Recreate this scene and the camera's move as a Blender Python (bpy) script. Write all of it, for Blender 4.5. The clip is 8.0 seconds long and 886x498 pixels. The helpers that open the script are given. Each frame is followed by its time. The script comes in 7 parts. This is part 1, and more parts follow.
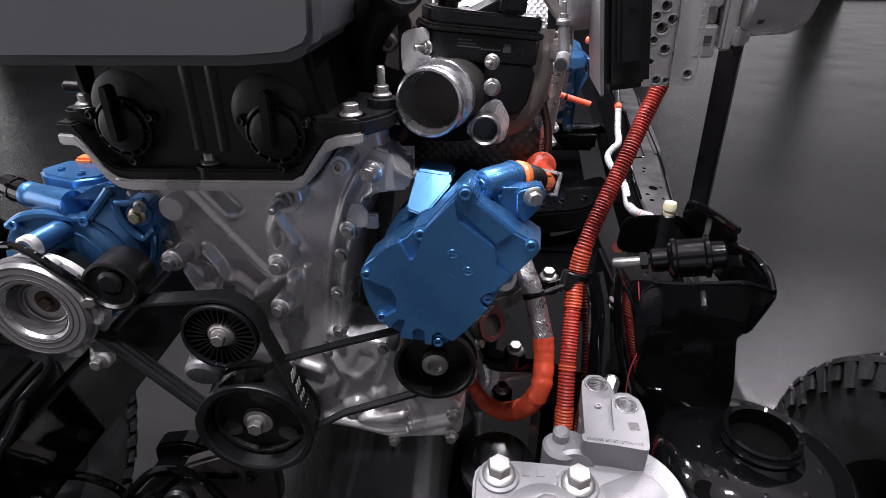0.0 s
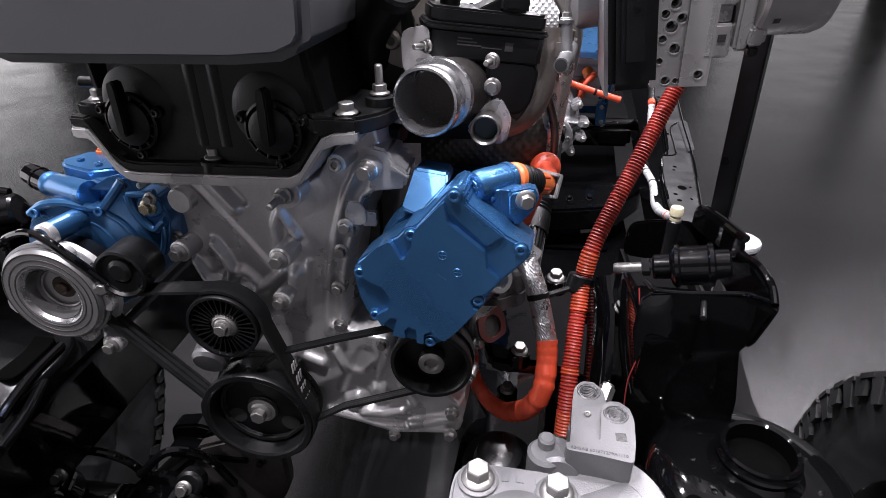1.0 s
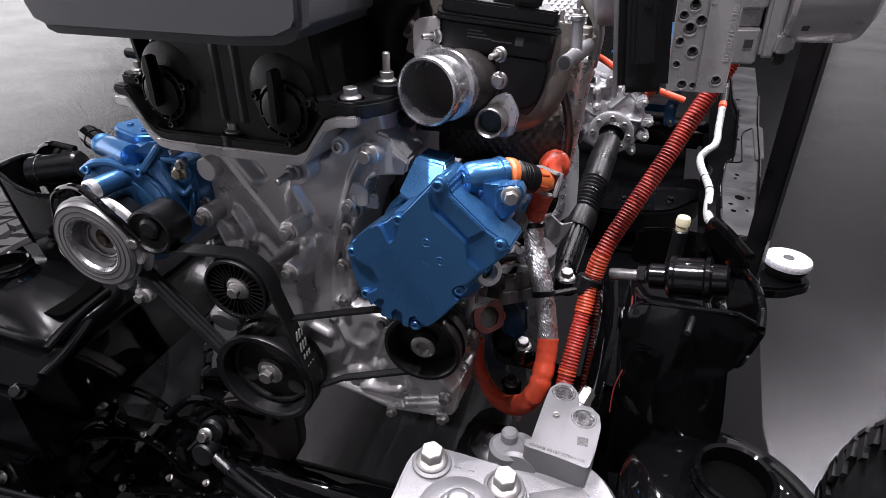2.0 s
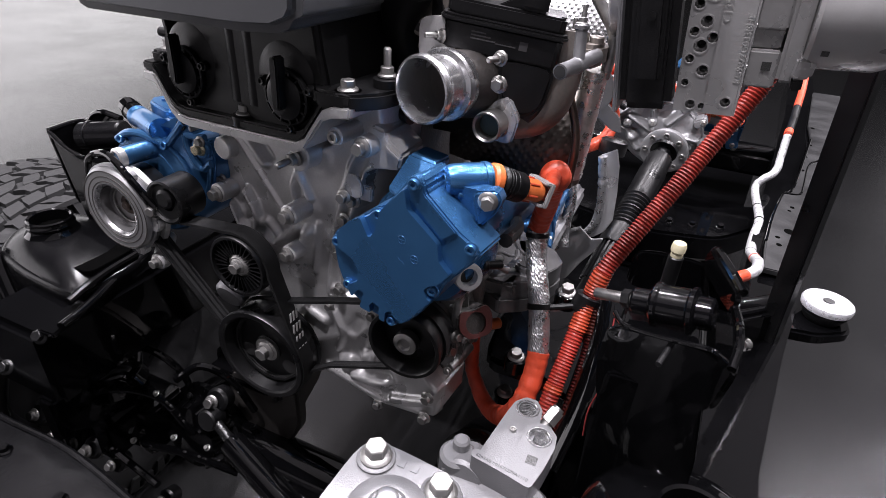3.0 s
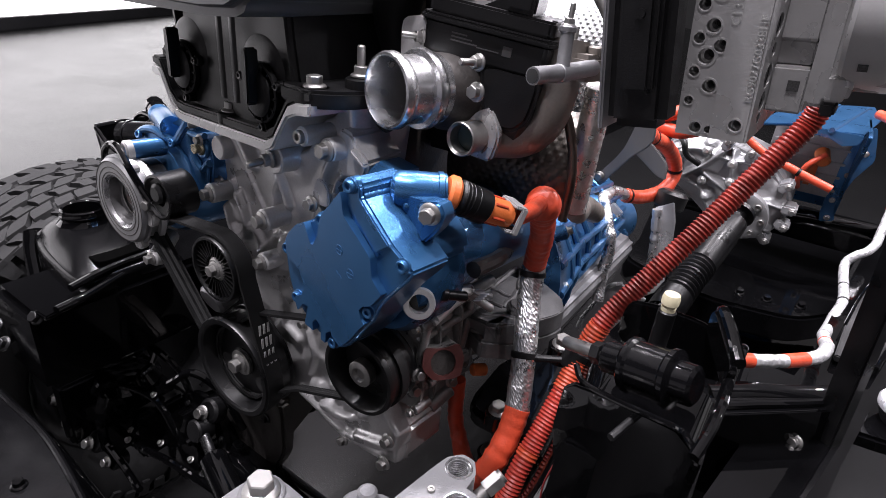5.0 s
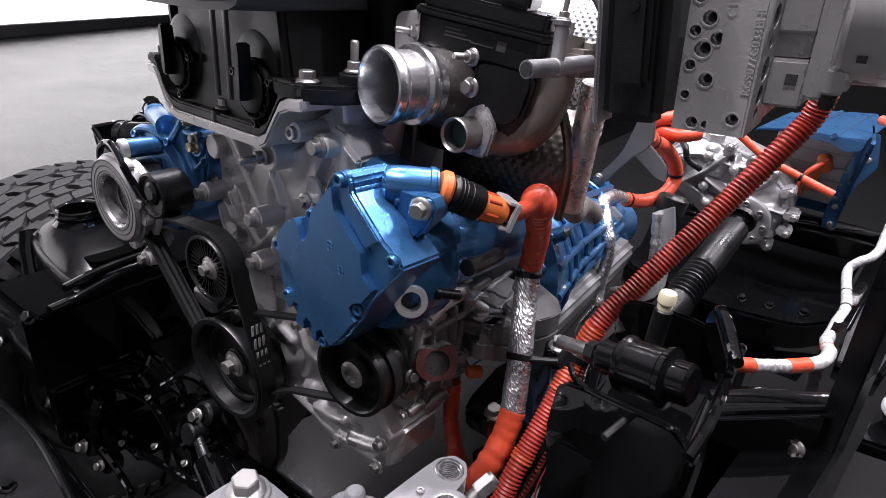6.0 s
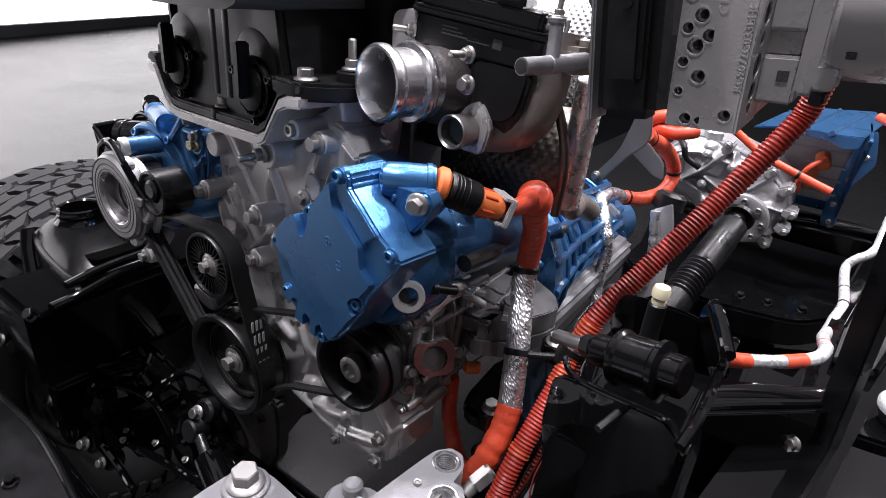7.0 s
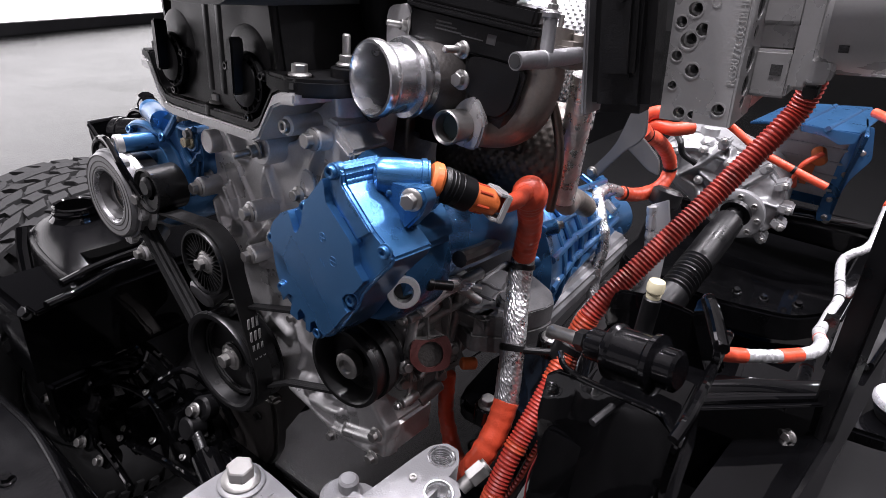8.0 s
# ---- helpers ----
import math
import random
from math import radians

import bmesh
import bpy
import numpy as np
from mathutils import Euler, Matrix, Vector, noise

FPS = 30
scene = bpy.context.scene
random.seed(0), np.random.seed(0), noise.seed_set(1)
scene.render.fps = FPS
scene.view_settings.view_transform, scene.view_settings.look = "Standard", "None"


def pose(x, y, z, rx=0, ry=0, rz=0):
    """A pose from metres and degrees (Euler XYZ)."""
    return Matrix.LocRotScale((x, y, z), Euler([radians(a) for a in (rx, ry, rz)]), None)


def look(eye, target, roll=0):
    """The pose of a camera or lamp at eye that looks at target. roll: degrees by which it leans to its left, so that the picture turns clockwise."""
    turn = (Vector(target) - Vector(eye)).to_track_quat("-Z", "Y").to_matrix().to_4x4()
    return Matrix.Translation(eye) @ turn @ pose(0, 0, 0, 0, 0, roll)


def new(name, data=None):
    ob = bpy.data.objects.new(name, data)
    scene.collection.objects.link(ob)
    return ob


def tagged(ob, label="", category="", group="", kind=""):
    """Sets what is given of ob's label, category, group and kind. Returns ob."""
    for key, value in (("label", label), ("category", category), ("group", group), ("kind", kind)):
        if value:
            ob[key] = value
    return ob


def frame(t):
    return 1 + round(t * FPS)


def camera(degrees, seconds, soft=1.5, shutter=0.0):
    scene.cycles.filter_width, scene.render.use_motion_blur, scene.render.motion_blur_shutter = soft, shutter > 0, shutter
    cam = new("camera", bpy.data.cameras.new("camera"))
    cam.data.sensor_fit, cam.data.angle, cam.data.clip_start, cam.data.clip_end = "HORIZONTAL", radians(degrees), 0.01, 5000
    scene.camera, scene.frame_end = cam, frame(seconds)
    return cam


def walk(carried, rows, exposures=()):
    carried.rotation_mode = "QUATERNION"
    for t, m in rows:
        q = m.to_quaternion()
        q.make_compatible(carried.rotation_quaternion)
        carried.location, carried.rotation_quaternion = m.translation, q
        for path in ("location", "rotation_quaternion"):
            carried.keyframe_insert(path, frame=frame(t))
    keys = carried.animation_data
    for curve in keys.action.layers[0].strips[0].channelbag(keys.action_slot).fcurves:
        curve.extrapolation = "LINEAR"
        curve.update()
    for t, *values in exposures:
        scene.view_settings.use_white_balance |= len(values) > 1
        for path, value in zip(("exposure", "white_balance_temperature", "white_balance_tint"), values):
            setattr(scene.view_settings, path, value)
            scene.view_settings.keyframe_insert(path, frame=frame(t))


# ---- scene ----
cam = camera(77.3, 8.0, soft=0.5)
METRES, EYE, TILT, LEAN, TURN = 0.365, 1.265, -28.0, 0.0, 2.2
ROWS = [
    (0.0, 0.0, 0.0, 0.0, 0.0, 0.0, -0.0),
    (0.5, 0.0325, 0.0046, 0.0134, 1.49, -0.2, -0.79),
    (1.0, 0.1133, 0.0084, 0.0258, 3.89, -0.98, -1.7),
    (1.5, 0.2173, 0.0036, 0.038, 7.67, -2.04, -4.03),
    (3.0, 0.5242, 0.0627, 0.0827, 18.06, -4.04, -13.0),
    (3.5, 0.6052, 0.1385, 0.1006, 21.41, -4.05, -15.56),
    (4.0, 0.6841, 0.2242, 0.1038, 24.78, -3.6, -17.79),
    (4.5, 0.7393, 0.3012, 0.1033, 26.81, -2.54, -18.86),
    (6.0, 0.7843, 0.3835, 0.0809, 27.91, -0.87, -19.65),
    (6.5, 0.7939, 0.3771, 0.075, 28.04, -0.99, -19.63),
    (7.0, 0.8009, 0.3755, 0.0756, 27.98, -0.95, -19.55),
    (7.5, 0.8036, 0.3758, 0.0757, 27.97, -1.05, -19.44),
    (8.0, 0.8078, 0.3795, 0.0737, 27.75, -1.14, -19.31),
]
walk(cam, [(t, pose(0, 0, EYE, TILT, LEAN, TURN) @ pose(METRES * x, METRES * y, METRES * z, 90 + pitch, roll, yaw)) for t, x, y, z, yaw, pitch, roll in ROWS])


# ---- light ----
world = bpy.data.worlds.new("hall_air")
scene.world = world
world.use_nodes = True
world.node_tree.nodes["Background"].inputs[0].default_value = (0.75, 0.82, 1.0, 1)
world.node_tree.nodes["Background"].inputs[1].default_value = 0.17
scene.view_settings.exposure = -0.3


def lamp(name, eye, target, power, size, colour=(1, 0.97, 0.93), size_y=None):
    data = bpy.data.lights.new(name, "AREA")
    data.energy, data.size, data.color = power, size, colour
    if size_y:
        data.shape, data.size_y = "RECTANGLE", size_y
    ob = new(name, data)
    ob.matrix_world = look(eye, target)
    return ob


SPOT = (0.98, 0.93, 1.0)
# small exhibition spots below the ceiling
lamp("ceiling_spot_lamp", (5.5, 7.4, 5.4), (1.05, 1.4, 0.0), 40, 0.22, SPOT)
for sx, sy, p in ((-1.9, -0.4, 104), (-2.4, 1.9, 80), (-1.2, 2.9, 75), (0.9, 2.9, 85), (2.4, 1.0, 55), (-0.2, -0.9, 96), (0.3, 1.1, 44), (3.0, 4.4, 110)):
    for ox, oy in ((0.0, 0.0), (0.28, 0.1)):     # the spots hang in pairs
        lamp("ceiling_spot_lamp", (sx + ox, sy + oy, 5.3), (0, 0.6, 0.8), p * 1.3, 0.05, SPOT)
CEILING_GLOW = 0.12

# ---- materials ----


def material(name, colour, rough=0.5, metal=0.0, var=0.12, scale=30.0, bump=0.0, bump_scale=200.0, rough_var=0.12,
             coat=0.0, speck=0.0, random_tint=0.0):
    """A procedural surface: base colour with blotches at two scales, uneven gloss and fine relief."""
    m = bpy.data.materials.new(name)
    m.use_nodes = True
    nt = m.node_tree
    n, l = nt.nodes, nt.links
    b = n["Principled BSDF"]
    b.inputs["Metallic"].default_value = metal
    if coat:
        b.inputs["Coat Weight"].default_value = coat
        b.inputs["Coat Roughness"].default_value = 0.05
    tc = n.new("ShaderNodeTexCoord")
    big = n.new("ShaderNodeTexNoise")
    big.inputs["Scale"].default_value, big.inputs["Detail"].default_value = scale, 5
    fine = n.new("ShaderNodeTexNoise")
    fine.inputs["Scale"].default_value, fine.inputs["Detail"].default_value = bump_scale, 4
    l.new(tc.outputs["Object"], big.inputs["Vector"])
    l.new(tc.outputs["Object"], fine.inputs["Vector"])
    mixed = n.new("ShaderNodeMath")
    mixed.operation = "MULTIPLY_ADD"
    mixed.inputs[1].default_value = 0.35
    l.new(fine.outputs["Fac"], mixed.inputs[0])
    l.new(big.outputs["Fac"], mixed.inputs[2])
    ramp = n.new("ShaderNodeValToRGB")
    ramp.color_ramp.elements[0].position, ramp.color_ramp.elements[1].position = 0.42, 0.95
    lo = [max(0, c * (1 - var)) for c in colour]
    hi = [min(1, c * (1 + var)) for c in colour]
    ramp.color_ramp.elements[0].color, ramp.color_ramp.elements[1].color = (*lo, 1), (*hi, 1)
    l.new(mixed.outputs[0], ramp.inputs["Fac"])
    out = ramp.outputs["Color"]
    if random_tint:
        info = n.new("ShaderNodeObjectInfo")
        hsv = n.new("ShaderNodeHueSaturation")
        ma = n.new("ShaderNodeMapRange")
        ma.inputs["To Min"].default_value, ma.inputs["To Max"].default_value = 1 - random_tint, 1 + random_tint
        l.new(info.outputs["Random"], ma.inputs["Value"])
        l.new(ma.outputs["Result"], hsv.inputs["Value"])
        l.new(out, hsv.inputs["Color"])
        out = hsv.outputs["Color"]
    l.new(out, b.inputs["Base Color"])
    rr = n.new("ShaderNodeMapRange")
    rr.inputs["From Min"].default_value, rr.inputs["From Max"].default_value = 0.3, 0.7
    rr.inputs["To Min"].default_value = max(0.02, rough - rough_var)
    rr.inputs["To Max"].default_value = min(1, rough + rough_var)
    l.new(big.outputs["Fac"], rr.inputs["Value"])
    l.new(rr.outputs["Result"], b.inputs["Roughness"])
    if bump:
        bp = n.new("ShaderNodeBump")
        bp.inputs["Strength"].default_value, bp.inputs["Distance"].default_value = bump, 0.001
        l.new(fine.outputs["Fac"], bp.inputs["Height"])
        l.new(bp.outputs["Normal"], b.inputs["Normal"])
    return m


def crinkle(m, scale, strength, distance=0.002, stretch=(1, 1, 1), turn=(0, 0, 0)):
    """Adds coarse crumpled relief to a material."""
    nt = m.node_tree
    n, l = nt.nodes, nt.links
    b = n["Principled BSDF"]
    tc = n.new("ShaderNodeTexCoord")
    tex = n.new("ShaderNodeTexVoronoi")
    tex.inputs["Scale"].default_value = scale
    lay = n.new("ShaderNodeMapping")     # folds run slantwise
    lay.vector_type = "TEXTURE"
    lay.inputs["Rotation"].default_value = [radians(a) for a in turn]
    lay.inputs["Scale"].default_value = stretch
    l.new(tc.outputs["Object"], lay.inputs["Vector"])
    l.new(lay.outputs["Vector"], tex.inputs["Vector"])
    bp = n.new("ShaderNodeBump")
    bp.inputs["Strength"].default_value, bp.inputs["Distance"].default_value = strength, distance
    l.new(tex.outputs["Distance"], bp.inputs["Height"])
    l.new(bp.outputs["Normal"], b.inputs["Normal"])
    return m


CAST = material("cast_aluminium", (0.58, 0.575, 0.575), 0.34, 0.6, 0.2, 18, 0.14, 420)
CAST_DARK = material("cast_aluminium_dull", (0.33, 0.33, 0.34), 0.45, 0.85, 0.2, 22, 0.14, 380)
CAST_WHITE = material("blasted_aluminium", (0.155, 0.155, 0.16), 0.4, 0.35, 0.06, 25, 0.3, 700)
MACHINED = material("machined_aluminium", (0.66, 0.66, 0.67), 0.25, 0.95, 0.06, 40, 0.08, 500, 0.06)
GREY_CAST = material("grey_cast_metal", (0.15, 0.148, 0.15), 0.38, 0.6, 0.25, 25, 0.16, 300)
IRON = material("dark_turbo_casting", (0.055, 0.05, 0.047), 0.5, 0.4, 0.3, 22, 0.5, 320)
DIM_INK = material("faded_grey_print", (0.06, 0.06, 0.06), 0.6, 0.0, 0.1, 60, 0.0, 500)
STEEL = material("zinc_plated_steel", (0.37, 0.363, 0.352), 0.42, 0.95, 0.15, 90, 0.1, 600)
BRASSY = material("yellow_zinc_steel", (0.55, 0.5, 0.36), 0.3, 0.95, 0.15, 90, 0.1, 600)
BLUE = material("blue_metallic_paint", (0.05, 0.165, 0.36), 0.3, 0.72, 0.1, 14, 0.12, 900, 0.05, 0.35)
PLASTIC = material("black_moulded_plastic", (0.0055, 0.0055, 0.006), 0.4, 0.0, 0.2, 25, 0.2, 900)
PLASTIC_GREY = material("grey_satin_plastic", (0.08, 0.082, 0.087), 0.32, 0.0, 0.06, 8, 0.12, 1100, 0.04)
GLOSS = material("black_gloss_paint", (0.0019, 0.0019, 0.0022), 0.05, 0.0, 0.2, 12, 0.12, 60, 0.025, 0.0)
PRESSED = material("waxed_black_pressing", (0.0022, 0.0022, 0.0026), 0.24, 0.0, 0.2, 12, 0.1, 60, 0.04)
COMP = material("oily_cast_aluminium", (0.26, 0.255, 0.252), 0.36, 0.55, 0.25, 40, 0.25, 320)
ABS_ALU = material("grey_milled_aluminium", (0.5, 0.496, 0.492), 0.3, 0.42, 0.08, 30, 0.07, 600, 0.08)
SATIN = material("black_satin_paint", (0.0045, 0.0045, 0.005), 0.36, 0.0, 0.2, 20, 0.1, 300)
RUBBER = material("black_belt_rubber", (0.006, 0.006, 0.0064), 0.6, 0.0, 0.2, 40, 0.2, 800)
TYRE = material("tyre_rubber", (0.0085, 0.0085, 0.009), 0.68, 0.0, 0.25, 20, 0.4, 350)
ORANGE = material("orange_cable_tape", (0.56, 0.066, 0.028), 0.42, 0.0, 0.18, 45, 1.0, 110)
ORANGE_DK = material("orange_moulded_plastic", (0.62, 0.145, 0.038), 0.4, 0.0, 0.1, 60, 0.2, 500)
WIRE_RED = material("dark_red_wire", (0.2, 0.02, 0.02), 0.5)
RED = material("red_orange_conduit", (0.33, 0.03, 0.02), 0.44, 0.0, 0.12, 18, 0.1, 400)
FOIL = crinkle(material("crumpled_foil_wrap", (0.74, 0.74, 0.75), 0.3, 0.95, 0.05, 60, 0.0, 200), 290, 0.6, distance=0.002, stretch=(1.4, 1.4, 0.5), turn=(0, 48, 0))
# the dark that the lower sheet reflects is put into this colour
SHIELD = material("embossed_shield_dark_reflections", (0.1, 0.09, 0.082), 0.36, 0.85, 0.25, 20, 0.15, 260)
FOIL_BRIGHT = material("bright_embossed_foil", (0.8, 0.8, 0.81), 0.26, 0.95, 0.08, 30, 0.1, 200)
DUCT = material("brown_grey_casting", (0.2, 0.18, 0.162), 0.4, 0.5, 0.25, 25, 0.2, 330)
SLEEVE = material("ribbed_silver_sleeve", (0.85, 0.84, 0.82), 0.32, 0.85, 0.15, 90, 0.5, 420)
CAST_PALE = material("pale_sand_cast_aluminium", (0.36, 0.36, 0.368), 0.42, 0.65, 0.14, 30, 0.25, 260)
# black without gleam, painted where openings lie in the dark
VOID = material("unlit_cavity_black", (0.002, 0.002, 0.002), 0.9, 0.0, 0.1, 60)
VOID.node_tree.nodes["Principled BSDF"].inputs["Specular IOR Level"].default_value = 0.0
STRIP = material("worn_black_rail_paint", (0.018, 0.018, 0.0187), 0.42, 0.0, 0.3, 14, 0.2, 200)
SHAFT = material("dark_shaft_paint", (0.0026, 0.0026, 0.003), 0.36, 0.0, 0.2, 20, 0.1, 200)
BUSH = material("shiny_black_rubber", (0.003, 0.003, 0.0035), 0.14, 0.0, 0.2, 20, 0.1, 200)
# slightly lighter and rougher black than the gloss paint
CROSS_PAINT = material("black_crossmember_paint", (0.0035, 0.0035, 0.004), 0.14, 0.0, 0.25, 9, 0.1, 200)
STEEL_SHEET = material("dull_steel_sheet", (0.19, 0.185, 0.182), 0.4, 0.5, 0.08, 14, 0.04, 500)
SHEET = material("dull_silver_sheet", (0.62, 0.62, 0.63), 0.36, 0.75, 0.1, 12, 0.1, 300)
FOIL_DULL = crinkle(material("matt_silver_foil", (0.68, 0.68, 0.69), 0.34, 0.6, 0.12, 60, 0.0, 240), 130, 0.45)
CLIP_GREY = material("grey_clip_plastic", (0.3, 0.3, 0.3), 0.45)
GREEN_DARK = material("dark_green_cap_plastic", (0.01, 0.026, 0.022), 0.4)
TAPE = material("faded_red_orange_tape", (0.46, 0.062, 0.026), 0.42, 0.0, 0.15, 60, 0.3, 400)
WHITE = material("white_wrap_tape", (0.72, 0.72, 0.75), 0.3, 0.5, 0.1, 60, 0.8, 200)
IVORY = material("ivory_plastic", (0.72, 0.66, 0.45), 0.35, 0.0, 0.05, 60, 0.05, 500)
GASKET = material("red_gasket", (0.075, 0.02, 0.018), 0.5, 0.0, 0.15, 60, 0.2, 500)
# black for lettering, and for discs that paint the shade in holes
INK_AND_SHADE = material("black_ink_and_hole_shade", (0.02, 0.02, 0.02), 0.6, 0.0, 0.1, 60, 0.0, 500)
PALE_INK = material("pale_ink", (0.4, 0.4, 0.39), 0.6, 0.0, 0.1, 60, 0.0, 500)
PRINT = material("mottled_dark_print", (0.06, 0.06, 0.06), 0.6, 0.0, 0.95, 700, 0.0, 900)
COPPER = material("brown_steel_pipe", (0.13, 0.1, 0.085), 0.38, 0.8, 0.15, 60, 0.1, 500)
FLOOR = material("grey_resin_floor", (0.0105, 0.0105, 0.011), 0.2, 0.0, 0.1, 1.5, 0.6, 330, 0.04)
FLOOR.node_tree.nodes["Principled BSDF"].inputs["Specular IOR Level"].default_value = 0.68    # polished resin
for soft_black, gleam in ((PLASTIC, 0.3), (PRESSED, 0.16), (RUBBER, 0.3), (SHAFT, 0.25)):
    soft_black.node_tree.nodes["Principled BSDF"].inputs["Specular IOR Level"].default_value = gleam
WALL = material("hall_wall_paint", (0.12, 0.12, 0.125), 0.7, 0.0, 0.08, 1.2, 0.1, 60)
DARKWALL = material("dark_plinth_paint", (0.02, 0.02, 0.022), 0.6, 0.0, 0.1, 2, 0.1, 60)


def glowing(name, colour, strength):
    m = bpy.data.materials.new(name)
    m.use_nodes = True
    b = m.node_tree.nodes["Principled BSDF"]
    b.inputs["Base Color"].default_value = (*colour, 1)
    b.inputs["Emission Color"].default_value = (*colour, 1)
    b.inputs["Emission Strength"].default_value = strength
    return m


CEILING_FILL = glowing("ceiling_fill_glow", (1.0, 0.95, 0.99), CEILING_GLOW)
# weak glow for an added panel that is never in view
FRONT_FILL = glowing("unseen_front_fill", (0.3, 0.29, 0.3), 0.1)
BACK_FILL = glowing("unseen_back_fill", (1.0, 0.97, 1.0), 0.42)
SCREEN = glowing("lit_white_screen", (1.0, 0.97, 1.0), 2.1)

# ---- helpers for shapes ----
SEEN = Vector((0.287, 0.145, 1.225))


def grow(k):
    """Enlarges about a point before the chassis, to set far things deeper."""
    return Matrix.Translation(SEEN) @ Matrix.Scale(k, 4) @ Matrix.Translation(-SEEN)


PLACED = {}


def thing(name, at, label, category, group="", kind=""):
    ob = new(name)
    ob.empty_display_size = 0.02
    ob.matrix_basis = Matrix.Translation(at)
    PLACED[ob.name] = ob.matrix_basis.copy()
    return tagged(ob, label, category, group, kind)


def meshed(bm, name, sharp=35):
    bmesh.ops.recalc_face_normals(bm, faces=bm.faces)
    me = bpy.data.meshes.new(name)
    bm.to_mesh(me)
    bm.free()
    for p in me.polygons:
        p.use_smooth = True
    me.set_sharp_from_angle(angle=radians(sharp))
    return me


def place(name, me, mat, parent=None, m=None, label=""):
    """An object on a ready mesh, under a thing or a part, at the world pose m."""
    if mat and not me.materials:
        me.materials.append(mat)
    ob = new(name, me)
    m = m or Matrix()
    ob.matrix_basis = m
    if parent:
        ob.parent = parent
        ob.matrix_parent_inverse = PLACED[parent.name].inverted()
    PLACED[ob.name] = m.copy()
    if label:
        tagged(ob, label)
    return ob


def part(name, bm, mat, parent, label="", sharp=35):
    return place(name, meshed(bm, name, sharp), mat, parent, None, label)


def single(name, bm, mat, label, category, group="", kind="", sharp=35):
    """A thing that is one mesh."""
    return tagged(place(name, meshed(bm, name, sharp), mat), label, category, group, kind)


def soften(bm, width, segments=2, angle=30):
    if width:
        edges = [e for e in bm.edges if len(e.link_faces) == 2 and e.calc_face_angle(0) > radians(angle)]
        bmesh.ops.bevel(bm, geom=edges, offset=width, segments=segments, affect="EDGES", clamp_overlap=True)
    return bm


def box(x0, x1, y0, y1, z0, z1, bevel=0.0, turn=None):
    bm = bmesh.new()
    bmesh.ops.create_cube(bm, size=1)
    c = Vector(((x0 + x1) / 2, (y0 + y1) / 2, (z0 + z1) / 2))
    for v in bm.verts:
        v.co = Vector((v.co.x * (x1 - x0), v.co.y * (y1 - y0), v.co.z * (z1 - z0)))
    soften(bm, bevel)
    bm.transform(Matrix.Translation(c) @ (turn or Matrix()))
    return bm


def prism(outline, a0, a1, axis="y", bevel=0.0, segments=2):
    """A plate of the outline: (x, z) along y, (x, y) along z or (y, z) along x."""
    bm = bmesh.new()

    def at(u, v, w):
        return {"y": (u, w, v), "z": (u, v, w), "x": (w, u, v)}[axis]
    low = [bm.verts.new(at(u, v, a0)) for u, v in outline]
    high = [bm.verts.new(at(u, v, a1)) for u, v in outline]
    k = len(outline)
    bm.faces.new(low)
    bm.faces.new(high)
    for i in range(k):
        bm.faces.new((low[i], low[(i + 1) % k], high[(i + 1) % k], high[i]))
    bmesh.ops.recalc_face_normals(bm, faces=bm.faces)
    soften(bm, bevel, segments)
    return bm


def drilled(outline, holes, a0, a1, axis="y"):
    """A plate like prism() with round holes (u, v, r) that go through it."""
    bm = bmesh.new()

    def at(u, v, w):
        return {"y": (u, w, v), "z": (u, v, w), "x": (w, u, v)}[axis]
    edges = []
    for loop in [outline] + [[(u + r * math.cos(k * 0.3927), v + r * math.sin(k * 0.3927)) for k in range(16)] for u, v, r in holes]:
        vs = [bm.verts.new(at(u, v, a0)) for u, v in loop]
        edges += [bm.edges.new((vs[k - 1], vs[k])) for k in range(len(vs))]
    bmesh.ops.triangle_fill(bm, use_beauty=True, use_dissolve=False, edges=edges)
    ext = bmesh.ops.extrude_face_region(bm, geom=bm.faces[:])
    move = Vector(at(0, 0, a1)) - Vector(at(0, 0, a0))
    bmesh.ops.translate(bm, verts=[g for g in ext["geom"] if isinstance(g, bmesh.types.BMVert)], vec=move)
    bmesh.ops.recalc_face_normals(bm, faces=bm.faces)
    return bm


def rounded(outline, n=3, amount=0.25):
    """Cuts the corners of an outline round."""
    out = []
    k = len(outline)
    for i in range(k):
        p, q, r = Vector(outline[i - 1]), Vector(outline[i]), Vector(outline[(i + 1) % k])
        a, b = q.lerp(p, amount), q.lerp(r, amount)
        for j in range(n):
            t = j / (n - 1)
            out.append(tuple(a.lerp(q, t).lerp(q.lerp(b, t), t)))
    return out


def circle(cx, cy, r, n=24, a0=0.0, a1=360.0):
    full = abs(a1 - a0) >= 360
    m = n if full else n - 1
    return [(cx + r * math.cos(radians(a0 + (a1 - a0) * i / m)), cy + r * math.sin(radians(a0 + (a1 - a0) * i / m))) for i in range(n)]


def frame_along(p, d):
    return Matrix.Translation(p) @ Vector(d).normalized().to_track_quat("Z", "Y").to_matrix().to_4x4()


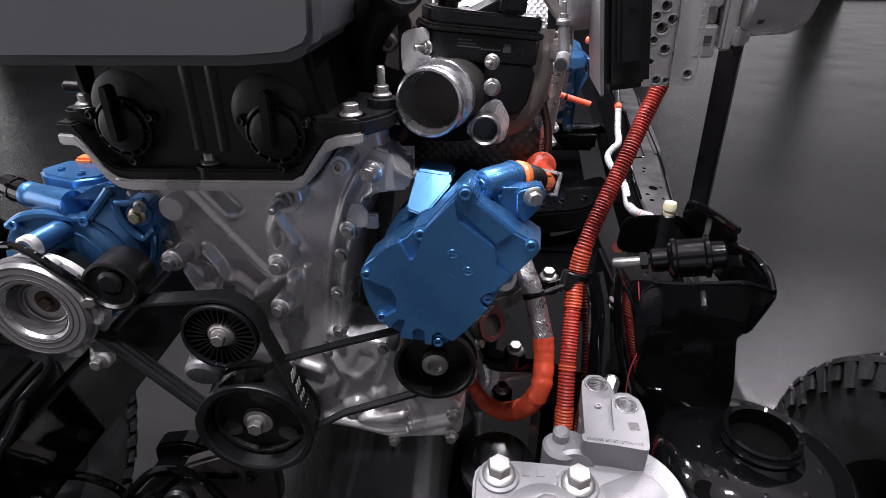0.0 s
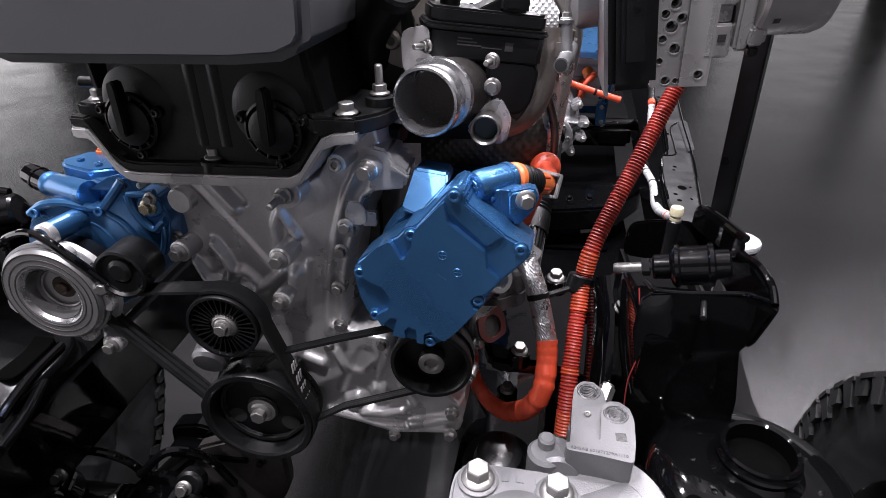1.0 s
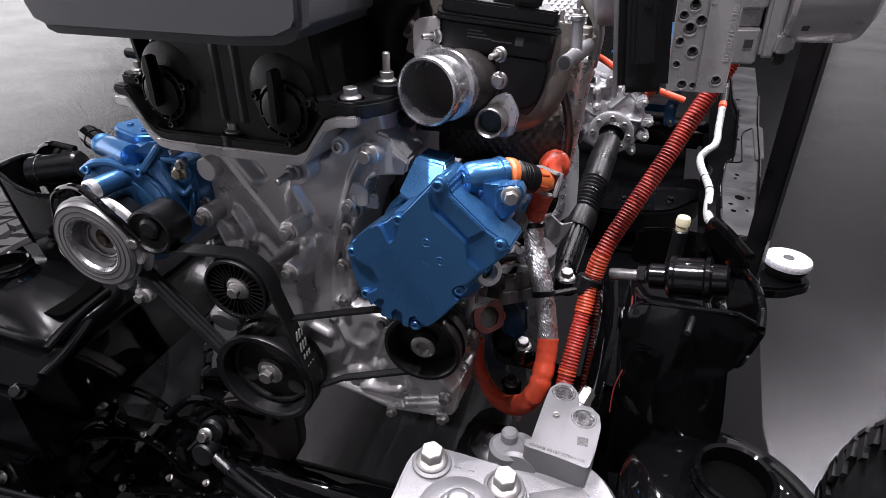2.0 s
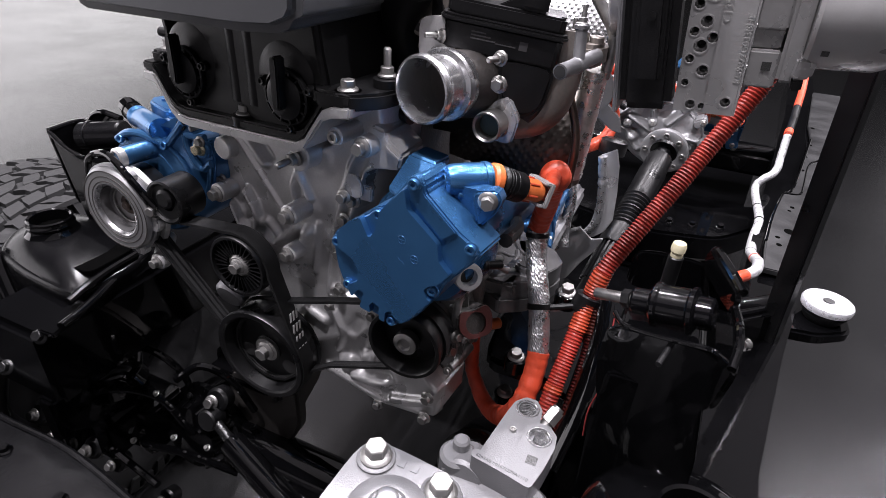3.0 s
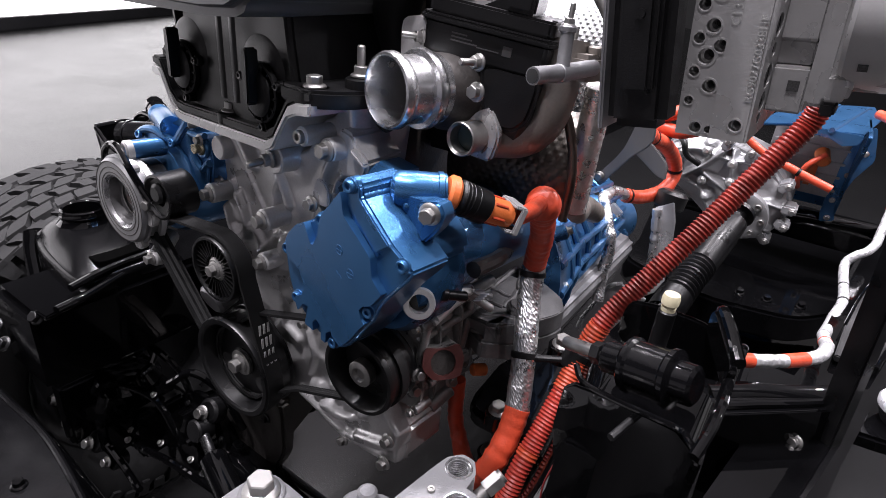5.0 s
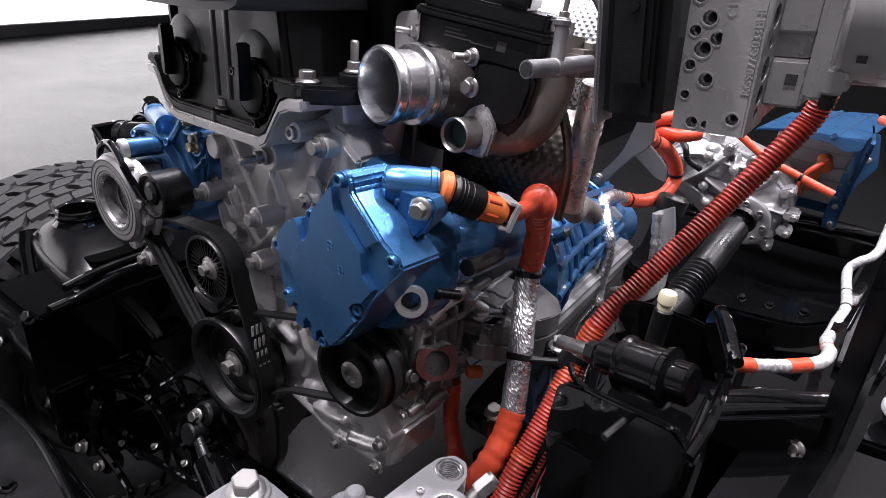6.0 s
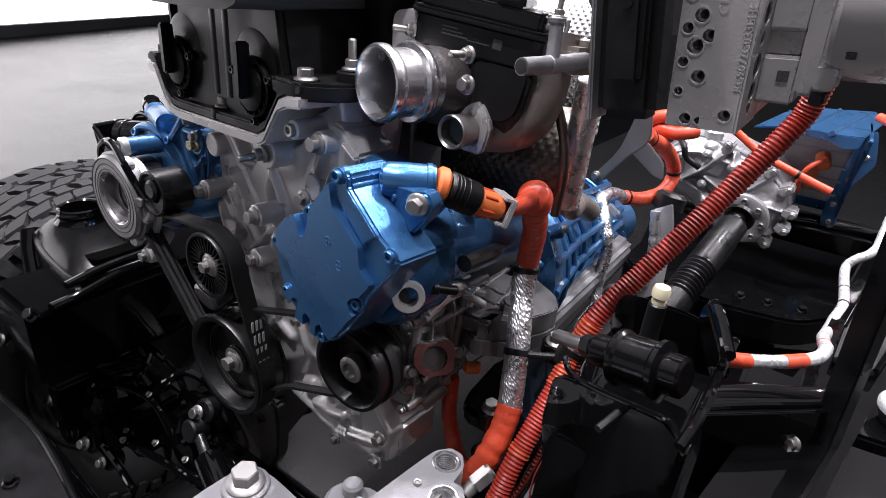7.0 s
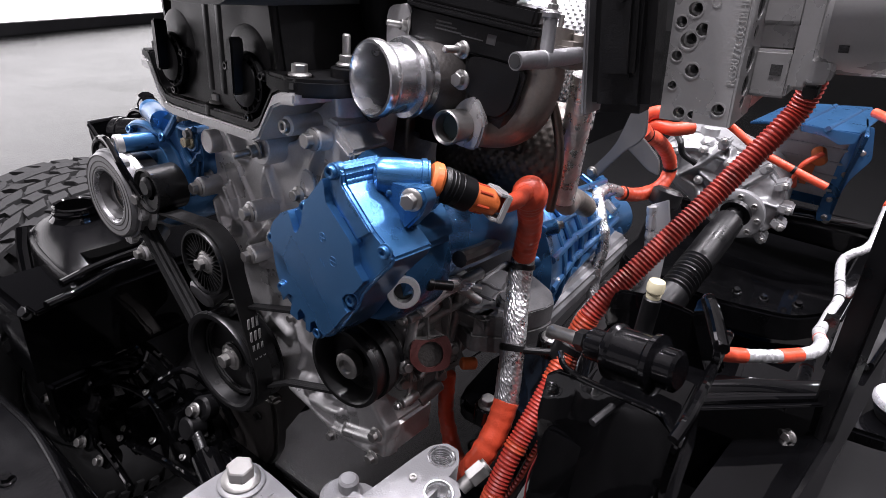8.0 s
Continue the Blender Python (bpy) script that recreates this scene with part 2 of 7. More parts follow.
def lathe(profile, p, d, n=32, shut=True):
    """Turns a profile of (radius, height) round the axis d from the point p."""
    bm = bmesh.new()
    rings = []
    for r, h in profile:
        if r < 1e-6:
            rings.append([bm.verts.new((0, 0, h))])
        else:
            rings.append([bm.verts.new((r * math.cos(2 * math.pi * i / n), r * math.sin(2 * math.pi * i / n), h)) for i in range(n)])
    for a, b in zip(rings, rings[1:]):
        for i in range(n):
            j = (i + 1) % n
            if len(a) == 1 and len(b) == 1:
                continue
            if len(a) == 1:
                bm.faces.new((a[0], b[j], b[i]))
            elif len(b) == 1:
                bm.faces.new((a[i], a[j], b[0]))
            else:
                bm.faces.new((a[i], a[j], b[j], b[i]))
    if shut:
        for ring in (rings[0], rings[-1]):
            if len(ring) > 2:
                bm.faces.new(ring)
    bmesh.ops.recalc_face_normals(bm, faces=bm.faces)
    bm.transform(frame_along(p, d))
    return bm


def rod(p, q, r, n=20, bevel=0.0):
    p, q = Vector(p), Vector(q)
    h = (q - p).length
    c = min(bevel, r * 0.6, h * 0.4)
    prof = [(r - c, 0), (r, c), (r, h - c), (r - c, h)] if c else [(r, 0), (r, h)]
    return lathe(prof, p, q - p, n)


def spline(points, steps=8):
    """A smooth way through the points."""
    pts = [Vector(p) for p in points]
    pts = [pts[0] * 2 - pts[1]] + pts + [pts[-1] * 2 - pts[-2]]
    out = []
    for a, b, c, d in zip(pts, pts[1:], pts[2:], pts[3:]):
        for i in range(steps):
            t = i / steps
            out.append(0.5 * ((2 * b) + (c - a) * t + (2 * a - 5 * b + 4 * c - d) * t * t + (3 * b - a - 3 * c + d) * t ** 3))
    out.append(pts[-2])
    return out


def resample(way, step):
    out, left = [way[0]], step
    for a, b in zip(way, way[1:]):
        seg = (b - a).length
        while seg >= left > 0:
            a = a + (b - a) * (left / seg)
            out.append(a)
            seg, left = (b - a).length, step
        left -= seg
    return out


def sweep(way, radius, n=14, flat=1.0):
    """A tube along a way; radius may be a function of (index, metres run)."""
    bm = bmesh.new()
    rings, run = [], 0.0
    up = None
    for i, p in enumerate(way):
        d = (way[min(i + 1, len(way) - 1)] - way[max(i - 1, 0)]).normalized()
        if up is None:
            up = d.orthogonal().normalized()
        up = (up - d * up.dot(d)).normalized()
        side = d.cross(up)
        if i:
            run += (p - way[i - 1]).length
        r = radius(i, run) if callable(radius) else radius
        rings.append([bm.verts.new(p + (up * math.cos(2 * math.pi * j / n) + side * flat * math.sin(2 * math.pi * j / n)) * r) for j in range(n)])
    for a, b in zip(rings, rings[1:]):
        for j in range(n):
            k = (j + 1) % n
            bm.faces.new((a[j], a[k], b[k], b[j]))
    bm.faces.new(rings[0])
    bm.faces.new(rings[-1])
    return bm


def join(*bms):
    out = bms[0]
    for b in bms[1:]:
        me = bpy.data.meshes.new("joined")
        b.to_mesh(me)
        b.free()
        out.from_mesh(me)
        bpy.data.meshes.remove(me)
    return out


BOLT_MESHES = {}


def relief(outline, bumps, y, sink, pitch=0.002, edge=0.006, lumps=0.0008, seed=0.0, passes=3):
    """A cast face seen along y: ridges (points, width, height) blend out of it and its rim rolls back by sink."""
    xs = np.arange(min(p[0] for p in outline), max(p[0] for p in outline) + pitch, pitch)
    zs = np.arange(min(p[1] for p in outline), max(p[1] for p in outline) + pitch, pitch)
    gx, gz = np.meshgrid(xs, zs)

    def off(a, b):
        ex, ez = b[0] - a[0], b[1] - a[1]
        t = np.clip(((gx - a[0]) * ex + (gz - a[1]) * ez) / max(ex * ex + ez * ez, 1e-12), 0, 1)
        return np.hypot(gx - a[0] - t * ex, gz - a[1] - t * ez)
    inside = np.zeros(gx.shape, bool)
    rim = np.full(gx.shape, 9.0)
    for a, b in zip(outline, outline[1:] + outline[:1]):
        rim = np.minimum(rim, off(a, b))
        if a[1] != b[1]:
            inside ^= ((a[1] > gz) != (b[1] > gz)) & (gx < (b[0] - a[0]) * (gz - a[1]) / (b[1] - a[1]) + a[0])
    h, low = np.zeros(gx.shape), np.zeros(gx.shape)
    for pts, w, up in bumps:
        pts = [tuple(p) for p in pts] if len(pts) > 1 else [pts[0], pts[0]]
        d = np.minimum.reduce([off(a, b) for a, b in zip(pts, pts[1:])])
        g = up * np.exp(-(d / w) ** 4 * 0.7)
        if up > 0:
            h = np.maximum(h, g)
        else:
            low = np.minimum(low, g)
    h = h + low
    for k in range(passes):
        q = np.pad(h, 1, mode="edge")
        h = (q[:-2, 1:-1] + q[2:, 1:-1] + q[1:-1, :-2] + q[1:-1, 2:] + 2 * h) / 6
    f = np.array([[noise.noise((x * 38, z * 38, seed)) + 0.4 * noise.noise((x * 110, z * 110, seed)) for x in xs] for z in zs])
    h = h + f * lumps
    t = np.clip(np.where(inside, rim, 0) / edge, 0, 1)
    depth = y - h + sink * (1 - np.sqrt(1 - (1 - t) ** 2))
    depth = np.where(inside, depth, y + sink + 0.004)
    n, m = gx.shape
    verts = np.stack([gx, depth, gz], -1).reshape(-1, 3).tolist()
    faces = [(j * m + i, j * m + i + 1, (j + 1) * m + i + 1, (j + 1) * m + i) for j in range(n - 1) for i in range(m - 1)
             if inside[j, i] or inside[j, i + 1] or inside[j + 1, i] or inside[j + 1, i + 1]]
    me = bpy.data.meshes.new("relief")
    me.from_pydata(verts, [], faces)
    for p in me.polygons:
        p.use_smooth = True
    return me


def bolt(parent, p, d=(0, -1, 0), r=0.009, kind="hex", mat=None, name="bolt", h=None):
    """A flanged hexagon or socket head bolt; p is where its flange sits."""
    key = (kind, (mat or STEEL).name)
    if key not in BOLT_MESHES:
        if kind == "hex":
            bm = lathe([(1.0, 0), (1.0, 0.12), (0.86, 0.26), (0.6, 0.34)], (0, 0, 0), (0, 0, 1), 20)
            hexa = prism(circle(0, 0, 0.72, 6), 0.2, 0.98, "z", 0.07, 1)
            bm = join(bm, hexa)
        elif kind == "socket":
            bm = lathe([(1.0, 0), (1.0, 0.6), (0.9, 0.75), (0.6, 0.75), (0.5, 0.7), (0.42, 0.3), (0, 0.3)], (0, 0, 0), (0, 0, 1), 16)
        else:  # stud
            bm = lathe([(1.0, 0), (1.0, 0.15), (0.8, 0.3)], (0, 0, 0), (0, 0, 1), 20)
            bm = join(bm, prism(circle(0, 0, 0.75, 6), 0.2, 1.0, "z", 0.06, 1),
                      lathe([(0.38, 0.9), (0.4, 1.2), (0.4, 2.7), (0.3, 2.85)], (0, 0, 0), (0, 0, 1), 14))
        BOLT_MESHES[key] = meshed(bm, "bolt", 30)
    m = frame_along(p, d) @ pose(0, 0, 0, 0, 0, (p[0] * 7919 + p[2] * 4733) * 360 % 60) @ Matrix.Diagonal((r, r, r, 1))
    return place(name, BOLT_MESHES[key], mat or STEEL, parent, m)


def text_on(parent, words, p, right, up, height, mat, name="lettering"):
    """Flat lettering laid on a surface."""
    cu = bpy.data.curves.new("lettering", "FONT")
    cu.body, cu.size, cu.extrude = words, height * 1.4, 0.0001
    cu.resolution_u = 2
    tmp = bpy.data.objects.new("lettering_tmp", cu)
    scene.collection.objects.link(tmp)
    dg = bpy.context.evaluated_depsgraph_get()
    me = bpy.data.meshes.new_from_object(tmp.evaluated_get(dg))
    bpy.data.objects.remove(tmp)
    r, u = Vector(right).normalized(), Vector(up).normalized()
    u = (u - r * u.dot(r)).normalized()
    m = Matrix.Translation(p) @ Matrix((r, u, r.cross(u))).transposed().to_4x4()
    me.materials.clear()
    return place(name, me, mat, parent, m)

# ---- the hall ----
floor = single("floor", box(-30, 30, -20, 30, -0.1, 0.0), FLOOR, "grey glossy resin exhibition hall floor", "floor", kind="structure")
ceiling = single("ceiling", box(-30, 30, -20, 30, 6.5, 6.7), WALL, "grey exhibition hall ceiling", "ceiling", kind="structure")
# unseen glowing panel, added for soft light from above
single("ceiling_panel", box(-6.5, 10, -5.5, 14, 6.2, 6.3), CEILING_FILL, "unseen glowing panel added under the ceiling as overhead fill light", "ceiling light", kind="structure")
for wname, dims in (("wall_north", (-30, 30, 30, 30.3, 0, 6.5)), ("wall_south", (-30, 30, -20.3, -20, 0, 6.5)),
                    ("wall_east", (30, 30.3, -20, 30, 0, 6.5)), ("wall_west", (-30.3, -30, -20, 30, 0, 6.5))):
    single(wname, box(*dims), WALL, "grey painted hall wall", "wall", kind="structure")
# lit screen wall on its dark plinth, standing askew behind the chassis
askew = pose(-10.3, 4.6, 0, 0, 0, 118.5)
screen = thing("screen_wall", (-10.3, 4.6, 0), "bright white lit screen wall on a dark plinth, with unseen fill panels added", "screen")
me = meshed(box(-9, 22, -0.15, 0.15, 0.0, 0.165, 0.01), "plinth")
place("plinth", me, DARKWALL, screen, askew)
me = meshed(box(-9, 22, -0.1, 0.1, 0.17, 3.7, 0.01), "panel")
place("panel", me, SCREEN, screen, askew)

front_fill_pose = pose(0, -6.5, 0, 0, 0, 0)    # unseen glowing panel added behind the camera to brighten front metal
place("plinth", meshed(box(-9, 9, -0.15, 0.15, 0.0, 0.165, 0.01), "plinth"), DARKWALL, screen, front_fill_pose)
place("panel", meshed(box(-9, 9, -0.1, 0.1, 0.17, 3.4, 0.01), "panel"), FRONT_FILL, screen, front_fill_pose)

back_fill_pose = pose(0, 20, 0, 0, 0, 0)    # unseen glow panels added far behind for floor reflections, with a dark gap
for a, b in ((6.8, 10.9), (12.2, 20.0)):
    place("plinth", meshed(box(a, b, -0.15, 0.15, 0.0, 0.165, 0.01), "plinth"), DARKWALL, screen, back_fill_pose)
    place("panel", meshed(box(a, b, -0.1, 0.1, 0.17, 5.4, 0.01), "panel"), BACK_FILL, screen, back_fill_pose)

# ---- engine ----
engine = thing("engine", (-0.22, 0.75, 0.62), "aluminium four-cylinder engine with black valve cover and belt drive", "engine")
# block coloured dark to stand for the shade beside the timing cover
block = part("block", box(-0.33, -0.1, 0.585, 1.02, 0.76, 1.12, 0.012), IRON, engine)
SEAL = [(-0.392, 1.11), (-0.374, 1.1095), (-0.367, 1.1005), (-0.354, 1.0775), (-0.3415, 1.068), (-0.327, 1.0665), (-0.161, 1.074), (-0.149, 1.08), (-0.136, 1.098), (-0.1237, 1.1145), (-0.111, 1.12), (-0.0894, 1.1232)]
cover_outline = ([(-0.345, 1.11), (-0.332, 1.06), (-0.318, 1.026), (-0.314, 0.96), (-0.302, 0.927), (-0.293, 0.9), (-0.3, 0.84), (-0.29, 0.77),
                  (-0.24, 0.735), (-0.178, 0.74), (-0.142, 0.741), (-0.086, 0.731), (-0.001, 0.747), (0.0, 0.79), (-0.05, 0.84), (-0.08, 0.875), (-0.137, 0.884),
                  (-0.128, 0.942), (-0.118, 0.991), (-0.107, 1.023), (-0.1, 1.05), (-0.083, 1.06), (-0.078, 1.1), (-0.084, 1.135)] + [(x, z - 0.008) for x, z in reversed(SEAL[1:-1])])
COVER = [(x * 1.033, 1.265 + (z - 1.265) * 1.033) for x, z in cover_outline]
timing = part("timing_cover", prism(COVER, 0.534, 0.6, "y", 0.004), CAST, engine, "cast aluminium timing cover")
BUMPS = []


def ridge(width, height, *pts):
    BUMPS.append(([(x * 1.033, 1.265 + (z - 1.265) * 1.033) for x, z in pts], width, height))


# webs, ribs and hollows of the casting
ridge(0.0032, 0.0035, (-0.298, 1.059), (-0.213, 0.954))
ridge(0.0065, 0.009, (-0.274, 1.058), (-0.247, 1.027))
ridge(0.005, -0.005, (-0.262, 1.062), (-0.238, 1.034))
ridge(0.0042, 0.009, (-0.194, 1.031), (-0.203, 1.01), (-0.201, 0.976))
ridge(0.0042, 0.009, (-0.193, 1.03), (-0.187, 1.014), (-0.178, 1.0))
ridge(0.006, -0.003, (-0.192, 1.008), (-0.19, 0.99))
ridge(0.014, 0.005, (-0.183, 0.986), (-0.193, 0.978))
ridge(0.014, 0.003, (-0.312, 0.975))
ridge(0.005, 0.012, (-0.311, 0.957), (-0.3, 0.936), (-0.286, 0.922), (-0.27, 0.93), (-0.264, 0.948), (-0.27, 0.966), (-0.281, 0.982))
ridge(0.008, -0.012, (-0.288, 0.962), (-0.281, 0.945))
ridge(0.0055, 0.009, (-0.268, 0.943), (-0.251, 0.948), (-0.237, 0.935), (-0.232, 0.925))
ridge(0.0048, 0.011, (-0.238, 0.924), (-0.217, 0.939), (-0.2, 0.958))
ridge(0.009, 0.015, (-0.184, 0.955), (-0.192, 0.925), (-0.204, 0.914))
ridge(0.003, 0.005, (-0.17, 0.97), (-0.176, 0.93), (-0.181, 0.9))
ridge(0.0034, 0.005, (-0.103, 1.084), (-0.119, 1.054), (-0.13, 1.022), (-0.142, 0.982), (-0.151, 0.935), (-0.159, 0.876))
ridge(0.004, -0.004, (-0.095, 1.08), (-0.111, 1.05), (-0.122, 1.018), (-0.134, 0.978), (-0.143, 0.935), (-0.15, 0.88))
ridge(0.007, 0.004, (-0.088, 1.06), (-0.113, 1.015), (-0.127, 0.98), (-0.136, 0.94), (-0.14, 0.893))
ridge(0.0055, 0.01, (-0.148, 0.885), (-0.12, 0.888), (-0.09, 0.882), (-0.06, 0.886))
ridge(0.02, 0.004, (-0.175, 1.05), (-0.165, 1.052))
ridge(0.0105, 0.009, (-0.1, 0.799))
ridge(0.009, 0.011, (-0.137, 0.78), (-0.128, 0.784))
ridge(0.007, 0.009, (-0.122, 0.76), (-0.095, 0.762), (-0.072, 0.77))
ridge(0.006, 0.009, (-0.06, 0.752), (-0.034, 0.762), (-0.012, 0.772))
ridge(0.004, 0.007, (-0.08, 0.88), (-0.088, 0.85), (-0.1, 0.82))
ridge(0.004, 0.006, (-0.152, 0.85), (-0.14, 0.82), (-0.15, 0.79))
ridge(0.005, 0.007, (-0.06, 0.84), (-0.07, 0.81), (-0.055, 0.785))
ridge(0.006, 0.008, (-0.165, 0.752), (-0.13, 0.748), (-0.085, 0.74), (-0.02, 0.753))
ridge(0.006, -0.005, (-0.11, 0.775), (-0.07, 0.785))
ridge(0.009, -0.004, (-0.125, 0.83), (-0.115, 0.85))
ridge(0.01, 0.007, (-0.29, 0.86), (-0.27, 0.82))
ridge(0.006, 0.008, (-0.25, 0.78), (-0.2, 0.84), (-0.17, 0.83))
place("front_face", relief(COVER, BUMPS, 0.522, 0.016, 0.0017, 0.0045, 0.0003, 0.0, 2), CAST, timing)
part("mounting_arm", join(prism([(-0.085, 1.103), (-0.07, 1.099), (-0.065, 1.089), (-0.05, 1.077), (-0.054, 1.06), (-0.091, 1.055), (-0.089, 1.067), (-0.094, 1.09)], 0.507, 0.56, "y", 0.003),
                                  prism([(-0.066, 1.0885), (-0.049, 1.0765), (-0.049, 1.0725), (-0.068, 1.082)], 0.5, 0.508, "y", 0.0015)), CAST, engine)



def boss(x, z, r, y0, y1=0.545, mat=CAST, parent=timing, name="boss"):
    return part(name, lathe([(r * 1.25, 0), (r * 1.05, 0.012), (r, 0.02), (r, y1 - y0 - 0.0015), (r - 0.0015, y1 - y0)], (x, y1, z), (0, -1, 0), 20), mat, parent)


boss(-0.314, 1.026, 0.0145, 0.508)                      # smooth plug
for x, z, r, y in ((-0.192, 0.979, 0.0125, 0.488), (-0.319, 0.969, 0.0125, 0.495), (-0.199, 0.924, 0.011, 0.489), (-0.178, 1.052, 0.017, 0.496),
                   (-0.116, 1.091, 0.0095, 0.487), (-0.09, 1.083, 0.0115, 0.497)):
    boss(x, z, r, y)
for x, y, z, r in ((-0.192, 0.488, 0.979, 0.0105), (-0.319, 0.495, 0.969, 0.0105), (-0.199, 0.489, 0.924, 0.0095), (-0.09, 0.497, 1.083, 0.0105),
                   (-0.119, 0.518, 1.009, 0.0095), (-0.133, 0.518, 0.980, 0.0085), (-0.142, 0.518, 0.931, 0.0085), (-0.144, 0.518, 0.879, 0.0085), (-0.361, 0.529, 0.987, 0.0085),
                   (-0.338, 0.522, 0.974, 0.008), (-0.093, 0.516, 0.861, 0.008), (-0.012, 0.515, 0.733, 0.009), (-0.086, 0.517, 0.713, 0.008), (-0.010, 0.517, 0.767, 0.009), (-0.163, 0.518, 0.845, 0.007)):
    bolt(timing, (x, y, z), (0, -1, 0), r)
bolt(timing, (-0.178, 0.494, 1.052), (-0.12, -1, -0.12), 0.0095, "stud")
bolt(timing, (-0.336, 0.512, 1.052), (-0.3, -1, -0.12), 0.0085, "stud")
bolt(timing, (-0.116, 0.487, 1.091), (0, -1, 0), 0.0065, "socket")
part("hanger_tab", prism([(-0.11, 1.048), (-0.1, 1.047), (-0.094, 1.039), (-0.094, 1.024), (-0.101, 1.021), (-0.117, 1.023), (-0.115, 1.036)], 0.5, 0.504, "y", 0.001), CAST, engine)
part("tab_fold", box(-0.099, -0.085, 0.505, 0.512, 1.018, 1.034, 0.001), CAST, engine)
bolt(engine, (-0.1155, 0.499, 1.0205), (0, -1, 0), 0.0085)

# valve cover on its pale sealing flange
cover_top = [(-0.126, 1.14), (-0.132, 1.17), (-0.14, 1.225), (-0.16, 1.265), (-0.3, 1.27), (-0.322, 1.23), (-0.33, 1.19), (-0.335, 1.14)]
valve_cover = part("valve_cover", prism([(x + (0.002 if x > -0.2 else 0), z + 0.004) for x, z in SEAL[1:10]] + cover_top, 0.49, 1.0, "y", 0.006, 3), PLASTIC, engine, "black plastic valve cover")
seal_flange = part("sealing_flange", prism([(x, z + 0.0035) for x, z in SEAL] + [(x, z - 0.0075) for x, z in reversed(SEAL)], 0.477, 0.6, "y", 0.002), CAST, engine, "pale machined sealing flange")
part("cover_lip", prism([(x, z + 0.014) for x, z in SEAL] + [(x, z + 0.004) for x, z in reversed(SEAL)], 0.479, 0.6, "y", 0.002), PLASTIC, valve_cover)
for cx in (-0.322, -0.172):
    part("bulge", lathe([(0.041, 0), (0.04, 0.012), (0.037, 0.018), (0.03, 0.021)], (cx + (0.004 if cx < -0.2 else -0.006), 0.508, 1.136), (0, -1, 0), 48), PLASTIC, valve_cover)
    cap = part("cam_actuator", lathe([(0.026, 0), (0.026, 0.004), (0.0225, 0.006), (0.0225, 0.012), (0.018, 0.014), (0.0, 0.014)], (cx, 0.49, 1.121), (0, -1, 0), 32), PLASTIC, valve_cover)
    part("connector_stem", prism(rounded([(cx - 0.004, 1.162), (cx + 0.006, 1.163), (cx + 0.005, 1.12), (cx + 0.004, 1.111), (cx - 0.003, 1.11), (cx - 0.005, 1.12)], 3), 0.466, 0.479, "y", 0.002), PLASTIC, cap)
    part("collar", lathe([(0.0265, 0), (0.0285, 0.003), (0.0285, 0.008), (0.0262, 0.009)], (cx, 0.489, 1.121), (0, -1, 0), 32, False), PLASTIC, cap)
    for a in range(-60, 200, 26):
        w = Vector((math.cos(radians(a - 100)), 0, math.sin(radians(a - 100))))
        part("web", rod(Vector((cx, 0.481, 1.121)) + w * 0.02, Vector((cx, 0.481, 1.121)) + w * 0.0275, 0.0016, 6), PLASTIC, cap)
    for a in (20, 160, 275):
        part("lug", rod((cx + 0.0325 * math.cos(radians(a)), 0.493, 1.121 + 0.0325 * math.sin(radians(a))), (cx + 0.0325 * math.cos(radians(a)), 0.481, 1.121 + 0.0325 * math.sin(radians(a))), 0.0055, 12, 0.001), PLASTIC, cap)
        bolt(cap, (cx + 0.0325 * math.cos(radians(a)), 0.481, 1.121 + 0.0325 * math.sin(radians(a))), (0, -1, 0), 0.004, "socket", SATIN)
for x in (-0.253, -0.228):
    part("web", rod((x, 0.499, 1.1 if x < -0.2 else 1.16), (x, 0.499, 1.24), 0.011, 14), PLASTIC, valve_cover)
for x, y, z in ((-0.103, 0.494, 1.138), (-0.246, 0.493, 1.087), (-0.372, 0.505, 1.136)):
    part("pad", lathe([(0.015, -0.012), (0.015, -0.001), (0.013, 0)], (x, y, z), (0, 0, 1), 20), PLASTIC, valve_cover)
    bolt(valve_cover, (x, y, z), (0, 0, 1), 0.0105)
part("pad", lathe([(0.014, -0.024), (0.014, -0.001), (0.012, 0)], (-0.083, 0.53, 1.147), (0, 0, 1), 20), PLASTIC, valve_cover)
bolt(valve_cover, (-0.083, 0.53, 1.148), (0, 0, 1), 0.0095, "stud")
part("ledge", prism(rounded([(-0.145, 0.478), (-0.09, 0.478), (-0.068, 0.51), (-0.065, 0.57), (-0.145, 0.6)], 3), 1.122, 1.138, "z", 0.003), PLASTIC, valve_cover)
part("ledge", prism(rounded([(-0.335, 0.5), (-0.39, 0.485), (-0.39, 0.53), (-0.33, 0.56)], 3), 1.118, 1.135, "z", 0.003), PLASTIC, valve_cover)
part("rear_cover", prism(rounded([(-0.14, 1.13), (-0.07, 1.13), (-0.06, 1.2), (-0.08, 1.26), (-0.15, 1.26)], 3), 0.61, 0.98, "y", 0.008), PLASTIC, valve_cover)
part("breather_pipe", rod((-0.365, 0.52, 1.148), (-0.4, 0.515, 1.15), 0.0055, 14, 0.001), PLASTIC, valve_cover)
part("bracket_tab", prism(rounded([(0.5, 1.19), (0.525, 1.19), (0.52, 1.11), (0.508, 1.11)], 3), -0.376, -0.37, "x", 0.001), SATIN, valve_cover)

# the engine stands slightly askew in the frame
ASKEW = Matrix.Translation((-0.124, 0.477, 0)) @ Matrix.Rotation(radians(-6), 4, "Z") @ Matrix.Translation((0.124, -0.477, 0))
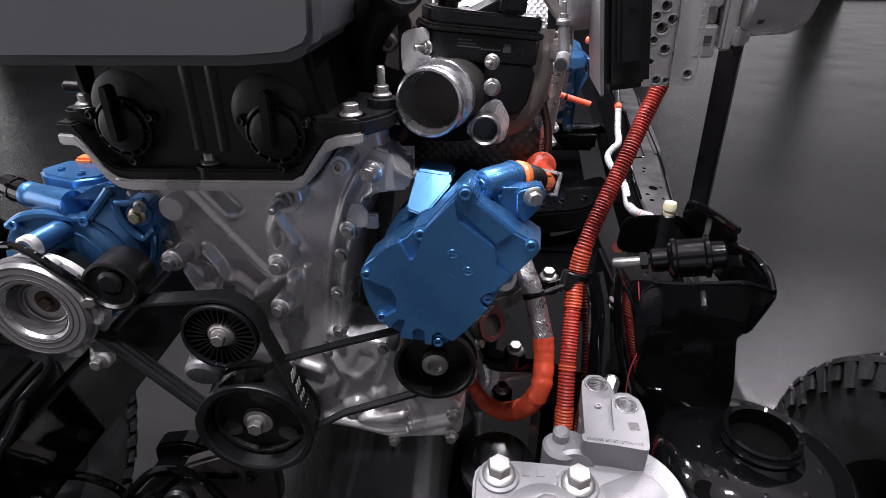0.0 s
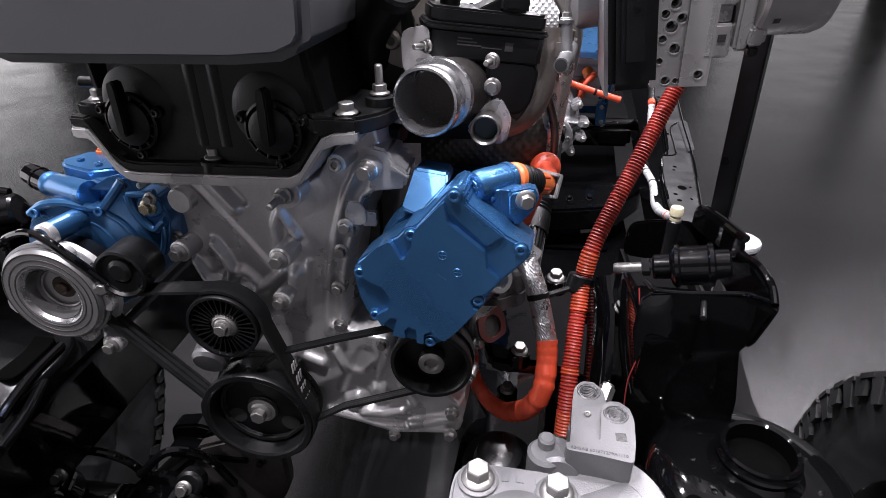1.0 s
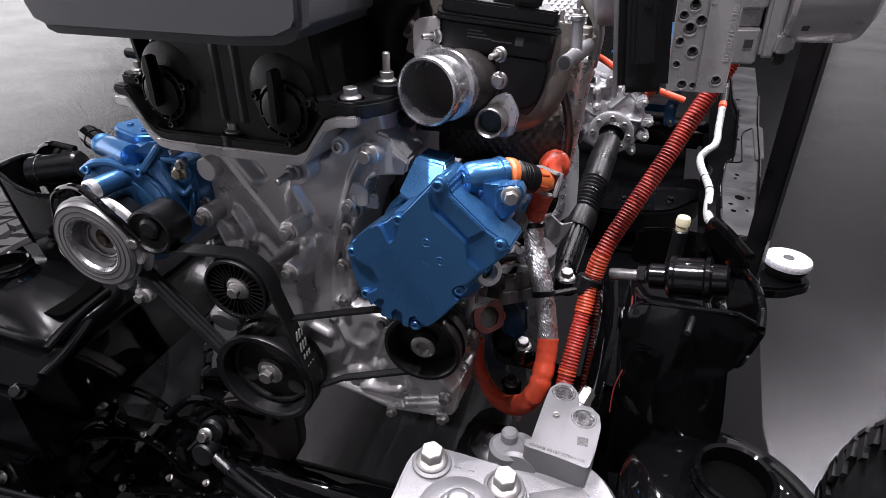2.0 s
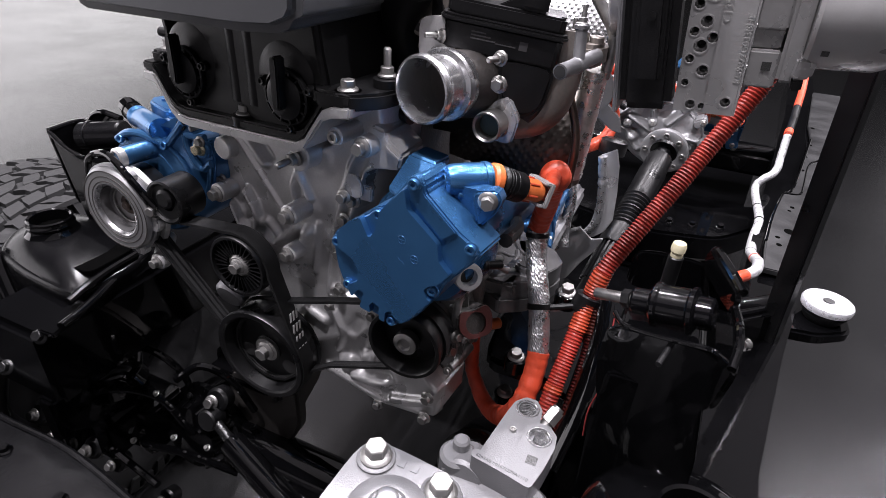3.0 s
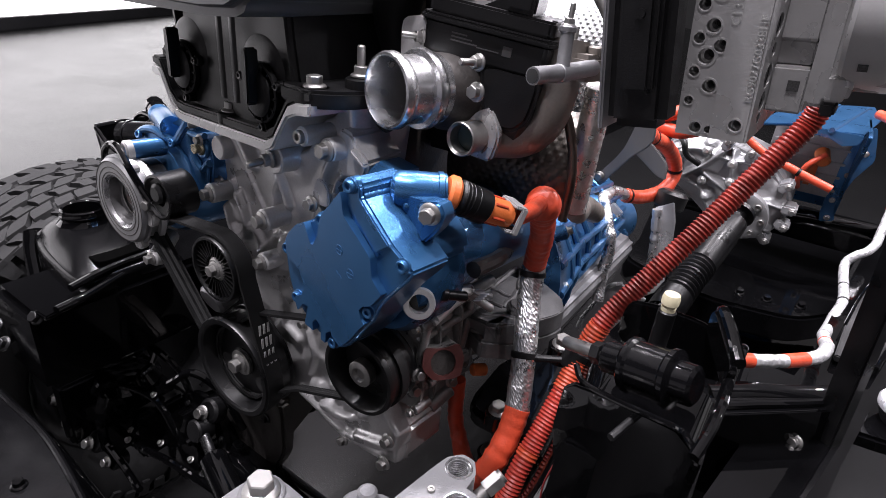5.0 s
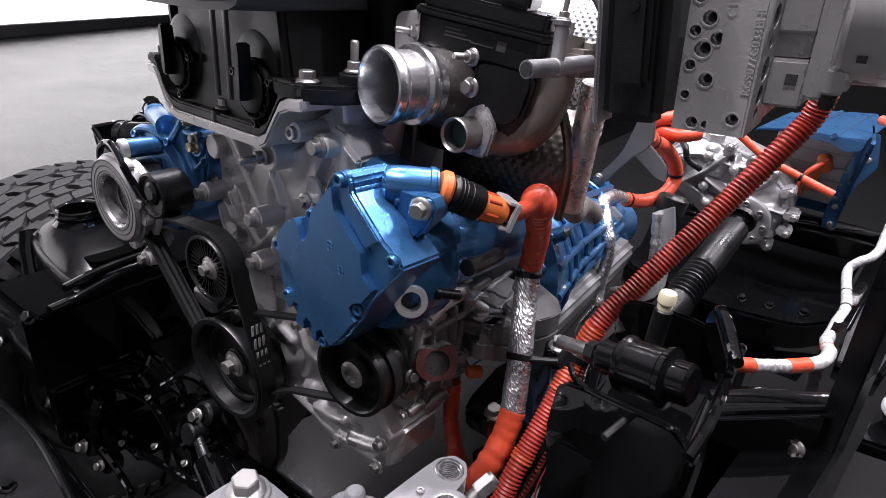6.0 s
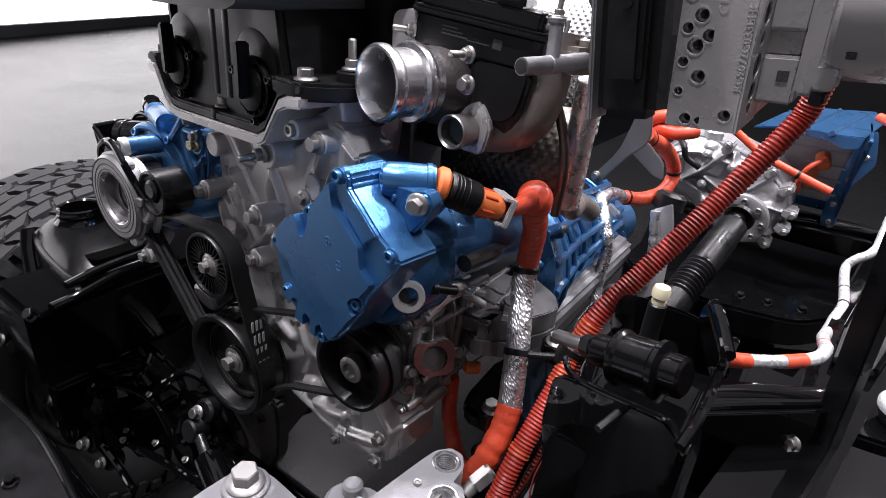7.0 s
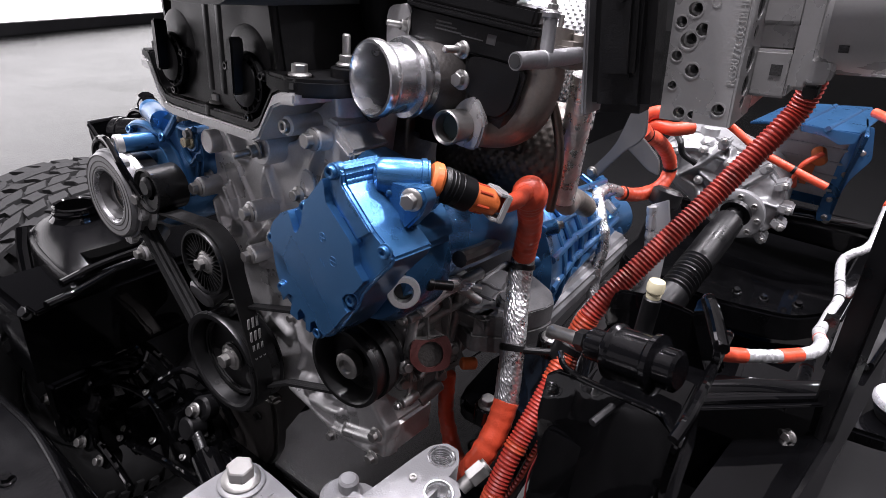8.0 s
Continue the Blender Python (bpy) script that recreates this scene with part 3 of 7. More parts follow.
for ob in (block, timing, valve_cover, seal_flange):
    ob.matrix_basis = ASKEW @ ob.matrix_basis

# grey moulded cover over the top of the engine
lip = [(-0.392, 1.3), (-0.39, 1.215), (-0.383, 1.198), (-0.365, 1.191), (-0.172, 1.192), (-0.134, 1.195), (-0.115, 1.203), (-0.108, 1.214), (-0.106, 1.245), (-0.11, 1.3)]
cover = thing("engine_cover", (-0.4, 0.6, 1.19), "smooth grey satin plastic cover above the engine", "engine cover")
part("shell", prism([(x, z - 0.003) for x, z in lip], 0.43, 0.9, "y", 0.009, 5), PLASTIC_GREY, cover)
part("rear_skirt", prism([(-0.36, 1.2), (-0.15, 1.2), (-0.135, 1.215), (-0.135, 1.29), (-0.36, 1.29)], 0.89, 0.93, "y", 0.006), PLASTIC, cover, "black rubber edge skirt")

# ---- belt drive ----
def pulley_dish(parent, x, z, r, y0, depth, mat, hub, n=48):
    return part("pulley", lathe([(hub, depth * 0.45), (r * 0.62, depth * 0.5), (r * 0.8, depth * 0.55), (r * 0.86, 0.002), (r * 0.9, 0), (r * 0.985, 0), (r, 0.002),
                                 (r, 0.006), (r * 0.95, 0.008), (r * 0.95, depth - 0.004), (r, depth - 0.002), (r, depth), (hub, depth)],
                                (x, y0, z), (0, 1, 0), n, False), mat, parent)


crank = pulley_dish(engine, -0.245, 0.76, 0.07, 0.474, 0.045, SATIN, 0.004, 56)
part("hub", lathe([(0.02, 0), (0.02, 0.006), (0.016, 0.008), (0.0, 0.008)], (-0.245, 0.4995, 0.76), (0, -1, 0), 24), SATIN, crank)
part("washer", lathe([(0.018, 0), (0.018, 0.003), (0.015, 0.004), (0, 0.004)], (-0.245, 0.4925, 0.76), (0, -1, 0), 24), STEEL, crank)
bolt(crank, (-0.245, 0.489, 0.76), (0, -1, 0), 0.0135)
# flat black discs stand for the shade in the spoke holes
for a in (-35, 85, 205):
    part("spoke_hole", lathe([(0.011, 0), (0.012, 0.001), (0.0, 0.0015)], (-0.245 + 0.04 * math.cos(radians(a)), 0.4965, 0.76 + 0.04 * math.sin(radians(a))), (0, -1, 0), 18), INK_AND_SHADE, crank)
idler = part("tensioner_pulley", lathe([(0.016, 0.012), (0.036, 0.012), (0.038, 0.0), (0.041, 0.0), (0.042, 0.002), (0.042, 0.026), (0.016, 0.026)], (-0.261, 0.474, 0.898), (0, 1, 0), 48, False), SATIN, engine, "black finned tensioner pulley")
fin = meshed(box(0.0165, 0.0365, -0.0007, 0.0007, -0.005, 0.005), "fin")
for k in range(30):
    place("fin", fin, SATIN, idler, Matrix.Translation((-0.261, 0.482, 0.898)) @ pose(0, 0, 0, 90, 0, 0) @ pose(0, 0, 0, 0, 0, 12 * k))
part("bearing_cap", lathe([(0.0165, 0), (0.0165, 0.004), (0.012, 0.008), (0.0, 0.008)], (-0.261, 0.485, 0.898), (0, -1, 0), 24), STEEL, idler)
bolt(idler, (-0.261, 0.478, 0.898), (0, -1, 0), 0.0105)
part("tensioner_arm", join(rod((-0.272, 0.506, 0.895), (-0.305, 0.512, 0.832), 0.02, 18, 0.004), rod((-0.3, 0.52, 0.84), (-0.3, 0.49, 0.83), 0.022, 18, 0.004)), CAST_DARK, engine)
small = part("guide_pulley", lathe([(0.012, 0.004), (0.023, 0.004), (0.026, 0), (0.029, 0.001), (0.029, 0.04), (0.012, 0.04)], (-0.364, 0.474, 0.96), (0, 1, 0), 40, False), SATIN, engine)
part("hub", lathe([(0.013, 0), (0.013, 0.006), (0.009, 0.009), (0, 0.009)], (-0.362, 0.48, 0.966), (0, -1, 0), 20), SATIN, small)

BELT_A = ([(-0.448 + 0.047 * math.cos(radians(a)), 0.938 + 0.047 * math.sin(radians(a))) for a in range(-40, -250, -14)] +
          [(-0.43, 0.982), (-0.395, 0.955), (-0.375, 0.936), (-0.36, 0.932), (-0.33, 0.936)] +
          [(-0.261 + 0.0445 * math.cos(radians(a)), 0.898 + 0.0445 * math.sin(radians(a))) for a in range(105, -5, -12)] +
          [(-0.245 + 0.0685 * math.cos(radians(a)), 0.76 + 0.0685 * math.sin(radians(a))) for a in range(12, -215, -12)])


def belt_band(path, y0, y1, thick):
    bm = bmesh.new()
    k = len(path)
    rings = []
    for i in range(k):
        a, b = Vector(path[i - 1]), Vector(path[(i + 1) % k])
        t = (b - a).normalized()
        nx = Vector((-t.y, t.x))
        p = Vector(path[i])
        q = p + nx * thick
        ribs = [(p.x, y0, p.y)]
        for j in range(6):   # ribbed face
            w = y0 + (y1 - y0) * (j + 0.5) / 6
            g = p + nx * (0.0013 if j % 2 else 0.0)
            ribs.append((g.x, w, g.y))
        ribs += [(p.x, y1, p.y), (q.x, y1, q.y), (q.x, y0, q.y)]
        rings.append([bm.verts.new(c) for c in ribs])
    for i in range(k):
        a, b = rings[i], rings[(i + 1) % k]
        for j in range(len(a)):
            m = (j + 1) % len(a)
            bm.faces.new((a[j], a[m], b[m], b[j]))
    return bm


belt = part("belt", belt_band(BELT_A, 0.477, 0.499, 0.0035), RUBBER, engine, "black ribbed drive belt")
for k in range(3):   # worn printed marks on the back of the belt
    for j in range(5):
        for w in (0.0, 0.0018):
            part("mark", box(-0.1915 + 0.0034 * j, -0.1905 + 0.0034 * j, 0.4815 + 0.006 * k + w, 0.4823 + 0.006 * k + w, 0.832 - 0.017 * j, 0.846 - 0.017 * j), PALE_INK, belt)
BELT_B = ([(-0.027 + 0.043 * math.cos(radians(a)), 0.866 + 0.043 * math.sin(radians(a))) for a in range(100, -80, -12)] +
          [(-0.14, 0.775), (-0.2, 0.735)] + [(-0.245 + 0.05 * math.cos(radians(a)), 0.76 + 0.05 * math.sin(radians(a))) for a in range(-60, -280, -20)] + [(-0.21, 0.85), (-0.13, 0.878)])
part("belt", belt_band(BELT_B, 0.49, 0.501, 0.0035), RUBBER, engine, "black ribbed drive belt")

# clutch ring on the accessory shaft
RING = material("turned_steel_ring", (0.3, 0.3, 0.305), 0.34, 0.7, 0.05, 40, 0.1, 500, 0.03)
ring = thing("clutch_ring", (-0.448, 0.5, 0.86), "bare aluminium clutch ring on a belt pulley", "pulley")
part("face", lathe([(0.03, 0.03), (0.032, 0.006), (0.037, 0.0), (0.055, 0.0), (0.058, 0.004), (0.058, 0.03)], (-0.448, 0.466, 0.938), (0, 1, 0), 56, False), RING, ring)
part("bore", lathe([(0.0315, 0), (0.029, 0.012), (0.026, 0.014), (0.025, 0.03), (0.0, 0.03)], (-0.448, 0.47, 0.938), (0, 1, 0), 40, False), GREY_CAST, ring)
part("shaft", join(rod((-0.448, 0.5, 0.938), (-0.448, 0.486, 0.938), 0.015, 20, 0.002), rod((-0.448, 0.49, 0.938), (-0.448, 0.48, 0.938), 0.007, 16, 0.002)), COPPER, ring)
for gr in (0.0535, 0.0462, 0.0395):
    part("groove", lathe([(gr - 0.0004, 0.0003), (gr, -0.0004), (gr + 0.0012, -0.0004), (gr + 0.0016, 0.0003)], (-0.448, 0.466, 0.938), (0, 1, 0), 48, False), IRON, ring)
part("chamfer", lathe([(0.0365, -0.0002), (0.0345, 0.0006), (0.0315, 0.0055)], (-0.448, 0.466, 0.938), (0, 1, 0), 56, False), MACHINED, ring)
part("inner_race", lathe([(0.0225, 0), (0.024, -0.001), (0.026, 0.0), (0.026, 0.012)], (-0.448, 0.484, 0.938), (0, 1, 0), 36, False), STEEL, ring)
for a in (62, -8, 200, 290):
    part("clamp_ear", prism(rounded([(-0.448 + rr * math.cos(radians(a + da)), 0.938 + rr * math.sin(radians(a + da))) for rr, da in ((0.054, -12), (0.066, -9), (0.069, 0), (0.066, 9), (0.054, 12))], 3), 0.472, 0.482, "y", 0.002), CAST, ring)
part("bead", lathe([(0.0585, 0.012), (0.0615, 0.013), (0.0615, 0.018), (0.0585, 0.019)], (-0.448, 0.462, 0.938), (0, 1, 0), 48, False), CAST_DARK, ring)
part("pulley", lathe([(0.045, 0.0), (0.049, 0.002), (0.049, 0.03), (0.045, 0.032)], (-0.448, 0.492, 0.938), (0, 1, 0), 48), SATIN, ring)
part("housing", join(lathe([(0.06, 0), (0.062, 0.006), (0.05, 0.016)], (-0.445, 0.487, 0.935), (0, 1, 0), 40), rod((-0.405, 0.49, 0.866), (-0.405, 0.476, 0.866), 0.012, 18, 0.002), rod((-0.388, 0.49, 0.95), (-0.388, 0.476, 0.95), 0.01, 16, 0.002), rod((-0.43, 0.52, 0.878), (-0.402, 0.48, 0.865), 0.012, 12)), CAST, ring)
bolt(ring, (-0.405, 0.476, 0.866), (0, -1, 0), 0.0095)
bolt(ring, (-0.388, 0.476, 0.95), (0.2, -1, 0), 0.0095)
part("hose_bead", sweep(spline([(-0.52, 0.49, 0.95), (-0.5, 0.484, 0.993), (-0.45, 0.476, 1.012), (-0.405, 0.47, 0.985), (-0.382, 0.475, 0.955)], 8), 0.0045, 10), GLOSS, ring)
ring.matrix_basis = Matrix.Translation((-0.002, 0.002, -0.007)) @ ring.matrix_basis

# blue pump motor behind the ring
motor = thing("blue_motor", (-0.45, 0.6, 0.86), "metallic blue painted auxiliary motor bolted beside the engine", "motor")
body = part("housing", lathe([(0.04, 0), (0.07, 0.004), (0.075, 0.012), (0.075, 0.1), (0.06, 0.11)], (-0.45, 0.53, 0.945), (0, 1, 0), 40), BLUE, motor)
part("front_plate", prism(rounded([(-0.503, 0.99), (-0.488, 1.008), (-0.455, 1.012), (-0.42, 1.008), (-0.395, 1.022), (-0.376, 1.05), (-0.366, 1.05), (-0.362, 1.032), (-0.336, 1.03), (-0.33, 1.0), (-0.34, 0.96), (-0.37, 0.935), (-0.42, 0.93), (-0.47, 0.95)], 3, 0.2), 0.534, 0.56, "y", 0.004, 3), BLUE, motor)
for w, pts in ((0.0055, [(-0.5, 0.533, 1.0), (-0.48, 0.533, 1.012), (-0.455, 0.533, 1.016), (-0.435, 0.533, 1.014), (-0.41, 0.533, 1.011), (-0.39, 0.533, 1.028), (-0.373, 0.533, 1.046)]),
               (0.003, [(-0.443, 0.534, 0.997), (-0.419, 0.534, 0.988), (-0.403, 0.534, 0.966), (-0.396, 0.534, 0.945)]),
               (0.003, [(-0.452, 0.534, 0.969), (-0.433, 0.534, 0.964), (-0.422, 0.534, 0.953)]),
               (0.0036, [(-0.407, 0.534, 1.007), (-0.388, 0.534, 0.993), (-0.373, 0.534, 0.968), (-0.362, 0.534, 0.945)]),
               (0.005, [(-0.37, 0.531, 1.031), (-0.369, 0.531, 1.015), (-0.36, 0.531, 0.997), (-0.348, 0.531, 0.989), (-0.337, 0.531, 0.998), (-0.333, 0.531, 1.0)]),
               (0.004, [(-0.37, 0.531, 1.031), (-0.352, 0.531, 1.031), (-0.338, 0.531, 1.034)]),
               (0.003, [(-0.336, 0.531, 1.0), (-0.342, 0.531, 0.975), (-0.352, 0.531, 0.95)])):
    part("rib", sweep(spline(pts, 6), w, 10), BLUE, motor)
part("top_block", join(prism(rounded([(-0.49, 0.59), (-0.477, 0.575), (-0.43, 0.558), (-0.405, 0.57), (-0.405, 0.62), (-0.475, 0.625)], 3, 0.15), 1.02, 1.046, "z", 0.004, 3),
                       prism(rounded([(-0.44, 0.56), (-0.392, 0.54), (-0.375, 0.555), (-0.385, 0.59), (-0.43, 0.61)], 3, 0.15), 1.0, 1.037, "z", 0.004, 3)), BLUE, motor)
part("block_web", prism([(-0.425, 1.03), (-0.395, 1.046), (-0.38, 1.05), (-0.378, 1.03)], 0.54, 0.546, "y", 0.001), BLUE, motor)
for x, y in ((-0.462, 0.588), (-0.43, 0.575), (-0.4, 0.553)):
    bolt(motor, (x, y, 1.0462 if x < -0.41 else 1.0372), (0, 0, 1), 0.0045, "socket", BLUE)
part("port", lathe([(0.0145, 0), (0.0145, 0.05), (0.0138, 0.052), (0.0138, 0.058), (0.0148, 0.06), (0.0148, 0.066)], (-0.423, 0.539, 1.026), (-0.95, 0.31, 0.02), 28), BLUE, motor)
cap = part("end_cap", join(rod((-0.485, 0.559, 1.027), (-0.503, 0.566, 1.03), 0.0132, 24, 0.002), rod((-0.503, 0.566, 1.03), (-0.522, 0.574, 1.034), 0.0122, 10, 0.002), rod((-0.501, 0.5652, 1.0297), (-0.506, 0.5672, 1.0307), 0.0142, 24, 0.001)), GLOSS, motor)
part("barrel", lathe([(0.0125, 0), (0.0125, 0.05), (0.016, 0.062)], (-0.447, 0.487, 0.998), (0.18, 1, 0), 26), BLUE, motor)
part("bush", lathe([(0.0132, 0), (0.0132, 0.008), (0.01, 0.01), (0.007, 0.006), (0, 0.004)], (-0.4455, 0.494, 0.998), (-0.18, -1, 0), 24), CAST, motor)
part("lug", rod((-0.349, 0.545, 1.017), (-0.349, 0.53, 1.017), 0.0145, 22, 0.002), BLUE, motor)
bolt(motor, (-0.349, 0.53, 1.017), (0, -1, 0), 0.0095, "hex", BRASSY)
bolt(motor, (-0.34, 0.525, 1.03), (0, -1, 0), 0.007)
bolt(motor, (-0.409, 0.53, 1.009), (0, -1, 0.2), 0.0058, "socket", BLUE)
bolt(motor, (-0.49, 0.53, 1.003), (0, -1, 0.2), 0.0058, "socket", BLUE)
part("hole", lathe([(0.0065, 0), (0.0065, 0.002), (0, 0.002)], (-0.376, 0.5325, 1.042), (0, -1, 0), 18), INK_AND_SHADE, motor)
part("connector", box(-0.462, -0.44, 0.612, 0.63, 1.03, 1.052, 0.003), ORANGE_DK, motor, "orange plug")

# ---- motor generator with its blue cover ----
mgu = thing("motor_generator", (-0.02, 0.55, 0.93), "metallic blue motor generator with flat bolted cover", "motor")
FACE = [(0.004, 1.0965), (0.0105, 1.0905), (0.011, 1.082), (0.046, 1.0545), (0.058, 1.0485), (0.069, 1.041), (0.065, 1.033), (0.0443, 1.008), (0.035, 0.995), (0.0285, 0.979), (0.0199, 0.968), (0.009, 0.951), (-0.0049, 0.935),
        (-0.0146, 0.928), (-0.0266, 0.926), (-0.0461, 0.928), (-0.0607, 0.9345), (-0.072, 0.9405), (-0.081, 0.9465), (-0.0875, 0.956), (-0.0925, 0.969), (-0.0955, 0.984), (-0.0965, 0.996), (-0.0955, 1.005), (-0.092, 1.011), (-0.0798, 1.0215), (-0.0655, 1.034), (-0.0519, 1.0422), (-0.043, 1.0525), (-0.0345, 1.054), (-0.0045, 1.091)]
yaw = Matrix.Translation((-0.02, 0.432, 1.0)) @ pose(0, 0, 0, 0, 0, -7.5) @ Matrix.Translation((0.02, -0.432, -1.0))


def mgu_part(name, bm, mat=BLUE, parent=None, label=""):
    bm.transform(yaw)
    return part(name, bm, mat, parent or mgu, label)


mcover = mgu_part("cover", prism(FACE, 0.4365, 0.478, "y", 0.0022, 3))
FRONT = [(-0.0075, 1.0822), (-0.0052, 1.075), (-0.0046, 1.0695), (-0.0029, 1.0633), (0.0294, 1.0401), (0.0316, 1.0232), (0.0434, 1.0131), (0.0314, 0.9977), (0.0219, 0.9929), (0.0176, 0.9871), (0.0209, 0.979), (0.0254, 0.9775), (0.0179, 0.9681), (0.007, 0.9523), (-0.0065, 0.9368),
         (-0.0156, 0.9402), (-0.0202, 0.9465), (-0.0266, 0.9415), (-0.0276, 0.9295), (-0.0343, 0.9303), (-0.0343, 0.9452), (-0.0417, 0.9484), (-0.0465, 0.9424), (-0.0454, 0.9335), (-0.0593, 0.9349), (-0.0532, 0.956), (-0.0607, 0.9555), (-0.0695, 0.9439),
         (-0.0754, 0.9556), (-0.0617, 0.9651), (-0.0603, 0.9762), (-0.0651, 0.9889), (-0.0849, 0.9965), (-0.0855, 1.012), (-0.0808, 1.0198), (-0.0685, 1.0322), (-0.0563, 1.0394), (-0.0475, 1.0225), (-0.0441, 1.0224), (-0.0377, 1.0336), (-0.0355, 1.044), (-0.033, 1.053)]
mgu_part("front_plate", prism(rounded(FRONT, 3, 0.12), 0.43, 0.4385, "y", 0.0011, 2), BLUE, mcover)
mgu_part("corner_facet", prism([(-0.0022, 1.0708), (0.0302, 1.0425), (0.0455, 1.0545), (0.0112, 1.0812), (0.0105, 1.0895), (0.004, 1.0955), (-0.0035, 1.0905), (-0.006, 1.083)], 0.434, 0.4385, "y", 0.0011), BLUE, mcover)
mgu_part("groove_floor", prism([(-0.006, 1.072), (0.031, 1.039), (0.034, 1.0425), (-0.002, 1.0755)], 0.4355, 0.4385, "y"), BLUE, mcover)
mgu_part("bolt_boss", rod((0.002, 0.4345, 1.0892), (0.002, 0.442, 1.0892), 0.0068, 24, 0.001), BLUE, mcover)
mgu_part("housing", lathe([(0.06, 0), (0.066, 0.01), (0.066, 0.05), (0.058, 0.06), (0.05, 0.065), (0.05, 0.2), (0.04, 0.215)], (-0.025, 0.485, 0.99), (0, 1, 0), 40))
mgu_part("upper_housing", prism(rounded([(-0.03, 1.05), (0.0, 1.074), (0.014, 1.068), (0.046, 1.04), (0.048, 1.02), (-0.05, 1.0), (-0.06, 1.03)], 3), 0.476, 0.53, "y", 0.006))
ledge = prism([(-0.055, 1.08), (-0.022, 1.078), (-0.02, 1.07), (-0.042, 1.046), (-0.06, 1.05)], 0.472, 0.5, "y", 0.002)
for v in ledge.verts:
    v.co.y += (v.co.z - 1.046) * 1.1
mgu_part("sloped_ledge", ledge)
for cx, cz in ((-0.008, 1.032), (0.006, 1.016)):     # cast rings with crosses
    mark = join(sweep([Vector((cx + 0.0042 * math.cos(k * 0.5236), 0.43, cz + 0.0042 * math.sin(k * 0.5236))) for k in range(13)], 0.0004, 6), rod((cx - 0.004, 0.43, cz), (cx + 0.004, 0.43, cz), 0.0004, 6), rod((cx, 0.43, cz - 0.004), (cx, 0.43, cz + 0.004), 0.0004, 6))
    mgu_part("cast_mark", mark, BLUE, mcover)
for k in range(2):
    mgu_part("cast_mark", rod((-0.0115 + 0.004 * k, 0.43, 1.012 - 0.002 * k), (-0.009 + 0.004 * k, 0.43, 1.009 - 0.002 * k), 0.0005, 6), BLUE, mcover)
for x, z in ((0.002, 1.0892), (-0.038, 1.0465), (-0.0895, 1.0005), (-0.077, 0.954), (-0.022, 0.9315), (0.024, 0.987), (0.0595, 1.044)):
    p = yaw @ Vector((x, 0.4335 if z > 1.08 else 0.437, z))
    part("seat", lathe([(0.0066, 0), (0.0066, 0.0012), (0.0056, 0.0016)], p, (0, -1, 0), 18), BLUE, mcover)
    bolt(mcover, p + Vector((0, -0.0012, 0)), (0, -1, 0), 0.0052, "socket", BLUE)
nose = part("terminal_housing", lathe([(0.0, 0.0), (0.0095, 0.0), (0.013, 0.002), (0.0148, 0.0065), (0.0152, 0.02), (0.0145, 0.043)], (0.0155, 0.4615, 1.083), (0.76, 0.645, -0.01), 32), BLUE, mgu)
part("nose_window", lathe([(0.0075, 0), (0.007, 0.0008), (0, 0.0008)], (0.0155, 0.4615, 1.0825), (-0.76, -0.645, 0.01), 24), BLUE, nose)
part("nose_collar", lathe([(0.0145, 0), (0.0162, 0.001), (0.0162, 0.005), (0.0145, 0.006)], (0.0425, 0.4845, 1.0822), (0.76, 0.645, -0.01), 32), BLUE, nose)
part("nose_base", prism(rounded([(0.012, 1.079), (0.03, 1.083), (0.056, 1.084), (0.062, 1.07), (0.05, 1.053), (0.04, 1.056), (0.014, 1.074)], 3, 0.15), 0.459, 0.496, "y", 0.004, 3), BLUE, mgu)
part("nose_rib", rod((0.03, 0.459, 1.0735), (0.052, 0.478, 1.0735), 0.004, 14, 0.001), BLUE, nose)
part("terminal_lug", prism(rounded([(0.046, 1.083), (0.068, 1.089), (0.0735, 1.08), (0.069, 1.067), (0.0555, 1.0505), (0.047, 1.062)], 3, 0.2), 0.452, 0.468, "y", 0.003, 3), BLUE, mgu)
bolt(mgu, (0.0615, 0.451, 1.0785), (0.2, -1, 0), 0.009)
# black disc paints the dark inside of the port
part("port_bore", lathe([(0.0092, 0), (0, 0.0003)], (0.0379, 0.4787, 0.9807), (0.6, -0.74, 0.3), 20), INK_AND_SHADE, mgu)
part("side_port", lathe([(0.0145, 0), (0.0145, 0.03), (0.0135, 0.032), (0.0088, 0.032), (0.0082, 0.02), (0, 0.02)], (0.0255, 0.494, 0.9745), (0.6, -0.74, 0.3), 28), CAST, mgu, "bare aluminium port")

# ---- belt driven compressor with red gasket ----
comp = thing("compressor", (-0.02, 0.6, 0.8), "cast aluminium compressor with black pulley and red gasket", "compressor")
part("body", lathe([(0.03, 0), (0.04, 0.006), (0.041, 0.03), (0.038, 0.035), (0.038, 0.06), (0.043, 0.063), (0.043, 0.075), (0.038, 0.078), (0.038, 0.12), (0.043, 0.125), (0.043, 0.16), (0.03, 0.17)], (-0.027, 0.51, 0.866), (0, 1, 0), 36), COMP, comp)
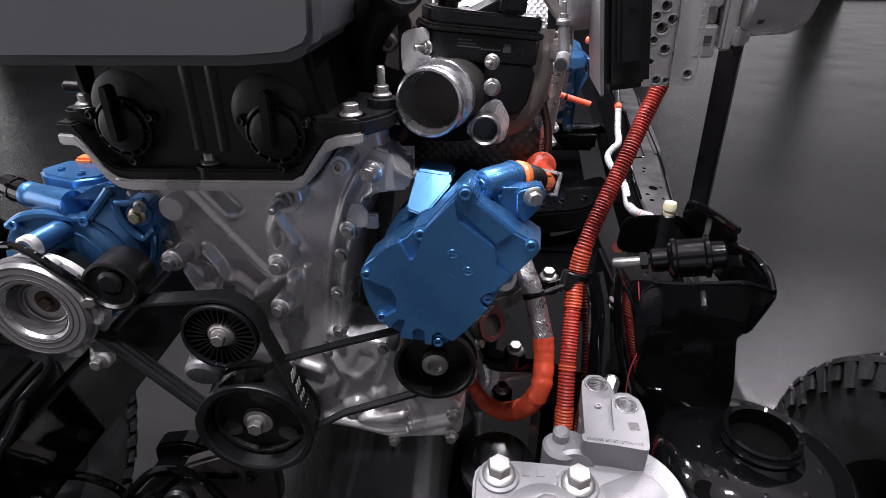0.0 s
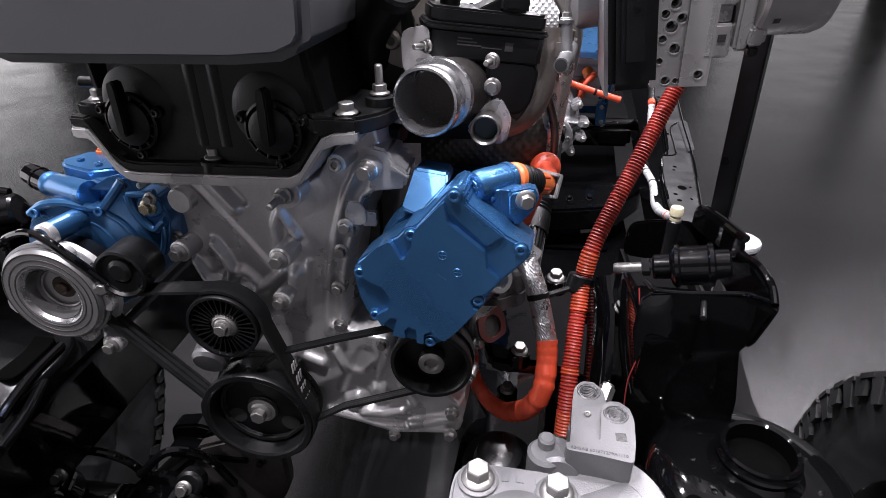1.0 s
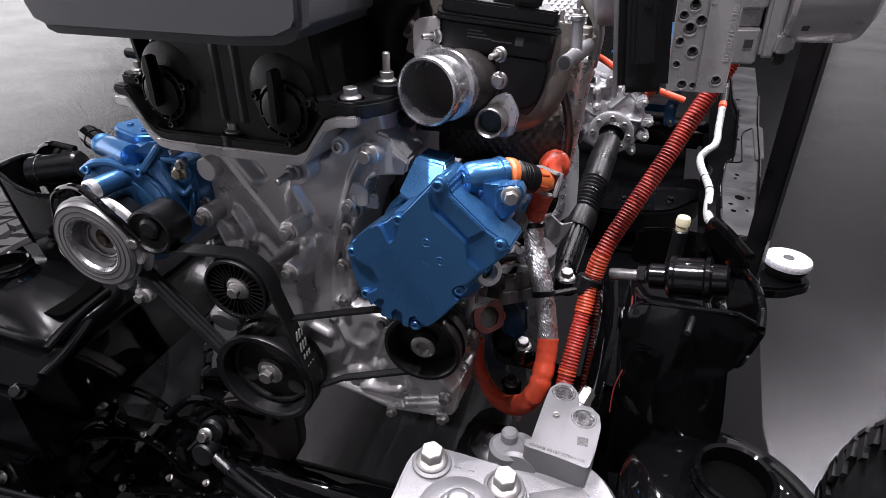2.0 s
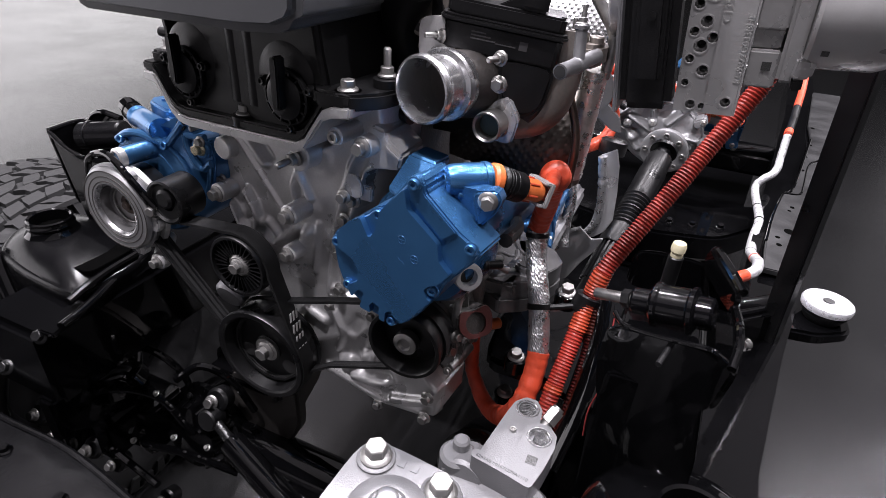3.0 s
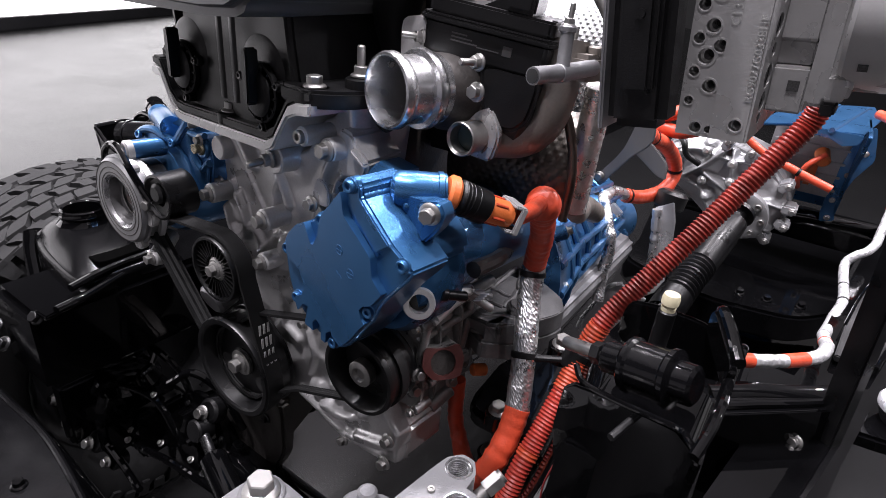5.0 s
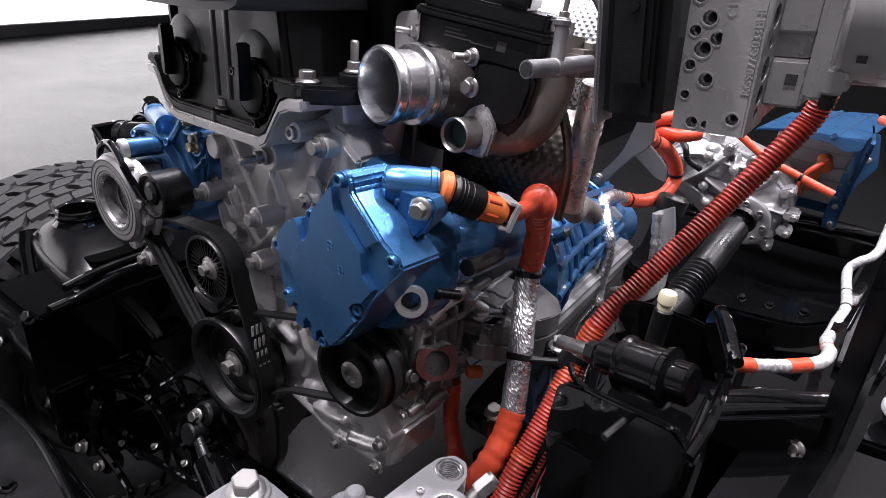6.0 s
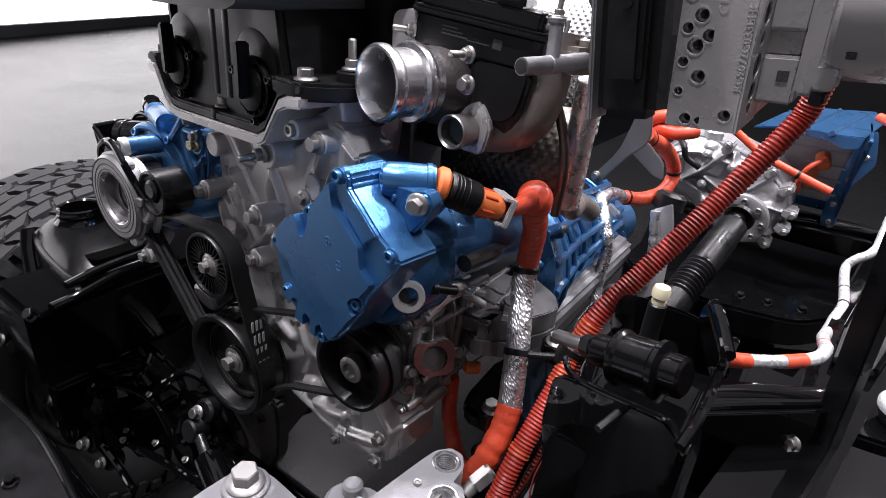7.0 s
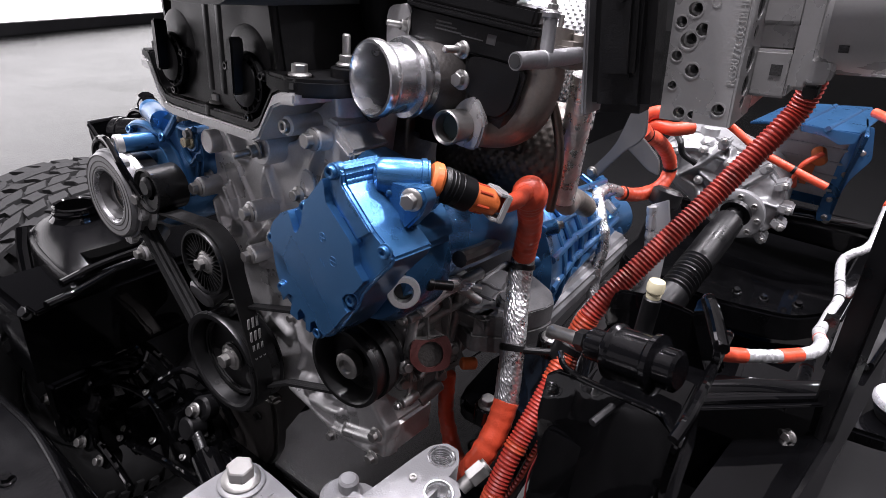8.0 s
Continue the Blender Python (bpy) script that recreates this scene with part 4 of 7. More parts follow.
for y0, y1, x1, z0, z1 in ((0.527, 0.534, 0.0165, 0.806, 0.926), (0.55, 0.5555, 0.019, 0.8, 0.922), (0.586, 0.592, 0.022, 0.805, 0.925), (0.612, 0.619, 0.024, 0.81, 0.93)):
    part("split_flange", prism(rounded([(-0.05, z0 + 0.01), (-0.03, z0), (x1 - 0.01, z0), (x1, z0 + 0.012), (x1, z1 - 0.014), (x1 - 0.012, z1), (-0.04, z1)], 3, 0.2), y0, y1, "y", 0.0012), COMP, comp)
for y, z in ((0.52, 0.92), (0.52, 0.812), (0.543, 0.915), (0.543, 0.835), (0.603, 0.918), (0.603, 0.9), (0.603, 0.822)):
    part("bolt_column", rod((0.014, y, z), (0.018, y + 0.022, z + 0.002), 0.0058, 12, 0.001), COMP, comp)
    bolt(comp, (0.0125, y - 0.004, z), (0.1, -1, 0), 0.0052)
wp = pulley_dish(comp, -0.027, 0.866, 0.0455, 0.473, 0.042, SATIN, 0.003, 44)
part("hub", lathe([(0.0145, 0), (0.0145, 0.01), (0.011, 0.012), (0.008, 0.012), (0.006, 0.008), (0, 0.008)], (-0.027, 0.487, 0.866), (0, -1, 0), 24), STEEL, wp)
flank = Vector((0.86, -0.42, 0.28)).normalized()
for p, q, r in (((0.0, 0.52, 0.918), (0.02, 0.65, 0.925), 0.009), ((0.008, 0.525, 0.898), (0.022, 0.62, 0.902), 0.0055), ((-0.005, 0.53, 0.832), (0.015, 0.62, 0.83), 0.008), ((-0.01, 0.53, 0.81), (0.012, 0.64, 0.806), 0.01),
                ((-0.03, 0.52, 0.79), (0.0, 0.64, 0.785), 0.012), ((0.012, 0.52, 0.85), (0.016, 0.53, 0.92), 0.006), ((0.012, 0.6, 0.82), (0.02, 0.61, 0.92), 0.007), ((0.01, 0.64, 0.82), (0.02, 0.645, 0.9), 0.009),
                ((0.015, 0.54, 0.935), (0.03, 0.58, 0.94), 0.007), ((0.03, 0.58, 0.94), (0.05, 0.6, 0.92), 0.006), ((-0.02, 0.515, 0.775), (-0.01, 0.56, 0.765), 0.011), ((0.0, 0.57, 0.775), (0.01, 0.6, 0.79), 0.012)):
    part("casting_rib", rod(p, q, r * 0.8, 14, 0.002), COMP, comp)
part("side_plate", box(-0.03, 0.012, 0.53, 0.64, 0.8, 0.915, 0.006), COMP, comp)
part("pipe", sweep(spline([(0.03, 0.52, 0.94), (0.035, 0.55, 0.955), (0.03, 0.58, 0.945), (0.012, 0.6, 0.93)], 6), 0.006, 12), CAST, comp)
part("pipe", sweep(spline([(0.022, 0.53, 0.925), (0.026, 0.56, 0.935), (0.026, 0.6, 0.93), (0.03, 0.63, 0.915)], 6), 0.0045, 10), CAST, comp)
gflank = Vector((0.7, -0.58, 0.42)).normalized()
gm = frame_along((0.036, 0.533, 0.8815), gflank)
g = drilled(rounded([(-0.023, -0.004), (-0.019, 0.017), (0.0, 0.014), (0.018, 0.019), (0.023, 0.004), (0.018, -0.017), (-0.011, -0.018)], 4, 0.3), [(0.0, 0.0, 0.0135)], 0, 0.003, "z")
g.transform(gm)
part("gasket", g, GASKET, comp, "red gasket")
pad_ = prism(rounded([(-0.023, -0.004), (-0.019, 0.017), (0.0, 0.014), (0.018, 0.019), (0.023, 0.004), (0.018, -0.017), (-0.011, -0.018)], 4, 0.3), -0.045, -0.001, "z", 0.001)
pad_.transform(gm)
part("gasket_seat", pad_, COMP, comp)
# dark disc in place of the shaded intake bore
part("intake", lathe([(0.0136, 0.0), (0.0, 0.0006)], Vector((0.036, 0.533, 0.8815)) + gflank * 0.0002 - gflank * 0.0004, gflank, 24), IRON, comp)
for p in ((0.01, 0.525, 0.835), (0.02, 0.515, 0.868), (0.022, 0.6, 0.845), (0.016, 0.59, 0.81), (0.0, 0.55, 0.79), (0.022, 0.63, 0.87)):
    part("boss", rod(Vector(p) - flank * 0.02, p, 0.0095, 16, 0.002), GREY_CAST, comp)
    bolt(comp, p, flank, 0.0075)
part("hose_stub", rod((0.03, 0.61, 0.822), (0.042, 0.625, 0.82), 0.0075, 16, 0.002), ORANGE_DK, comp)
# ribbed engine mount bracket
EM = thing("mount_bracket", (0.03, 0.66, 0.86), "grey cast engine mounting bracket with triangular pockets", "bracket")
PLATE = rounded([(0.004, 0.622), (-0.012, 0.735), (0.02, 0.75), (0.085, 0.712), (0.101, 0.688), (0.098, 0.67), (0.076, 0.62), (0.042, 0.597)], 3, 0.15)
part("floor_plate", prism(PLATE, 0.852, 0.876, "z", 0.003), GREY_CAST, EM)
part("web_plate", prism(rounded([(0.043, 0.6), (0.05, 0.625), (0.05, 0.674), (0.034, 0.705), (0.022, 0.748), (0.085, 0.712), (0.1, 0.688), (0.097, 0.67), (0.075, 0.621)], 3, 0.12), 0.875, 0.9, "z", 0.003), GREY_CAST, EM)
for rib in ([(0.012, 0.614, 0.898), (0.01, 0.629, 0.898), (0.01, 0.648, 0.898), (0.01, 0.666, 0.898), (0.009, 0.687, 0.898), (0.009, 0.707, 0.898), (0.007, 0.728, 0.898), (0.009, 0.746, 0.898), (0.021, 0.73, 0.898), (0.034, 0.697, 0.898), (0.05, 0.68, 0.898)],
            [(0.011, 0.63, 0.898), (0.019, 0.642, 0.898), (0.031, 0.642, 0.898), (0.043, 0.642, 0.898)],
            [(0.01, 0.666, 0.898), (0.02, 0.671, 0.898), (0.03, 0.668, 0.898), (0.041, 0.67, 0.898)],
            [(0.012, 0.614, 0.898), (0.023, 0.611, 0.898), (0.036, 0.614, 0.898), (0.048, 0.627, 0.898), (0.071, 0.632, 0.898)],
            [(0.043, 0.642, 0.898), (0.041, 0.657, 0.898), (0.041, 0.67, 0.898), (0.037, 0.687, 0.898)]):     # rims round the triangular pockets
    for drop in (0.0, 0.007, 0.014, 0.021):
        part("pocket_rim", sweep([p - Vector((0, 0, drop)) for p in spline(rib, 5)], 0.0042, 10), GREY_CAST, EM)
part("boss", lathe([(0.02, 0), (0.018, 0.005), (0.0145, 0.006), (0.0145, 0.008)], (0.062, 0.655, 0.899), (0, 0, 1), 24), GREY_CAST, EM)
part("foot", prism([(0.6, 0.9), (0.72, 0.9), (0.7, 0.86), (0.62, 0.85)], 0.0, 0.06, "x", 0.004), GREY_CAST, EM)
part("stud", join(rod((0.047, 0.5, 0.982), (0.062, 0.52, 0.977), 0.0046, 12, 0.001), rod((0.047, 0.5, 0.982), (0.0508, 0.505, 0.9808), 0.0062, 14, 0.001)), PLASTIC, EM)
part("loom", sweep(spline([(0.06, 0.53, 1.0), (0.06, 0.57, 0.995), (0.045, 0.62, 0.98), (0.03, 0.68, 0.97)], 6), 0.008, 10), SATIN, EM)
for k in range(4):
    part("wire_end", rod((0.062 + 0.002 * k, 0.535, 0.966 + 0.003 * k), (0.074 + 0.002 * k, 0.527, 0.975 + 0.003 * k), 0.0009, 6), WHITE, EM)

# ---- turbocharger outlet with its actuator ----
turbo = thing("turbo_outlet", (0.0, 0.6, 1.08), "machined aluminium turbo outlet pipe with black actuator box", "turbocharger")
axis = Vector((-0.22, -0.97, 0.02)).normalized()
front = Vector((-0.033, 0.506, 1.145))
part("outlet_pipe", lathe([(0.0275, 0.07), (0.0275, 0.004), (0.0292, 0.0), (0.0312, 0.0008), (0.0326, 0.004), (0.0326, 0.0085), (0.0305, 0.0125), (0.0294, 0.013), (0.0294, 0.033), (0.034, 0.0345), (0.0352, 0.037), (0.0352, 0.041), (0.034, 0.0435), (0.031, 0.047), (0.033, 0.075)], front, -axis, 56, False), MACHINED, turbo)
part("volute", join(lathe([(0.031, 0.0), (0.037, 0.012), (0.04, 0.03), (0.045, 0.06)], front - axis * 0.052, -axis, 40), rod((-0.015, 0.605, 1.15), (0.06, 0.625, 1.12), 0.04, 28, 0.012)), IRON, turbo)
part("small_port", lathe([(0.0125, 0.03), (0.0125, 0.002), (0.0145, 0.0), (0.0155, 0.001), (0.0155, 0.006), (0.0145, 0.009), (0.0145, 0.03)], (0.021, 0.546, 1.109), (0.08, 1, 0), 36, False), STEEL, turbo)
part("port_bore", lathe([(0.0124, 0), (0.0, 0.001)], (0.0225, 0.56, 1.109), (0.08, -1, 0), 24), GREEN_DARK, turbo)
part("port_plate", prism(rounded([(0.0, 1.103), (0.02, 1.13), (0.035, 1.137), (0.048, 1.115), (0.042, 1.088), (0.015, 1.09)], 3), 0.568, 0.577, "y", 0.002), CAST, turbo)
part("duct", sweep(resample(spline([(0.024, 0.572, 1.105), (0.034, 0.592, 1.104), (0.05, 0.606, 1.109), (0.065, 0.612, 1.125), (0.0705, 0.615, 1.148), (0.072, 0.617, 1.175), (0.072, 0.62, 1.2)], 8), 0.004), lambda i, s: 0.0135 + 0.0075 * min(1, s / 0.05), 28), DUCT, turbo, "grey brown cast compressor duct")
part("duct_seam", sweep(spline([(0.034, 0.578, 1.094), (0.053, 0.592, 1.097), (0.071, 0.6, 1.114), (0.081, 0.604, 1.145), (0.084, 0.607, 1.18)], 8), 0.0016, 8), DUCT, turbo)
bx, bz = Vector((0.114, 0.03, -0.0135)).normalized(), Vector((0, 0, 1))
by = bz.cross(bx).normalized()
bz = bx.cross(by)
AB = Matrix.Translation((-0.035, 0.5525, 1.206)) @ Matrix((bx, by, bz)).transposed().to_4x4()    # the box sits askew


def boxed(bm):
    bm.transform(AB)
    return bm


def plan(m, far=0.074):
    return rounded([(-m, -m), (0.113 + m * 0.5, -m), (0.119 + m, 0.008), (0.119 + m, far + m), (-m, far + m)], 4, 0.14)


act = part("actuator_box", boxed(prism(plan(-0.002), -0.029, -0.002, "z", 0.003, 3)), PLASTIC, turbo, "black plastic actuator box")
part("lid_rim", boxed(prism(plan(0.002), -0.0025, 0.0015, "z", 0.001)), PLASTIC, act)
part("lid_seam", boxed(prism(plan(0.0005), 0.0018, 0.0034, "z", 0.0006)), PLASTIC, act)
part("lid", boxed(prism(plan(-0.003), 0.0035, 0.017, "z", 0.004, 4)), PLASTIC, act)
part("plug_ramp", boxed(prism([(0.048, 0.016), (0.09, 0.016), (0.09, 0.03), (0.072, 0.03)], 0.014, 0.05, "y", 0.001)), PLASTIC, act)
part("plug_socket", boxed(join(box(0.07, 0.096, 0.004, 0.05, 0.0175, 0.034, 0.002), box(0.0735, 0.0925, 0.0025, 0.006, 0.0205, 0.031, 0.001))), PLASTIC, act)
part("knob", boxed(lathe([(0.01, 0), (0.01, 0.006), (0.013, 0.007), (0.013, 0.013), (0.011, 0.014), (0.011, 0.022), (0, 0.022)], (0.024, 0.03, 0.016), (0, 0, 1), 24)), PLASTIC, act)
for u in (0.052, 0.112):
    part("lid_screw", boxed(lathe([(0.0026, 0), (0.0026, 0.001), (0.002, 0.0014), (0, 0.0014)], (u, 0.064 if u < 0.1 else 0.012, 0.0168), (0, 0, 1), 14)), SATIN, act)
part("gear_housing", boxed(join(prism(rounded([(0.06, -0.025), (0.117, -0.025), (0.114, -0.066), (0.102, -0.079), (0.08, -0.078), (0.066, -0.06)], 4, 0.3), 0.001, 0.05, "y", 0.004, 3))), PLASTIC, act)

for k, w in enumerate((-0.0095, -0.0125, -0.0155)):
    part("print_bar", boxed(box(0.03, 0.044 + 0.005 * k, 0.0016, 0.0024, w, w + 0.0012)), DIM_INK, act)
part("print_bar", boxed(box(0.054, 0.074, 0.0016, 0.0024, -0.0165, -0.0155)), DIM_INK, act)
part("print_square", boxed(box(0.077, 0.085, 0.0016, 0.0022, -0.0175, -0.0095)), DIM_INK, act)
part("side_casting", join(prism(rounded([(0.074, 0.605), (0.104, 0.6), (0.112, 0.63), (0.104, 0.66), (0.076, 0.65)], 3, 0.2), 1.166, 1.188, "z", 0.004), rod((0.1, 0.622, 1.186), (0.1, 0.622, 1.194), 0.007, 14, 0.001)), DUCT, turbo)
bolt(turbo, (0.074, 0.634, 1.19), (0, 0.1, 1), 0.006, "stud")
part("upper_casting", join(prism(rounded([(-0.1, 1.22), (-0.09, 1.16), (-0.06, 1.15), (-0.036, 1.165), (-0.034, 1.24), (-0.1, 1.26)], 3, 0.2), 0.605, 0.66, "y", 0.006), rod((-0.078, 0.61, 1.186), (-0.079, 0.594, 1.185), 0.0095, 18, 0.002)), DUCT, turbo, "grey brown cast housing")
part("casting_bore", lathe([(0.0045, 0), (0, 0.0003)], (-0.079, 0.5935, 1.185), (0, -1, 0), 14), INK_AND_SHADE, turbo)
text_on(turbo, "0.66", (-0.062, 0.6045, 1.198), (1, 0, 0.06), (0, 0, 1), 0.011, INK_AND_SHADE)
bolt(turbo, (0.027, 0.556, 1.15), (-0.1, -1, 0.05), 0.0085)
bolt(turbo, (0.026, 0.556, 1.174), (-0.25, -1, 0.05), 0.0075, "stud")
bolt(turbo, (-0.037, 0.56, 1.186), (-0.6, -1, 0.1), 0.007, "stud")
part("fixing_tab", prism(rounded([(-0.062, 1.2), (-0.035, 1.205), (-0.03, 1.17), (-0.05, 1.155), (-0.062, 1.165)], 3), 0.56, 0.566, "y", 0.001), CAST, turbo)
part("rear_hose", join(sweep(spline([(-0.105, 0.62, 1.165), (-0.1, 0.6, 1.2), (-0.075, 0.575, 1.232), (-0.06, 0.56, 1.25)], 6), 0.024, 18), rod((-0.07, 0.57, 1.236), (-0.06, 0.555, 1.246), 0.027, 20, 0.003)), PLASTIC, turbo)
# dark block added behind the outlet to stand for the shade there
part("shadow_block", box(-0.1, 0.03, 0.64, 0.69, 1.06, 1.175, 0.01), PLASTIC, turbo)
part("side_stub", rod((-0.085, 0.56, 1.105), (-0.06, 0.545, 1.105), 0.008, 14, 0.001), PLASTIC, turbo)


def dimpled(x0, x1, z0, z1, y, curve, pitch, depth, tilt=None):
    """A sheet with pressed dimples, bowed by curve(u, v)."""
    bm = bmesh.new()
    nx, nz = int((x1 - x0) / pitch * 4), int((z1 - z0) / pitch * 4)
    g = []
    for j in range(nz + 1):
        row = []
        for i in range(nx + 1):
            u, v = i / nx, j / nz
            x, z = x0 + (x1 - x0) * u, z0 + (z1 - z0) * v
            d = max(0.0, math.sin(math.pi * x / pitch) * math.sin(math.pi * z / pitch)) * depth
            row.append(bm.verts.new((x, y + curve(u, v) - d, z)))
        g.append(row)
    for j in range(nz):
        for i in range(nx):
            bm.faces.new((g[j][i], g[j][i + 1], g[j + 1][i + 1], g[j + 1][i]))
    ext = bmesh.ops.extrude_face_region(bm, geom=bm.faces[:])
    for v in ext["geom"]:
        if isinstance(v, bmesh.types.BMVert):
            v.co.y += 0.001
    return bm


shield = thing("heat_shield", (0.05, 0.66, 1.05), "metal heat shield with pressed dimples round the turbo, dark reflections coloured into its lower sheet", "heat shield")
# one shield in two colours: the lower sheet carries its dark reflections
part("lower_sheet", dimpled(-0.06, 0.09, 1.03, 1.125, 0.635, lambda u, v: 0.05 * (u - 0.6) ** 2 + 0.035 * (v - 0.2) ** 2 * 2, 0.0055, 0.0011), SHIELD, shield)
part("upper_sheet", dimpled(-0.03, 0.097, 1.1, 1.3, 0.7, lambda u, v: -0.012 * math.sin(3 * u + 5 * v) * v + 0.22 * max(0, v - 0.3) ** 2 + 0.02 * (u - 0.6) ** 2, 0.0038, 0.0009), FOIL_BRIGHT, shield, "bright embossed foil sheet")
part("pipe", sweep(spline([(0.058, 0.634, 1.126), (0.069, 0.631, 1.136), (0.078, 0.63, 1.135), (0.087, 0.63, 1.119), (0.095, 0.63, 1.094), (0.098, 0.63, 1.067), (0.096, 0.632, 1.03)], 6), 0.0046, 14), COPPER, shield)
part("back_pipe", sweep(spline([(0.06, 0.65, 1.26), (0.095, 0.655, 1.215), (0.112, 0.65, 1.19), (0.11, 0.65, 1.15)], 6), 0.006, 12), STEEL, shield)

sleeve = thing("sleeved_pipe", (0.1, 0.66, 1.04), "metal pipe in a braided silver heat sleeve", "pipe")
part("sleeve", sweep(resample(spline([(0.0915, 0.671, 1.03), (0.0937, 0.6655, 1.06), (0.0962, 0.6595, 1.092), (0.0985, 0.654, 1.125), (0.101, 0.648, 1.16)], 8), 0.0013), lambda i, s: 0.0132 + 0.00016 * math.sin(i * 2.1) + 0.0005 * noise.noise((s * 150, 1, 0)), 18), SLEEVE, sleeve)
part("cast_elbow", sweep(resample(spline([(0.0915, 0.671, 1.032), (0.089, 0.695, 1.016), (0.072, 0.76, 1.003), (0.066, 0.83, 0.971)], 8), 0.005), lambda i, s: 0.0105 + 0.022 * s + 0.0022 * noise.noise((s * 60, 0, 3)), 14), DUCT, sleeve, "brown cast elbow")
stub = thing("coolant_tee", (0.09, 0.56, 1.16), "grey metal coolant tee pipe", "pipe")
part("tube", sweep(spline([(0.088, 0.532, 1.175), (0.096, 0.569, 1.176), (0.104, 0.612, 1.178)], 6), 0.0068, 18), CAST_DARK, stub)
part("upright", join(rod((0.0958, 0.567, 1.178), (0.093, 0.571, 1.209), 0.0054, 16), rod((0.0931, 0.5708, 1.205), (0.0929, 0.5712, 1.21), 0.0068, 16, 0.001), rod((0.0945, 0.562, 1.1755), (0.0972, 0.5755, 1.1762), 0.0076, 18, 0.001)), CAST_DARK, stub)
part("bore", lathe([(0.0055, 0), (0, 0.0005)], (0.0878, 0.5312, 1.175), (-0.21, -0.97, -0.03), 14), INK_AND_SHADE, stub)
bolt(stub, (0.0928, 0.572, 1.2095), (0, 0.1, 1), 0.006, "stud")

# ---- high voltage cable of the motor generator ----
hv = thing("hv_cable", (0.09, 0.58, 0.68), "orange high voltage cable with crumpled silver foil wrap", "cable")
plug = part("plug", rod((0.069, 0.515, 1.0685), (0.0845, 0.537, 1.0595), 0.0112, 24, 0.002), ORANGE_DK, hv, "orange moulded plug")
for k in range(6):     # slots round the moulded plug
    w = Matrix.Rotation(k * 1.047, 3, Vector((0.0155, 0.022, -0.009)).normalized()) @ Vector((0, 0.38, 0.92)).normalized() * 0.0112
    part("slot", rod(Vector((0.0725, 0.52, 1.0665)) + w, Vector((0.079, 0.529, 1.0627)) + w, 0.0014, 8), TAPE, plug)
part("seal_collar", rod((0.0485, 0.4885, 1.0825), (0.0553, 0.4955, 1.0795), 0.0152, 28, 0.0025), ORANGE_DK, plug)
BOOT = [Vector((0.0548, 0.495, 1.0797)), Vector((0.0703, 0.517, 1.0677))]
part("boot", join(rod(BOOT[0], BOOT[1], 0.0142, 28, 0.002), *[rod(BOOT[0].lerp(BOOT[1], f), BOOT[0].lerp(BOOT[1], f + 0.06), 0.0147, 28, 0.0004) for f in (0.08, 0.2, 0.32)], rod(BOOT[0].lerp(BOOT[1], 0.5), BOOT[1], 0.0146, 28, 0.001)), PLASTIC, plug, "black rubber boot")
cm = frame_along((0.081, 0.5325, 1.0613), (0.0155, 0.022, -0.009))
clip = join(box(-0.0135, 0.0135, 0.0095, 0.0125, 0, 0.012, 0.001), box(-0.0135, 0.0135, -0.0125, -0.0095, 0, 0.012, 0.001), box(0.0115, 0.0145, -0.0125, 0.0125, 0, 0.012, 0.001), box(-0.0145, -0.0115, -0.0125, 0.0125, 0.006, 0.012, 0.001), lathe([(0.0125, 0.008), (0.0125, 0.0125), (0.0085, 0.0125)], (0, 0, 0), (0, 0, 1), 24, False))
clip.transform(cm)
part("clip", clip, CLIP_GREY, plug, "grey lock clip")
part("lead", sweep(resample(spline([(0.083, 0.535, 1.06), (0.089, 0.548, 1.0575), (0.0905, 0.567, 1.057), (0.088, 0.585, 1.057), (0.086, 0.598, 1.055)], 8), 0.002), lambda i, s: 0.0078 + 0.0005 * noise.noise((s * 300, 5, 0)), 18), ORANGE, hv)
part("elbow", sweep(resample(spline([(0.0885, 0.588, 1.06), (0.0875, 0.597, 1.054), (0.084, 0.61, 1.038), (0.078, 0.632, 1.008), (0.07, 0.648, 0.975), (0.066, 0.655, 0.955)], 8), 0.002), lambda i, s: 0.0122 + 0.0045 * math.exp(-((s - 0.012) / 0.014) ** 2) - 0.006 * max(0, 1 - s / 0.006) ** 2 + 0.0012 * noise.noise((s * 160, 3, 0)) + (0.0006 if (s * 1000) % 9 < 3 else 0), 26), ORANGE, hv)
wrapway = resample(spline([(0.066, 0.655, 0.958), (0.072, 0.643, 0.925), (0.084, 0.622, 0.9), (0.094, 0.605, 0.878), (0.1, 0.593, 0.855), (0.107, 0.58, 0.828)], 8), 0.0025)
part("foil_wrap", sweep(wrapway, lambda i, s: 0.0132 + 0.0006 * noise.noise((s * 160, 0, 0)), 22), FOIL, hv, "crumpled silver foil wrap")
part("lower_cable", sweep(resample(spline([(0.107, 0.581, 0.83), (0.108, 0.565, 0.803), (0.104, 0.546, 0.776), (0.092, 0.55, 0.744), (0.077, 0.568, 0.715), (0.059, 0.585, 0.697), (0.041, 0.6, 0.695), (0.026, 0.612, 0.705), (0.012, 0.618, 0.735), (0.008, 0.62, 0.79)], 8), 0.003), lambda i, s: (0.0132 + 0.0012 * noise.noise((s * 110, 7, 0)) + (0.0005 if (s * 1000) % 11 < 4 else 0)) * (1 - 0.25 * min(1, max(0, (s - 0.15) / 0.08))), 20), ORANGE, hv)
